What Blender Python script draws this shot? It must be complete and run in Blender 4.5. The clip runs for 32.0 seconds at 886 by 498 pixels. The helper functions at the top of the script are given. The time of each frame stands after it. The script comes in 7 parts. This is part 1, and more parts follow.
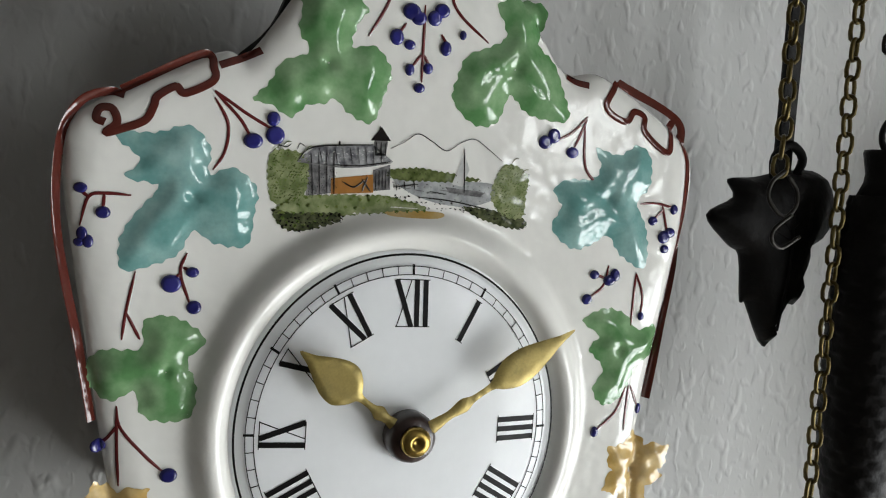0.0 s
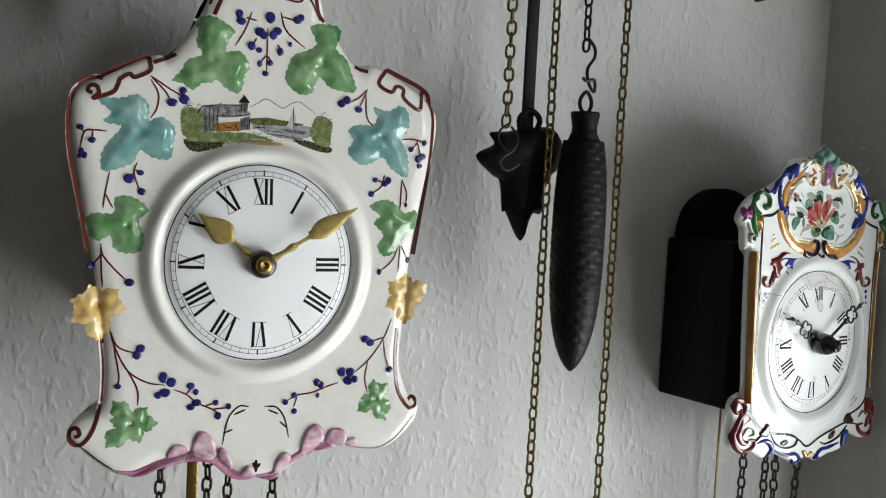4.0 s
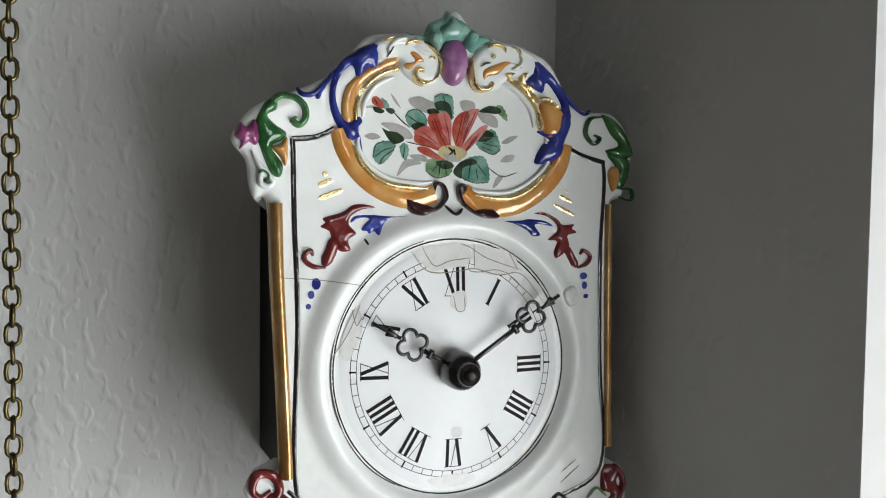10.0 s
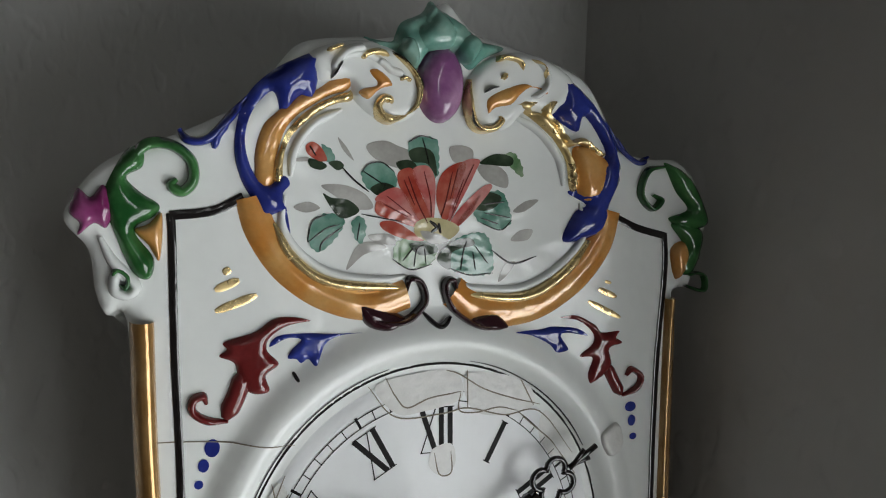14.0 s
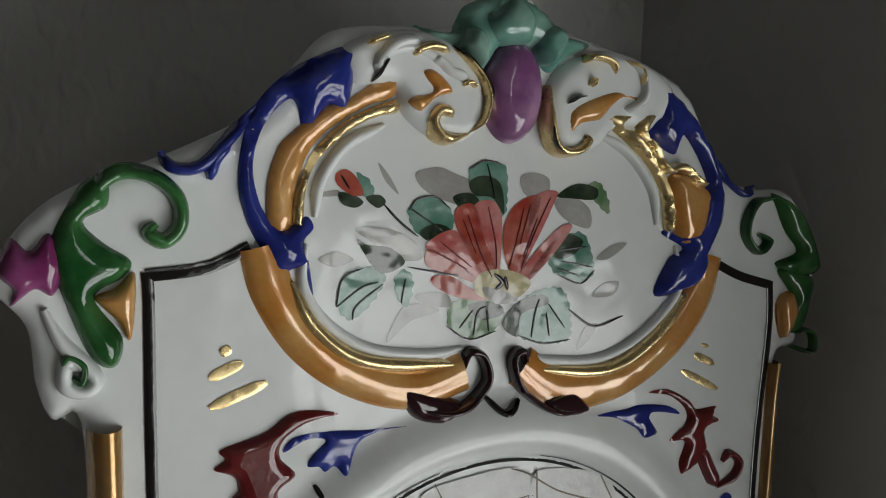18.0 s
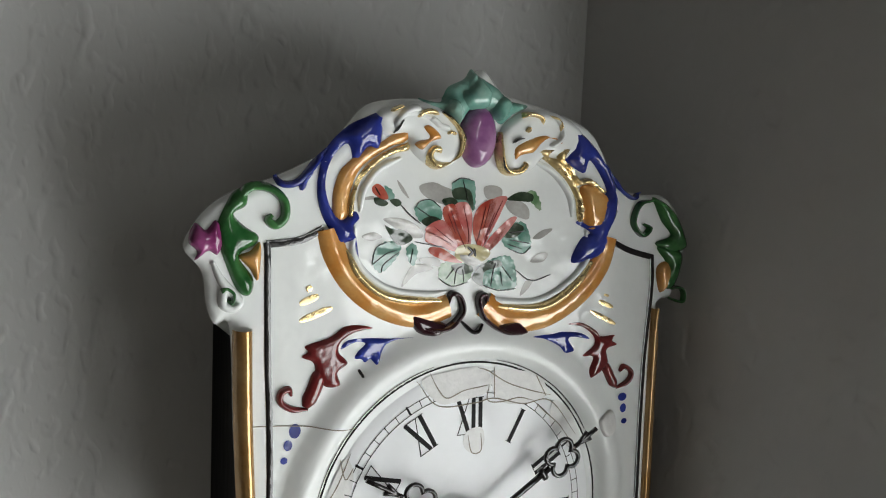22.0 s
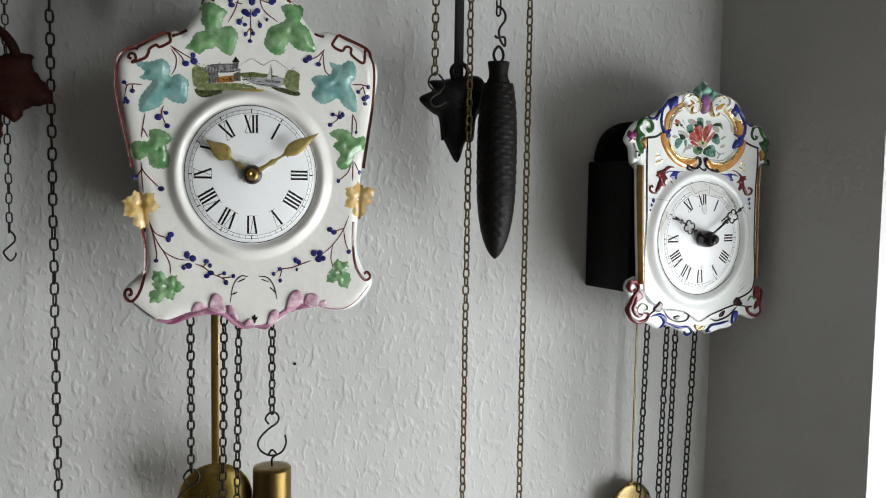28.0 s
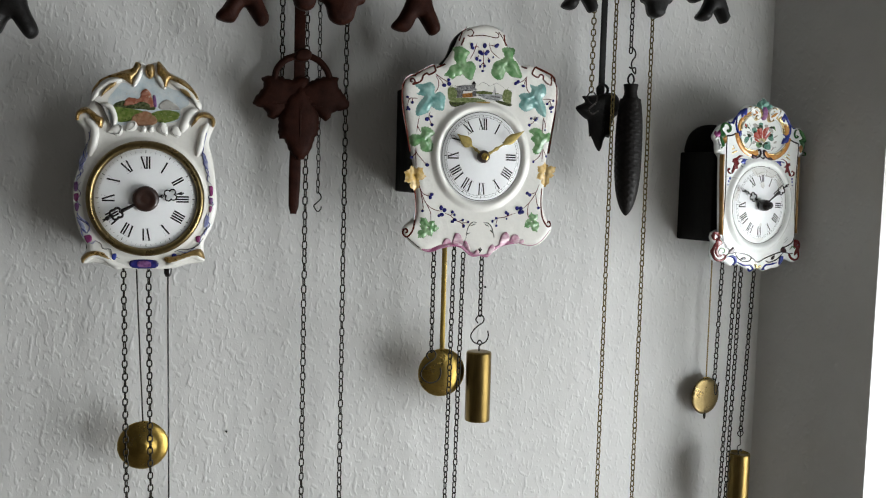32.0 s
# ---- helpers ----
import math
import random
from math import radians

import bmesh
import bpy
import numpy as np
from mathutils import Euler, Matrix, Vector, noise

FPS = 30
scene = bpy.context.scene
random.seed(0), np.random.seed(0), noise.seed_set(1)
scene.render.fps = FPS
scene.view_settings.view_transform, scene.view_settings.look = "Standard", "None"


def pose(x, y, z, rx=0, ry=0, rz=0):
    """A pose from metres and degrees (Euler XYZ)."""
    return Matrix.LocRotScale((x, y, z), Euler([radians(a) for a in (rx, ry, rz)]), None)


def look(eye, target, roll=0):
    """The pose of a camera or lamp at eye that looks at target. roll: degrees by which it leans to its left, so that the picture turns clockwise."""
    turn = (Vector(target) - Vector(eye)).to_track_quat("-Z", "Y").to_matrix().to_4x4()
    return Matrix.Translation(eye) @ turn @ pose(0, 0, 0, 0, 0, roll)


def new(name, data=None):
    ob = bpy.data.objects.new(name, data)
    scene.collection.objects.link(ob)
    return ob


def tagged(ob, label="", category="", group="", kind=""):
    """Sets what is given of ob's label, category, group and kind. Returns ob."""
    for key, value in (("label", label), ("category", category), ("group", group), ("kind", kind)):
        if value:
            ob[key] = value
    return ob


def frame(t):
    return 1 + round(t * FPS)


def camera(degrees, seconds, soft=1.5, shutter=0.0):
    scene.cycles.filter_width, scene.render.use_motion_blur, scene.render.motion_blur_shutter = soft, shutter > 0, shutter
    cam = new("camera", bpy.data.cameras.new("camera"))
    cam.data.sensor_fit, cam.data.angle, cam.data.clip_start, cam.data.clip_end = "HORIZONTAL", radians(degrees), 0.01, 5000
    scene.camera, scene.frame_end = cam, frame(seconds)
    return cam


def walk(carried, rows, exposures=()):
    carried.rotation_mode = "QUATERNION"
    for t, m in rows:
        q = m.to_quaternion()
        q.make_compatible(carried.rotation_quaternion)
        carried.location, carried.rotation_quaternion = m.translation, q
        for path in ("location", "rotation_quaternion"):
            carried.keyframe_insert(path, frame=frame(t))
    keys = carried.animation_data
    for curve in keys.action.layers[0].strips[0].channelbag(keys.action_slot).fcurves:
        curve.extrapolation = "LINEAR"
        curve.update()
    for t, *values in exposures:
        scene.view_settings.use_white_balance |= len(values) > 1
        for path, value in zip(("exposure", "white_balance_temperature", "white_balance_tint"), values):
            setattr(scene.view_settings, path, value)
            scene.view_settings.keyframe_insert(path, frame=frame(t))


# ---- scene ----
from mathutils import geometry

cam = camera(53.2, 32.0, soft=1.1)
PATH = [
    (0, (-0.088, -0.385, 1.633), (0.611, 1.483, 1.485), 4.0),
    (0.5, (-0.094, -0.412, 1.631), (0.604, 1.456, 1.475), 4.0),
    (1, (-0.098, -0.441, 1.627), (0.596, 1.429, 1.474), 3.8),
    (1.5, (-0.097, -0.469, 1.622), (0.59, 1.404, 1.478), 3.7),
    (2, (-0.093, -0.502, 1.62), (0.584, 1.374, 1.475), 3.5),
    (2.5, (-0.087, -0.535, 1.618), (0.575, 1.346, 1.47), 3.4),
    (4.5, (-0.072, -0.679, 1.594), (0.644, 1.185, 1.476), 2.7),
    (5, (-0.048, -0.714, 1.598), (0.667, 1.148, 1.46), 2.4),
    (5.5, (-0.014, -0.744, 1.602), (0.697, 1.118, 1.445), 2.1),
    (6, (0.034, -0.76, 1.6), (0.738, 1.105, 1.436), 1.5),
    (6.5, (0.104, -0.743, 1.599), (0.745, 1.144, 1.433), 0.9),
    (7, (0.185, -0.707, 1.597), (0.726, 1.211, 1.423), 0.1),
    (7.5, (0.255, -0.666, 1.587), (0.696, 1.279, 1.433), 0.1),
    (8, (0.304, -0.623, 1.578), (0.676, 1.338, 1.444), -0.2),
    (8.5, (0.335, -0.588, 1.571), (0.675, 1.38, 1.458), -0.4),
    (9, (0.359, -0.545, 1.57), (0.687, 1.425, 1.479), -0.0),
    (9.5, (0.377, -0.505, 1.568), (0.695, 1.468, 1.49), 0.4),
    (10, (0.391, -0.474, 1.566), (0.694, 1.5, 1.47), 0.7),
    (10.5, (0.399, -0.454, 1.564), (0.688, 1.522, 1.448), 0.7),
    (11, (0.404, -0.431, 1.564), (0.688, 1.545, 1.435), 1.0),
    (11.5, (0.404, -0.41, 1.567), (0.705, 1.562, 1.424), 1.1),
    (12, (0.404, -0.388, 1.573), (0.727, 1.579, 1.415), 1.2),
    (12.5, (0.404, -0.371, 1.581), (0.747, 1.592, 1.408), 1.3),
    (13, (0.406, -0.354, 1.591), (0.754, 1.607, 1.405), 1.4),
    (13.5, (0.41, -0.34, 1.6), (0.757, 1.62, 1.407), 1.6),
    (14, (0.413, -0.327, 1.609), (0.765, 1.632, 1.413), 1.7),
    (14.5, (0.415, -0.317, 1.615), (0.767, 1.642, 1.418), 1.9),
    (16.5, (0.401, -0.277, 1.62), (0.873, 1.656, 1.423), 2.4),
    (17, (0.397, -0.269, 1.616), (0.896, 1.658, 1.418), 2.2),
    (17.5, (0.397, -0.262, 1.615), (0.895, 1.664, 1.408), 2.1),
    (18, (0.396, -0.258, 1.616), (0.896, 1.668, 1.413), 2.3),
    (18.5, (0.396, -0.256, 1.618), (0.904, 1.669, 1.429), 2.5),
    (19, (0.396, -0.258, 1.621), (0.906, 1.669, 1.452), 2.9),
    (19.5, (0.398, -0.264, 1.624), (0.897, 1.666, 1.465), 3.0),
    (20, (0.399, -0.276, 1.629), (0.877, 1.658, 1.454), 3.1),
    (20.5, (0.396, -0.292, 1.632), (0.871, 1.641, 1.438), 3.1),
    (21, (0.39, -0.315, 1.631), (0.87, 1.615, 1.421), 2.8),
    (21.5, (0.383, -0.342, 1.63), (0.858, 1.588, 1.407), 2.7),
    (22, (0.375, -0.376, 1.625), (0.832, 1.559, 1.404), 2.5),
    (22.5, (0.363, -0.409, 1.617), (0.824, 1.527, 1.417), 2.3),
    (23, (0.342, -0.446, 1.608), (0.83, 1.485, 1.422), 2.1),
    (23.5, (0.319, -0.48, 1.596), (0.836, 1.445, 1.432), 1.8),
    (24, (0.291, -0.52, 1.581), (0.836, 1.399, 1.448), 1.2),
    (24.5, (0.26, -0.562, 1.571), (0.833, 1.35, 1.447), 1.3),
    (25, (0.224, -0.61, 1.564), (0.809, 1.299, 1.441), 1.3),
    (25.5, (0.186, -0.656, 1.561), (0.76, 1.256, 1.431), 1.2),
    (26, (0.142, -0.698, 1.554), (0.689, 1.222, 1.429), 1.1),
    (26.5, (0.094, -0.742, 1.546), (0.629, 1.181, 1.424), 0.8),
    (28.5, (-0.094, -0.926, 1.549), (0.448, 0.993, 1.385), 0.9),
    (29, (-0.15, -0.965, 1.546), (0.415, 0.946, 1.381), 1.1),
    (29.5, (-0.194, -1.005, 1.539), (0.374, 0.906, 1.381), 1.3),
    (30, (-0.236, -1.048, 1.535), (0.326, 0.865, 1.38), 1.4),
    (30.5, (-0.268, -1.087, 1.532), (0.284, 0.829, 1.377), 1.6),
    (31, (-0.302, -1.131, 1.53), (0.244, 0.786, 1.372), 1.7),
    (31.5, (-0.333, -1.176, 1.526), (0.211, 0.742, 1.368), 1.6),
    (32, (-0.37, -1.228, 1.521), (0.186, 0.686, 1.362), 1.5),
]
walk(cam, [(t, look(eye, target, roll)) for t, eye, target, roll in PATH], [(0, -0.05, 6500, 10), (2, 0.05, 6500, 10), (5, 0.02, 6500, 10), (8, 0, 6500, 10), (10, -0.22, 6500, 10), (12, -0.48, 6500, 10), (14, -0.82, 6500, 10), (17, -1.14, 6600, 10), (19, -1.2, 6650, 10), (20.5, -0.9, 6700, 10), (22, -0.44, 6600, 10), (24, -0.1, 6500, 10), (26, -0.03, 6500, 10), (29, 0.04, 6500, 10), (32, 0.1, 6500, 10)])

# ---- world and lights ----
world = bpy.data.worlds.new("world")
scene.world = world
world.use_nodes = True
wn = world.node_tree
sky = wn.nodes.new("ShaderNodeTexSky")
sky.sky_type, sky.sun_disc = "NISHITA", False
sky.sun_elevation, sky.sun_rotation = radians(35), radians(60)
bg = wn.nodes["Background"]
bg.inputs["Strength"].default_value = 0.1
wn.links.new(sky.outputs[0], bg.inputs[0])


def area(name, m, w, h, power, colour=(1, 1, 1)):
    lamp = bpy.data.lights.new(name, "AREA")
    lamp.shape, lamp.size, lamp.size_y, lamp.energy, lamp.color = "RECTANGLE", w, h, power, colour
    ob = new(name, lamp)
    ob.matrix_world = m
    return ob


# daylight of the overcast sky in the openings of the two windows beside and behind the camera
area("window_daylight", look((1.42, -1.12, 0.76), (0.0, -1.12, 0.76)), 1.42, 1.44, 71, (0.95, 0.985, 0.995))
area("window_daylight", look((1.42, -2.36, 2.02), (0.0, -2.36, 2.02)), 0.85, 0.86, 29, (0.95, 0.985, 0.995))


# ---- materials ----
def mat(name, colour, rough=0.5, metal=0.0, var=0.15, vscale=60, bump=0.0, bscale=300, coat=0.0, tint=None, stretch=(1, 1, 1), spec=0.5):
    """A procedural surface: colour varied at two scales, fine relief, an optional second tint."""
    m = bpy.data.materials.new(name)
    m.use_nodes = True
    t = m.node_tree
    p = t.nodes["Principled BSDF"]
    p.inputs["Metallic"].default_value = metal
    p.inputs["Coat Weight"].default_value = coat
    p.inputs["Specular IOR Level"].default_value = spec
    p.inputs["Coat Roughness"].default_value = 0.03
    co = t.nodes.new("ShaderNodeTexCoord")
    mp = t.nodes.new("ShaderNodeMapping")
    mp.inputs["Scale"].default_value = stretch
    t.links.new(co.outputs["Object"], mp.inputs[0])

    def noise_at(scale, detail=4):
        n = t.nodes.new("ShaderNodeTexNoise")
        n.inputs["Scale"].default_value, n.inputs["Detail"].default_value = scale, detail
        t.links.new(mp.outputs[0], n.inputs["Vector"])
        return n.outputs["Fac"]

    def ramp(fac, a, b, lo=0.3, hi=0.7):
        r = t.nodes.new("ShaderNodeMapRange")
        r.inputs["From Min"].default_value, r.inputs["From Max"].default_value = lo, hi
        r.inputs["To Min"].default_value, r.inputs["To Max"].default_value = a, b
        t.links.new(fac, r.inputs["Value"])
        return r.outputs[0]

    big, fine = noise_at(vscale), noise_at(vscale * 9)
    mix = t.nodes.new("ShaderNodeMix")
    mix.data_type = "RGBA"
    dark = tint or tuple(c * (1 - 2 * var) for c in colour)
    mix.inputs["A"].default_value, mix.inputs["B"].default_value = (*colour, 1), (*dark, 1)
    t.links.new(ramp(big, 0, 1 if tint else 0.75, 0.38, 0.68), mix.inputs["Factor"])
    mix2 = t.nodes.new("ShaderNodeMix")
    mix2.data_type, mix2.blend_type = "RGBA", "MULTIPLY"
    mix2.inputs["Factor"].default_value = 1.0
    grey = ramp(fine, 1 - var, 1.0)
    t.links.new(mix.outputs["Result"], mix2.inputs["A"])
    t.links.new(grey, mix2.inputs["B"])
    t.links.new(mix2.outputs["Result"], p.inputs["Base Color"])
    t.links.new(ramp(big, rough * 0.8, min(1, rough * 1.3)), p.inputs["Roughness"])
    if bump:
        b = t.nodes.new("ShaderNodeBump")
        b.inputs["Strength"].default_value, b.inputs["Distance"].default_value = 1.0, bump
        t.links.new(noise_at(bscale, 2), b.inputs["Height"])
        t.links.new(b.outputs[0], p.inputs["Normal"])
        if coat:
            t.links.new(b.outputs[0], p.inputs["Coat Normal"])
    return m


def woodchip(name, colour, deep=0.0011):
    """Painted woodchip wallpaper: scattered chips, a soft pebbly skin and slow unevenness."""
    m = mat(name, colour, 0.85, var=0.04, vscale=2.5)
    t = m.node_tree
    p = t.nodes["Principled BSDF"]
    co = t.nodes.new("ShaderNodeTexCoord")
    total = None
    for kind, scale, lo, hi, height in (("n", 150, 0.54, 0.76, 0.9), ("n", 92, 0.56, 0.80, 1.3), ("n", 300, 0.5, 0.8, 0.12), ("n", 22, 0.3, 0.7, 2.0)):
        n = t.nodes.new("ShaderNodeTexNoise" if kind == "n" else "ShaderNodeTexVoronoi")
        n.inputs["Scale"].default_value = scale
        if kind == "n":
            n.inputs["Detail"].default_value, n.inputs["Distortion"].default_value = 0.5, 0.15
        mp = t.nodes.new("ShaderNodeMapping")
        mp.inputs["Scale"].default_value = (1.25, 1.0, 0.75)
        mp.inputs["Rotation"].default_value = (0, 0.5 + scale, 0)
        t.links.new(co.outputs["Object"], mp.inputs[0])
        t.links.new(mp.outputs[0], n.inputs["Vector"])
        r = t.nodes.new("ShaderNodeMapRange")
        r.interpolation_type = "SMOOTHSTEP"
        for key, value in (("From Min", lo), ("From Max", hi), ("To Min", 0), ("To Max", height)):
            r.inputs[key].default_value = value
        if kind == "v":
            r.inputs["From Min"].default_value, r.inputs["From Max"].default_value = 0.0, 0.25
            r.inputs["To Min"].default_value, r.inputs["To Max"].default_value = height, 0
        t.links.new(n.outputs[0], r.inputs["Value"])
        if total is None:
            total = r.outputs[0]
        else:
            add = t.nodes.new("ShaderNodeMath")
            t.links.new(total, add.inputs[0])
            t.links.new(r.outputs[0], add.inputs[1])
            total = add.outputs[0]
    b = t.nodes.new("ShaderNodeBump")
    b.inputs["Strength"].default_value, b.inputs["Distance"].default_value = 0.7, deep
    t.links.new(total, b.inputs["Height"])
    t.links.new(b.outputs[0], p.inputs["Normal"])
    return m


def glaze(name, colour, tint=None, var=0.1, rough=0.09, vscale=90):
    return mat(name, colour, rough, 0, var, vscale, 0.0004, 110, 0.3, tint)


PLASTER = woodchip("woodchip_paper", (0.62, 0.62, 0.605), 0.00068)
PLASTERSOFT = woodchip("soft_plaster", (0.62, 0.615, 0.60), 0.0005)
# unseen wall surface, kept dark to cut the bounce onto the clocks
UNSEENWALL = mat("unseen_wall_brown", (0.16, 0.145, 0.13), 0.55, var=0.25, vscale=5, bump=0.0005, bscale=80, stretch=(4, 4, 0.4))
PAINTED = mat("white_paint", (0.86, 0.86, 0.84), 0.6, var=0.04, vscale=6, bump=0.0006, bscale=60)
# unseen ceiling and floor surfaces, toned down to limit bounced light
UNSEENCEILING = mat("unseen_ceiling_grey", (0.30, 0.29, 0.28), 0.6, var=0.2, vscale=5, stretch=(4, 0.4, 4))
UNSEENFLOOR = mat("unseen_floor_brown", (0.20, 0.17, 0.14), 0.5, var=0.25, vscale=8, stretch=(1, 8, 1))
WHITE = mat("white_porcelain", (0.76, 0.75, 0.705), 0.09, 0, 0.03, 25, 0.0007, 75, 0.15, spec=0.4)
COOLWHITE = mat("cool_white_porcelain", (0.76, 0.78, 0.76), 0.09, 0, 0.03, 25, 0.0007, 75, 0.05, spec=0.32)
ENAMEL = mat("dial_enamel", (0.86, 0.875, 0.88), 0.14, var=0.02, vscale=30, bump=0.0004, bscale=45, coat=0.06, spec=0.18)
GREEN = glaze("leaf_green_glaze", (0.10, 0.24, 0.09), (0.27, 0.42, 0.23))
TEAL = glaze("teal_glaze", (0.13, 0.30, 0.28), (0.28, 0.45, 0.42))
YELLOW = glaze("ochre_glaze", (0.58, 0.37, 0.10), (0.72, 0.56, 0.30))
PINK = glaze("pink_lustre", (0.34, 0.10, 0.20), (0.54, 0.30, 0.40))
PINKPALE = glaze("pale_pink_lustre", (0.44, 0.20, 0.30), (0.70, 0.56, 0.60), vscale=140)
RUST = glaze("rust_line", (0.09, 0.018, 0.012))
VINE = glaze("vine_line", (0.11, 0.015, 0.015))
NAVY = glaze("berry_blue", (0.012, 0.012, 0.10), (0.03, 0.03, 0.2))
INK = glaze("black_line", (0.012, 0.01, 0.01))
PRINT = mat("printed_black", (0.010, 0.009, 0.009), 0.45, var=0.2, vscale=400, spec=0.12)
OLIVE = glaze("olive_paint", (0.06, 0.08, 0.02), (0.16, 0.19, 0.07), vscale=400)
MEADOW = glaze("meadow_paint", (0.13, 0.17, 0.06), (0.32, 0.35, 0.18), vscale=250)
DARKGREEN = glaze("dark_green_paint", (0.025, 0.035, 0.012), (0.12, 0.13, 0.06), vscale=400)
GREYPAINT = glaze("grey_paint", (0.10, 0.10, 0.10), (0.28, 0.27, 0.27), vscale=400)
ROOFPAINT = glaze("roof_paint", (0.09, 0.09, 0.10), (0.4, 0.4, 0.4), vscale=350)
ORANGEPAINT = glaze("orange_paint", (0.36, 0.16, 0.04))
LAKE = glaze("lake_paint", (0.42, 0.43, 0.42), (0.22, 0.23, 0.24), vscale=250)
SAIL = glaze("sail_paint", (0.55, 0.55, 0.53))
BLUE = glaze("cobalt_glaze", (0.014, 0.022, 0.17), (0.03, 0.05, 0.30))
LUSTRE = mat("orange_lustre", (0.58, 0.235, 0.045), 0.14, 0.12, 0.12, 90, 0.0007, 70, 1.0, (0.64, 0.36, 0.12))
LUSTREDARK = mat("bronze_lustre", (0.40, 0.21, 0.06), 0.2, 0.55, 0.15, 60, 0.0004, 160, 0.5, (0.56, 0.36, 0.16))
GOLD = mat("burnished_gold", (0.84, 0.64, 0.31), 0.25, 0.75, 0.15, 150, 0.0005, 120, 0.5)
GOLDSOFT = mat("worn_gilding", (0.34, 0.20, 0.05), 0.28, 0.7, 0.25, 130, 0.0006, 200, 0.3, (0.46, 0.33, 0.15))
CROWN = glaze("sea_green_glaze", (0.13, 0.32, 0.26), (0.36, 0.52, 0.44))
AMETHYST = glaze("amethyst_glaze", (0.21, 0.075, 0.20), (0.40, 0.22, 0.36))
DEEPGREEN = glaze("deep_green_glaze", (0.012, 0.075, 0.018), (0.06, 0.2, 0.06))
MAGENTA = glaze("magenta_glaze", (0.16, 0.015, 0.09), (0.3, 0.07, 0.2))
PLUM = glaze("plum_glaze", (0.035, 0.01, 0.015))
BURGUNDY = glaze("burgundy_glaze", (0.12, 0.012, 0.012), (0.2, 0.03, 0.03))
GREYWASH = glaze("grey_wash", (0.32, 0.31, 0.29), (0.46, 0.45, 0.42))
TEALLEAF = glaze("painted_leaf_green", (0.07, 0.20, 0.145), (0.22, 0.37, 0.31), vscale=150)
LIMELEAF = glaze("painted_leaf_lime", (0.10, 0.20, 0.09), (0.28, 0.37, 0.24), vscale=150)
DARKLEAF = glaze("painted_leaf_dark", (0.015, 0.028, 0.014), (0.05, 0.075, 0.045), vscale=150)
PETALRED = glaze("petal_red", (0.34, 0.04, 0.025), (0.50, 0.15, 0.10), vscale=150)
PETALPINK = glaze("petal_pink", (0.46, 0.10, 0.09), (0.60, 0.28, 0.25), vscale=150)
CREAMPAINT = glaze("cream_paint", (0.55, 0.48, 0.26))
SKYPAINT = glaze("sky_paint", (0.48, 0.56, 0.6), (0.62, 0.66, 0.66))
EARTH = glaze("earth_paint", (0.25, 0.115, 0.06), (0.34, 0.20, 0.12), vscale=200)
GRASSPAINT = glaze("grass_paint", (0.09, 0.145, 0.025), (0.19, 0.23, 0.06), vscale=200)
CASTLE = glaze("castle_paint", (0.26, 0.085, 0.05), (0.40, 0.20, 0.14), vscale=250)
PURPLE = glaze("purple_paint", (0.10, 0.03, 0.12), (0.22, 0.10, 0.25), vscale=200)
PALEBLUE = glaze("pale_blue_paint", (0.20, 0.22, 0.42), (0.42, 0.44, 0.55), vscale=200)
CRACK = mat("glued_crack", (0.28, 0.24, 0.18), 0.6)
GLUE = mat("chipped_enamel", (0.74, 0.735, 0.71), 0.35, var=0.06, vscale=300, bump=0.0003, bscale=400, coat=0.2)
BLACK = mat("black_stained_wood", (0.006, 0.0055, 0.005), 0.6, spec=0.15, var=0.3, vscale=30, bump=0.0004, bscale=200, stretch=(1, 1, 0.2))
CARVED = mat("black_carved_wood", (0.009, 0.008, 0.0075), 0.5, spec=0.25, var=0.3, vscale=60, bump=0.0006, bscale=220)
BROWN = mat("dark_brown_carved_wood", (0.030, 0.0085, 0.0045), 0.6, spec=0.1, var=0.3, vscale=60, bump=0.0006, bscale=220)
CONE = mat("brown_black_cast_iron", (0.007, 0.0054, 0.0045), 0.55, 0.0, 0.3, 50, 0.0005, 300, spec=0.2)
IRON = mat("dark_wire", (0.025, 0.022, 0.018), 0.4, 0.7)
CHAINDARK = mat("tarnished_chain", (0.032, 0.027, 0.018), 0.42, 0.6, 0.4, 200)
CHAINGOLD = mat("brassed_chain", (0.17, 0.128, 0.05), 0.32, 0.95, 0.3, 200)
BRASS = mat("old_brass", (0.45, 0.31, 0.085), 0.3, 1.0, 0.2, 50, 0.0003, 120)
BRASSDULL = mat("dull_brass", (0.27, 0.20, 0.09), 0.28, 1.0, 0.2, 50, 0.0003, 120)
BRASSHAND = mat("brass_hand", (0.36, 0.275, 0.085), 0.42, 0.55, 0.2, 150, 0.0001, 300)
BRONZE = mat("bronze_weight", (0.26, 0.18, 0.06), 0.33, 1.0, 0.25, 40, stretch=(1, 1, 0.15))
HUB = mat("brown_wooden_hub", (0.035, 0.014, 0.009), 0.35, var=0.3, vscale=80, coat=0.3)
GLASS = bpy.data.materials.new("window_glass")
GLASS.use_nodes = True
GLASS.node_tree.nodes["Principled BSDF"].inputs["Transmission Weight"].default_value = 1.0
GLASS.node_tree.nodes["Principled BSDF"].inputs["Roughness"].default_value = 0.0

# ---- mesh helpers ----
MM = 0.001


def part(name, bm, material, parent=None, label="", smooth=True):
    me = bpy.data.meshes.new(name)
    bm.to_mesh(me)
    bm.free()
    me.materials.append(material)
    if smooth:
        me.polygons.foreach_set("use_smooth", [True] * len(me.polygons))
    ob = new(name, me)
    ob.parent = parent
    return tagged(ob, label)


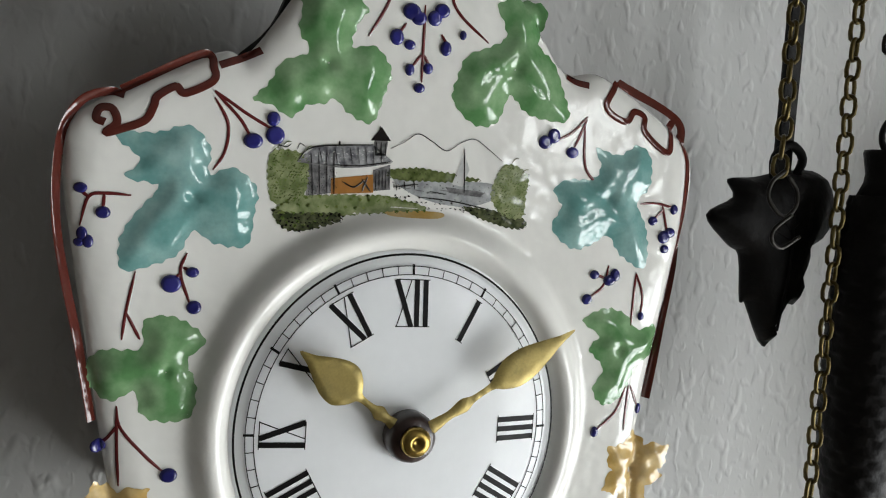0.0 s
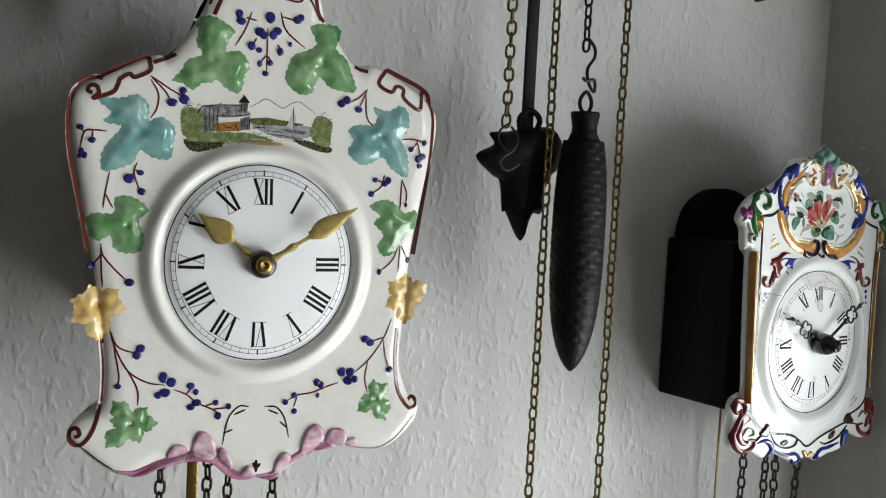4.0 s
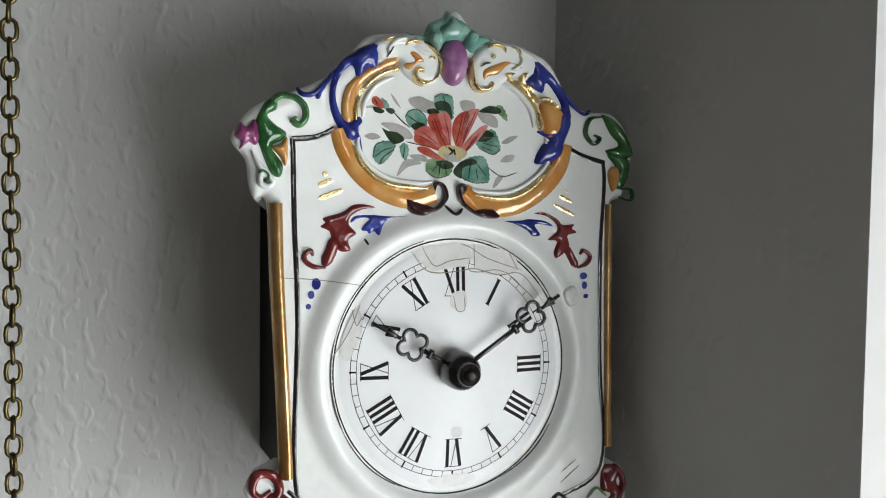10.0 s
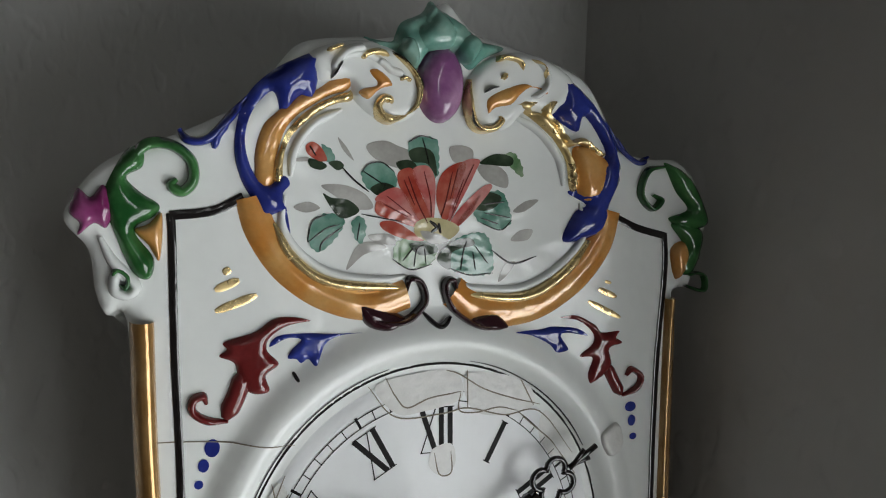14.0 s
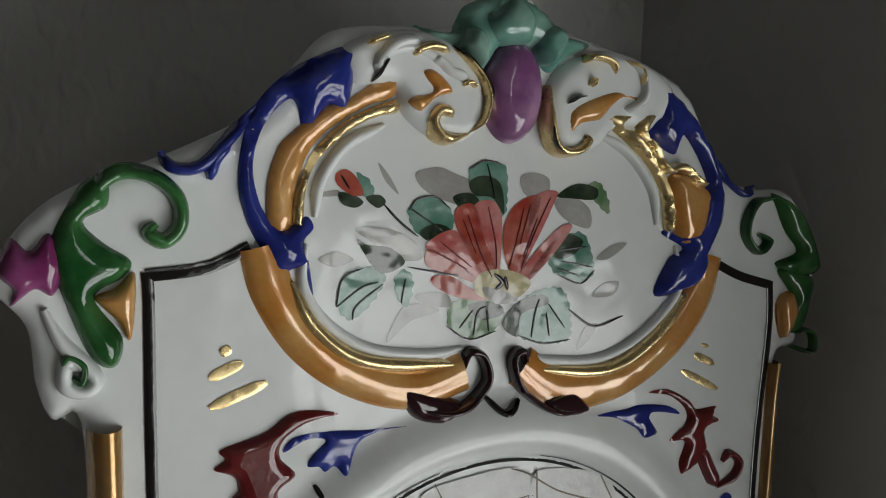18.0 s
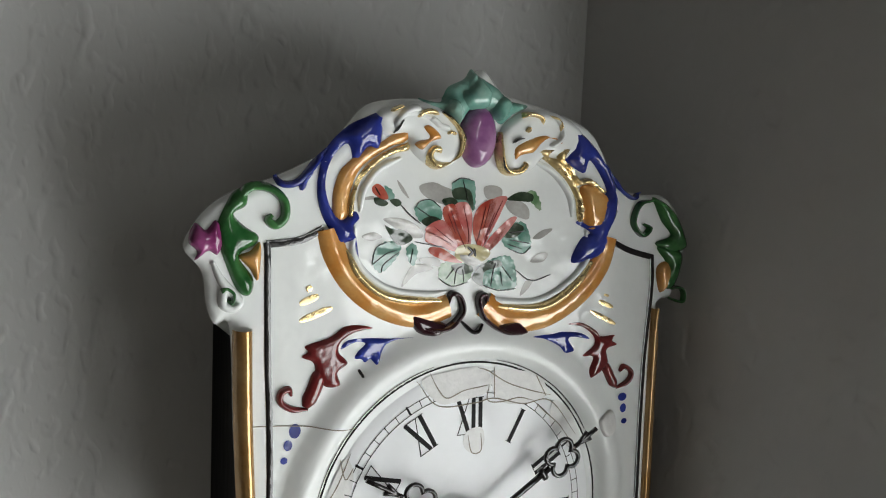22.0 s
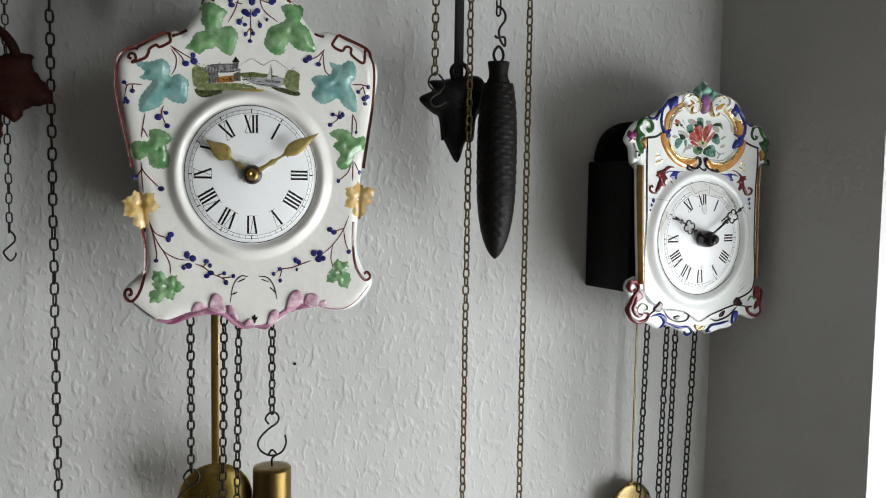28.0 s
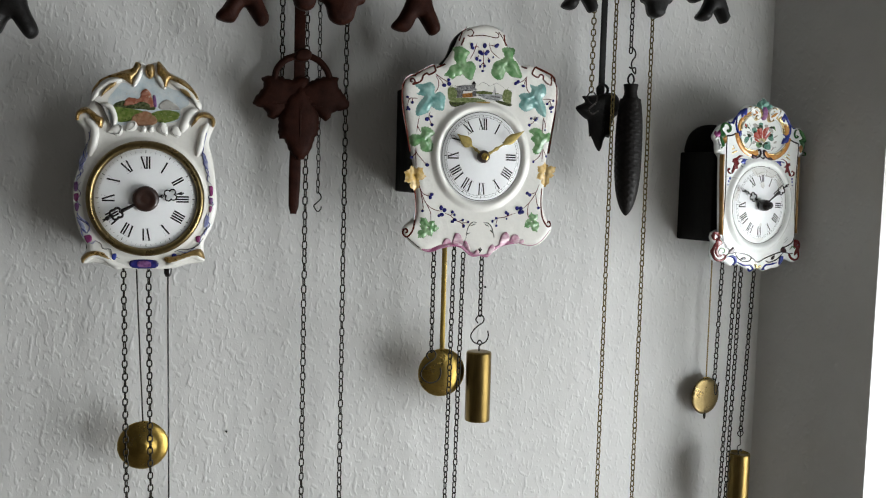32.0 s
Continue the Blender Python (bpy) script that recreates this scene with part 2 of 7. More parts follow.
def thing(name, m, label, category, group=""):
    ob = new(name)
    ob.matrix_world = m
    return tagged(ob, label, category, group)


def box(bm, x0, x1, y0, y1, z0, z1, bevel=0.0):
    r = bmesh.ops.create_cube(bm, size=1)
    bmesh.ops.transform(bm, verts=r["verts"], matrix=Matrix.Translation(((x0 + x1) / 2, (y0 + y1) / 2, (z0 + z1) / 2)) @ Matrix.Diagonal((x1 - x0, y1 - y0, z1 - z0, 1)))
    if bevel:
        bmesh.ops.bevel(bm, geom=list({e for v in r["verts"] for e in v.link_edges}), offset=bevel, segments=2, affect="EDGES", profile=0.5)
    return bm


def curve(pts, closed=False, n=8):
    """A Catmull-Rom curve through points of any dimension."""
    p = np.array(pts, float)
    if len(p) < 3 and not closed:
        return np.array([p[0] + (p[-1] - p[0]) * i / n for i in range(n + 1)])
    q = np.vstack([p[-1], p, p[:2]]) if closed else np.vstack([2 * p[0] - p[1], p, 2 * p[-1] - p[-2]])
    out = []
    for i in range(1, len(q) - 2):
        a, b, c, d = q[i - 1:i + 3]
        for k in range(n):
            t = k / n
            out.append(0.5 * (2 * b + (c - a) * t + (2 * a - 5 * b + 4 * c - d) * t * t + (3 * b - a - 3 * c + d) * t ** 3))
    if not closed:
        out.append(p[-1])
    return np.array(out)


def lathe(bm, profile, n=32, centre=(0, 0, 0), shape=None):
    """Turns rows of (radius, height) round the upright axis."""
    rings = []
    for k, (r, z) in enumerate(profile):
        ring = []
        for i in range(n):
            a = 2 * math.pi * i / n
            f = shape(a, k, z) if shape else 1.0
            ring.append(bm.verts.new((centre[0] + r * f * math.cos(a), centre[1] + r * f * math.sin(a), centre[2] + z)))
        rings.append(ring)
    for a, b in zip(rings, rings[1:]):
        for i in range(n):
            j = (i + 1) % n
            bm.faces.new((a[i], a[j], b[j], b[i]))
    bm.faces.new(rings[0][::-1])
    bm.faces.new(rings[-1])
    return bm


def wire(bm, pts, r, sides=7, n=6, closed=False):
    """A round wire along a curve through points."""
    p = curve(pts, closed, n)
    rings = []
    up = Vector((0.31, 0.9, 0.2))
    for i in range(len(p)):
        a, b = (p[i - 1], p[(i + 1) % len(p)]) if closed else (p[max(i - 1, 0)], p[min(i + 1, len(p) - 1)])
        t = Vector(b - a).normalized()
        u = t.cross(up).normalized()
        v = t.cross(u)
        rings.append([bm.verts.new(Vector(p[i]) + (u * math.cos(2 * math.pi * k / sides) + v * math.sin(2 * math.pi * k / sides)) * r) for k in range(sides)])
    pairs = list(zip(rings, rings[1:])) + ([(rings[-1], rings[0])] if closed else [])
    for a, b in pairs:
        for k in range(sides):
            j = (k + 1) % sides
            bm.faces.new((a[k], a[j], b[j], b[k]))
    if not closed:
        bm.faces.new(rings[0][::-1]), bm.faces.new(rings[-1])
    return bm


def plate(bm, outline, y_front, y_back, dome=0.0, n=5, soft=0.004):
    """A carved plate in the x-z plane: a closed curve, domed in front, with a rounded edge and a flat back."""
    o = curve(outline, True, n)
    rim = [bm.verts.new((x, y_back, z)) for x, z in o]
    grid, tri = fill(o, max(np.ptp(o[:, 0]), np.ptp(o[:, 1])) / 16)
    d = edge_distance(grid, o)
    top = min(soft, d.max() * 0.9)
    front = [bm.verts.new((x, y_front - dome * math.sqrt(max(0, 1 - (1 - min(q / max(d.max(), 1e-9), 1)) ** 2)) + top * (1 - math.sqrt(max(0, 1 - (1 - min(q / top, 1)) ** 2))), z)) for (x, z), q in zip(grid, d)]
    for f in tri:
        bm.faces.new([front[i] for i in f])
    m = len(o)
    for i in range(m):
        j = (i + 1) % m
        bm.faces.new((front[i], front[j], rim[j], rim[i]))
    bm.faces.new(rim[::-1])
    bmesh.ops.recalc_face_normals(bm, faces=bm.faces)
    return bm


def fill(o, step):
    """Points inside a closed outline, on a staggered grid, with the triangles that join them to it; the outline's points come first."""
    lo, hi = o.min(0), o.max(0)
    pts = [Vector(p) for p in o]
    rows = int((hi[1] - lo[1]) / (step * 0.87)) + 1
    cand = np.array([(lo[0] + (i + 0.5 * (j % 2)) * step, lo[1] + (j + 0.5) * step * 0.87) for j in range(rows) for i in range(int((hi[0] - lo[0]) / step) + 2)])
    x0, z0 = o[:, 0], o[:, 1]
    x1, z1 = np.roll(x0, -1), np.roll(z0, -1)
    cross = (z0 > cand[:, 1:2]) != (z1 > cand[:, 1:2])
    with np.errstate(divide="ignore", invalid="ignore"):
        xs = (x1 - x0) * (cand[:, 1:2] - z0) / (z1 - z0) + x0
    inside = (cross & (cand[:, :1] < xs)).sum(1) % 2 == 1
    cand = cand[inside]
    if len(cand):
        cand = cand[edge_distance(cand, o) > step * 0.35]
    pts += [Vector(p) for p in cand]
    m = len(o)
    v, _, faces, orig, _, _ = geometry.delaunay_2d_cdt(pts, [(i, (i + 1) % m) for i in range(m)], [list(range(m))], 1, 1e-9)
    if len(v) != len(pts):
        v2 = np.array([tuple(p) for p in v])
        first = {}
        for k, src in enumerate(orig):
            for s in src:
                first[s] = k
        order = [first.get(i, i) for i in range(len(pts))]
        back = {}
        for i, k in enumerate(order):
            back.setdefault(k, i)
        extra = [k for k in range(len(v)) if k not in back]
        allp = np.vstack([np.array([tuple(p) for p in pts])] + ([v2[extra]] if extra else []))
        for e, k in enumerate(extra):
            back[k] = len(pts) + e
        return allp, [[back[i] for i in f] for f in faces if len({back[i] for i in f}) == len(f)]
    where = {src[0]: k for k, src in enumerate(orig)}
    out = np.array([tuple(v[where[i]]) for i in range(len(pts))])
    inv = {k: i for i, k in where.items()}
    return out, [[inv[i] for i in f] for f in faces]


def edge_distance(pts, o):
    a, b = o, np.roll(o, -1, 0)
    ab = b - a
    t = (((pts[:, None] - a) * ab).sum(2) / np.maximum((ab ** 2).sum(1), 1e-12)).clip(0, 1)
    return np.sqrt((((a + t[..., None] * ab) - pts[:, None]) ** 2).sum(2)).min(1)


def oval(x, z, a, b, n=18):
    return [(x + a * math.cos(2 * math.pi * i / n), z + b * math.sin(2 * math.pi * i / n)) for i in range(n)]


# ---- painted porcelain shields: everything in millimetres from the dial's middle ----
class Shield:
    def __init__(self, ob, outline, dial, rim, rim_height, wide=1.0, tall=1.0, edge=7.0, drop=4.0):
        self.ob, self.dial, self.rim, self.rim_height, self.wide, self.tall, self.edge, self.drop = ob, dial, rim, rim_height, wide, tall, edge, drop
        self.o = curve(outline, True, 6)
        self.ab = np.roll(self.o, -1, 0) - self.o
        self.l2 = np.maximum((self.ab ** 2).sum(1), 1e-9)
        self.base, self.dome, self.cx, self.cz, self.warp = 2.0, 6.0, 0.0, 0.0, None

    def H(self, x, z):
        """How far the glazed face stands out at a point."""
        r = math.hypot((x - self.cx) / self.wide, (z - self.cz) / self.tall)
        t = (((x - self.o[:, 0]) * self.ab[:, 0] + (z - self.o[:, 1]) * self.ab[:, 1]) / self.l2).clip(0, 1)
        far = math.sqrt(((self.o[:, 0] + t * self.ab[:, 0] - x) ** 2 + (self.o[:, 1] + t * self.ab[:, 1] - z) ** 2).min())
        k = min(max(far / self.edge, 0), 1)
        h = -self.drop * (1 - math.sqrt(max(0, 1 - (1 - k) ** 2)))
        if self.dial < r < self.rim:
            h += self.rim_height * math.sin(math.pi * ((r - self.dial) / (self.rim - self.dial)) ** 0.8) ** 1.3
        return h

    def D(self, x, z):
        r2 = (x / self.wide) ** 2 + (z / self.tall) ** 2
        return self.base + self.dome * max(0, 1 - r2 / self.dial ** 2)

    def build(self, material, thick=6.0):
        g, tri = fill(self.o, 1.7)
        verts = [(x * MM, -self.H(x, z) * MM, z * MM) for x, z in g]
        faces = [list(t) for t in tri]
        m, at = len(self.o), len(verts)
        for k, (inset, y) in enumerate(((1.0, 0.35), (0.985, 1.0), (0.9, 1.0))):
            verts += [(x * inset * MM, (self.drop + thick * y) * MM, z * inset * MM) for x, z in self.o]
            low = 0 if k == 0 else at + (k - 1) * m
            faces += [[low + i, low + (i + 1) % m, at + k * m + (i + 1) % m, at + k * m + i] for i in range(m)]
        me = bpy.data.meshes.new("shield")
        me.from_pydata(verts, [], faces)
        bm = bmesh.new()
        bm.from_mesh(me)
        bpy.data.meshes.remove(me)
        bmesh.ops.recalc_face_normals(bm, faces=bm.faces)
        return part("shield", bm, material, self.ob)


# lines brushed flat on the glaze, and the painted shade round a dial, with how far they lie over the face; other lines
# are raised mouldings
FLAT_LINES = {"border_line": 0.15, "vine": 0.12, "drawn_line": 0.22, "panel_line": 0.2, "crack": 0.1, "grey_line": 0.12, "curl": 0.15, "dial_gap": 0.3, "gold_tick": 0.1, "curl_line": None}


def ink(sh, name, material, pts, w, h=0.5, surface=None, taper=True, label=""):
    """A brushed line or a raised moulding that follows the glazed face."""
    f = surface or sh.H
    level = FLAT_LINES.get(name)
    p = curve(sh.warp(pts) if sh.warp and not surface else pts, False, 7)
    m, rows = len(p), []
    bm = bmesh.new()
    for i in range(m):
        t = p[min(i + 1, m - 1)] - p[max(i - 1, 0)]
        t = t / max(np.hypot(*t), 1e-6)
        u = i / (m - 1)
        k = min(1.0, 0.45 + 3.0 * u, 0.45 + 3.0 * (1 - u)) if taper else 1.0
        row = []
        for c in (-1, -0.8, -0.4, 0, 0.4, 0.8, 1):
            x, z = p[i][0] - t[1] * c * w * k / 2, p[i][1] + t[0] * c * w * k / 2
            rise = 0.05 + level + 0.12 * math.sqrt(1 - c * c) if level is not None else -0.1 + (h * k + 0.3) * math.sqrt(1 - c * c)
            row.append(bm.verts.new((x * MM, -(f(x, z) + rise) * MM, z * MM)))
        rows.append(row)
    for a, b in zip(rows, rows[1:]):
        for k in range(6):
            bm.faces.new((a[k], a[k + 1], b[k + 1], b[k]))
    bmesh.ops.recalc_face_normals(bm, faces=bm.faces)
    for face in bm.faces:
        if face.normal.y > 0:
            face.normal_flip()
    return part(name, bm, material, sh.ob, label)


def blob(sh, name, material, pts, h, veins=(), surface=None, n=6, soft=None, label="", gentle=False):
    """A filled, slightly domed patch of coloured glaze or relief on the face."""
    f = surface or sh.H
    o = curve(sh.warp(pts) if sh.warp and not surface else pts, True, n)
    size = max(np.ptp(o[:, 0]), np.ptp(o[:, 1]))
    g, tri = fill(o, max(size / 24, 0.35))
    d = edge_distance(g, o)
    e = soft or max(min(1.2 * h, d.max() * 0.8), 0.2)
    bm = bmesh.new()
    vs = []
    for (x, z), q in zip(g, d):
        k = min(q / e, 1)
        if h <= 0.55:
            y = f(x, z) + 0.1 + 0.25 * h
        elif gentle:
            y = f(x, z) + 0.1 + (h + 0.05) * k * k * (3 - 2 * k)
        else:
            y = f(x, z) + 0.15 + (h + 0.05) * math.sqrt(max(0, 1 - (1 - k) ** 2))
        for (ax, az), (bx, bz) in veins:
            l2 = (bx - ax) ** 2 + (bz - az) ** 2
            t = min(max(((x - ax) * (bx - ax) + (z - az) * (bz - az)) / l2, 0), 1)
            v = math.hypot(x - ax - t * (bx - ax), z - az - t * (bz - az))
            y -= (0.3 if gentle else 0.15) * h * math.exp(-(v / (0.07 * math.sqrt(l2) + 0.5)) ** 2) * k * (1 - 0.6 * t)
        vs.append(bm.verts.new((x * MM, -y * MM, z * MM)))
    for t in tri:
        try:
            bm.faces.new([vs[i] for i in t])
        except ValueError:
            pass
    bmesh.ops.recalc_face_normals(bm, faces=bm.faces)
    for face in bm.faces:
        if face.normal.y > 0:
            face.normal_flip()
    return part(name, bm, material, sh.ob, label)


def toothed(pts, every=5.0, deep=0.7):
    """A leaf's outline with small blunt teeth along it."""
    o = curve(pts, True, 10)
    l = np.concatenate([[0], np.cumsum(np.hypot(*np.diff(np.vstack([o, o[:1]]), axis=0).T))])
    n = max(int(l[-1] / every), 6)
    ring = np.vstack([o, o[:1]])
    turn = (np.roll(o[:, 0], -1) - o[:, 0]) * (np.roll(o[:, 1], -1) + o[:, 1])
    sign = 1 if turn.sum() > 0 else -1
    out = []
    for k in range(n * 3):
        at = l[-1] * k / (n * 3)
        p = np.array([np.interp(at, l, ring[:, 0]), np.interp(at, l, ring[:, 1])])
        q = np.array([np.interp((at + 0.3) % l[-1], l, ring[:, 0]), np.interp((at + 0.3) % l[-1], l, ring[:, 1])])
        t = (q - p) / max(np.hypot(*(q - p)), 1e-6)
        out.append(tuple(p + sign * deep * (0.9, 0.35, -0.7)[k % 3] * (0.6 + 0.5 * math.sin(k * 1.7)) * np.array((-t[1], t[0]))))
    return out


def dabs(sh, name, material, pts, count, size, lift=0.3, lean=0.0, seed=1):
    """Small brush dabs scattered over a painted patch."""
    rnd = random.Random(seed)
    o = np.array(pts)
    inside, _ = fill(curve(pts, True, 4), max(np.ptp(o[:, 0]), np.ptp(o[:, 1])) / 16)
    bm = bmesh.new()
    for _ in range(count):
        x, z = inside[rnd.randrange(len(inside))] + np.array((rnd.uniform(-1, 1), rnd.uniform(-1, 1))) * size * 0.5
        a, l, w = rnd.uniform(-0.9, 0.9) + lean, size * rnd.uniform(0.4, 1.0), size * rnd.uniform(0.15, 0.35)
        vs = []
        for u, v in ((-l, 0), (-l * 0.3, -w), (l * 0.6, -w * 0.7), (l, 0), (l * 0.4, w), (-l * 0.4, w * 0.8)):
            px, pz = x + u * math.cos(a) - v * math.sin(a), z + u * math.sin(a) + v * math.cos(a)
            vs.append(bm.verts.new((px * MM, -(sh.H(px, pz) + (0.21 if lift < 0.5 else lift)) * MM, pz * MM)))
        f = bm.faces.new(vs)
        f.normal_update()
        if f.normal.y > 0:
            f.normal_flip()
    return part(name, bm, material, sh.ob)


def leaf(sh, material, c, tips, h=1.5):
    """A moulded vine leaf: a toothed lobe for each tip, with a notch between neighbours and sunken veins."""
    c = np.array(c)
    tips = sorted([c + (np.array(t) - c) * 1.06 for t in tips], key=lambda t: math.atan2(*(t - c)[::-1]))
    o = []
    for i, t in enumerate(tips):
        nxt = tips[(i + 1) % len(tips)]
        d = t - c
        side = np.array((-d[1], d[0]))
        turn = math.atan2(nxt[1] - c[1], nxt[0] - c[0]) - math.atan2(d[1], d[0])
        gap = turn % (2 * math.pi)
        o += [c + d * 0.62 - side * 0.34, c + d * 0.80 - side * 0.27, c + d * 0.86 - side * 0.13, c + d * 1.04, c + d * 0.85 + side * 0.14, c + d * 0.78 + side * 0.28, c + d * 0.62 + side * 0.33]
        a = math.atan2(d[1], d[0]) + gap / 2
        r = 0.5 * (np.hypot(*d) + np.hypot(*(nxt - c))) * (0.62 if gap < 1.4 else 0.48)
        o.append(c + r * np.array((math.cos(a), math.sin(a))))
    return blob(sh, "leaf", material, toothed(o, 3.5, 0.4), h, [(tuple(c), tuple(c + (t - c) * 0.9)) for t in tips], n=2, soft=h * 3.0, gentle=True)


def berries(sh, rows, material=None, name="berry", h=1.0):
    for x, z, r in rows:
        wob = 1 + 0.12 * math.sin(7.3 * x + 3.1 * z)
        blob(sh, name, material or NAVY, oval(x, z, r * wob, r / wob, 10), h, n=2)


def numeral(sh, text, angle, r0, r1, bar=1.6, gap=2.8, hair=0.35):
    """A Roman numeral that stands on the dial with its foot to the middle."""
    widths = {"I": gap, "V": gap * 2.0, "X": gap * 1.9}
    total = sum(widths[c] for c in text)

    def quad(name, parent, a, b, w):
        bm = bmesh.new()
        rows = []
        (ax, ay), (bx, by) = a, b
        l = math.hypot(bx - ax, by - ay)
        nx, ny = -(by - ay) / l, (bx - ax) / l
        for k in range(5):
            t = k / 4
            row = []
            for s in (-w / 2, w / 2):
                u, v = ax + (bx - ax) * t + nx * s, ay + (by - ay) * t + ny * s
                x = (u * math.cos(angle) + v * math.sin(angle)) * sh.wide
                z = (-u * math.sin(angle) + v * math.cos(angle)) * sh.tall
                row.append(bm.verts.new((x * MM, -(sh.D(x, z) + 0.12) * MM, z * MM)))
            rows.append(row)
        for a2, b2 in zip(rows, rows[1:]):
            bm.faces.new((a2[0], a2[1], b2[1], b2[0]))
        for face in bm.faces:
            face.normal_update()
            if face.normal.y > 0:
                face.normal_flip()
        return part(name, bm, PRINT, parent)

    ob = quad("numeral", sh.ob, (-total / 2 + 0.1, r0), (total / 2 - 0.1, r0), hair * 0.85)
    quad("serif", ob, (-total / 2 + 0.1, r1), (total / 2 - 0.1, r1), hair * 0.85)
    u = -total / 2
    for c in text:
        w = widths[c]
        m = u + w / 2
        if c == "I":
            quad("stroke", ob, (m, r0), (m, r1), bar)
        elif c == "V":
            quad("stroke", ob, (u + 0.5, r1), (m, r0), bar)
            quad("stroke", ob, (u + w - 0.5, r1), (m, r0), hair)
        else:
            quad("stroke", ob, (u + 0.4, r1), (u + w - 0.4, r0), bar)
            quad("stroke", ob, (u + w - 0.4, r1), (u + 0.4, r0), hair)
        u += w
    return ob


def dial_plate(sh, r_in, r_out, track, bar=1.25, gap=2.6, edge_line=True, ticks=True, hair=0.35):
    """The enamel dial with its minute track and twelve numerals."""
    bm = bmesh.new()
    prev = None
    n = 72
    for k in range(15):
        r = (sh.dial - 0.4) * (1 - k / 14) if k else sh.dial + 0.6
        if k == 14:
            tip = bm.verts.new((0, -sh.D(0, 0) * MM, 0))
            for i in range(n):
                bm.faces.new((prev[i], prev[(i + 1) % n], tip))
            break
        ring = []
        for i in range(n):
            a = 2 * math.pi * i / n
            x, z = r * math.cos(a) * sh.wide, r * math.sin(a) * sh.tall
            ring.append(bm.verts.new((x * MM, -(sh.D(x, z) if k else sh.base - 2.5) * MM, z * MM)))
        if prev:
            for i in range(n):
                bm.faces.new((prev[i], prev[(i + 1) % n], ring[(i + 1) % n], ring[i]))
        prev = ring
    bmesh.ops.recalc_face_normals(bm, faces=bm.faces)
    for f in bm.faces:
        if f.normal.y > 0:
            f.normal_flip()
    part("dial", bm, ENAMEL, sh.ob)
    bm = bmesh.new()

    def ring_line(r, w):
        rows = []
        for i in range(121):
            a = 2 * math.pi * i / 120
            rows.append([bm.verts.new((s * math.cos(a) * sh.wide * MM, -(sh.D(s * math.cos(a) * sh.wide, s * math.sin(a) * sh.tall) + 0.12) * MM, s * math.sin(a) * sh.tall * MM)) for s in (r - w / 2, r + w / 2)])
        for a, b in zip(rows, rows[1:]):
            bm.faces.new((a[0], b[0], b[1], a[1]))

    if edge_line:
        ring_line(sh.dial - 0.7, 0.7)
    if ticks:
        ring_line(track, 0.28), ring_line(track + 2.7, 0.28)
    for i in range(60):
        a = 2 * math.pi * i / 60
        w = 0.8 if i % 5 == 0 else 0.28
        rr = (track, track + 2.7 + (0.6 if i % 5 == 0 else 0))
        vs = []
        for r, s in ((rr[0], -w / 2), (rr[0], w / 2), (rr[1], w / 2), (rr[1], -w / 2)):
            x, z = (r * math.sin(a) + s * math.cos(a)) * sh.wide, (r * math.cos(a) - s * math.sin(a)) * sh.tall
            vs.append(bm.verts.new((x * MM, -(sh.D(x, z) + 0.13) * MM, z * MM)))
        bm.faces.new(vs)
    for f in bm.faces:
        f.normal_update()
        if f.normal.y > 0:
            f.normal_flip()
    part("minute_track", bm, PRINT, sh.ob)
    for i, t in enumerate(("XII", "I", "II", "III", "IIII", "V", "VI", "VII", "VIII", "IX", "X", "XI")):
        numeral(sh, t, 2 * math.pi * i / 12, r_in, r_out, bar, gap, hair)


def polar(angle, rows):
    """Points along a hand: rows of (distance out, distance to its side), for an angle clockwise from twelve."""
    a = radians(angle)
    return [(r * math.sin(a) + s * math.cos(a), r * math.cos(a) - s * math.sin(a)) for r, s in rows]


def spade_hand(sh, name, angle, length, wide, level, start=5):
    """A flat brass hand with a spade-shaped blade, a waist and a point."""
    half = [(start, 2.2), (start + length * 0.12, 1.5), (length * 0.30, 2.4), (length * 0.36, 1.2), (length * 0.47, 1.3), (length * 0.52, wide * 0.6), (length * 0.60, wide), (length * 0.70, wide * 0.97), (length * 0.80, wide * 0.66), (length * 0.90, wide * 0.28)]
    rows = half + [(length, 0)] + [(r, -s) for r, s in half[::-1]]
    return blob(sh, name, BRASSHAND, polar(angle, rows), 0.7, surface=lambda x, z: level, n=4, soft=0.9)


def loop_hand(sh, name, angle, length, level, ring_at, ring_r, bold=1.0):
    """A thin black hand with a pierced four-leaf ring, a cross bar and a barbed point."""
    a = lambda rows: polar(angle, rows)
    f = lambda x, z: level
    bm = bmesh.new()
    q = []
    for k in range(4):
        t = math.pi / 4 + k * math.pi / 2
        for d in np.linspace(-1.9, 1.9, 7):
            q.append((ring_at + ring_r * (0.62 * math.cos(t) + 0.5 * math.cos(t + d)), ring_r * (0.62 * math.sin(t) + 0.5 * math.sin(t + d))))
    pts = a(q)
    wire(bm, [(x * MM, -level * MM, z * MM) for x, z in pts], 0.00065 * bold, 6, 2, True)
    for rows, w in (([(4, 0), (ring_at - ring_r, 0)], 0.0009), ([(ring_at + ring_r, 0), (length, 0)], 0.0007), ([(ring_at - ring_r - 3.2, -2.2), (ring_at - ring_r - 3.2, 2.2)], 0.0010), ([(ring_at + ring_r + 2, 0), (ring_at + ring_r + 7, 1.6)], 0.0006), ([(ring_at + ring_r + 2, 0), (ring_at + ring_r + 7, -1.6)], 0.0006)):
        wire(bm, [(x * MM, -level * MM, z * MM) for x, z in a(rows)], w * bold, 6, 3)
    return part(name, bm, INK, sh.ob)


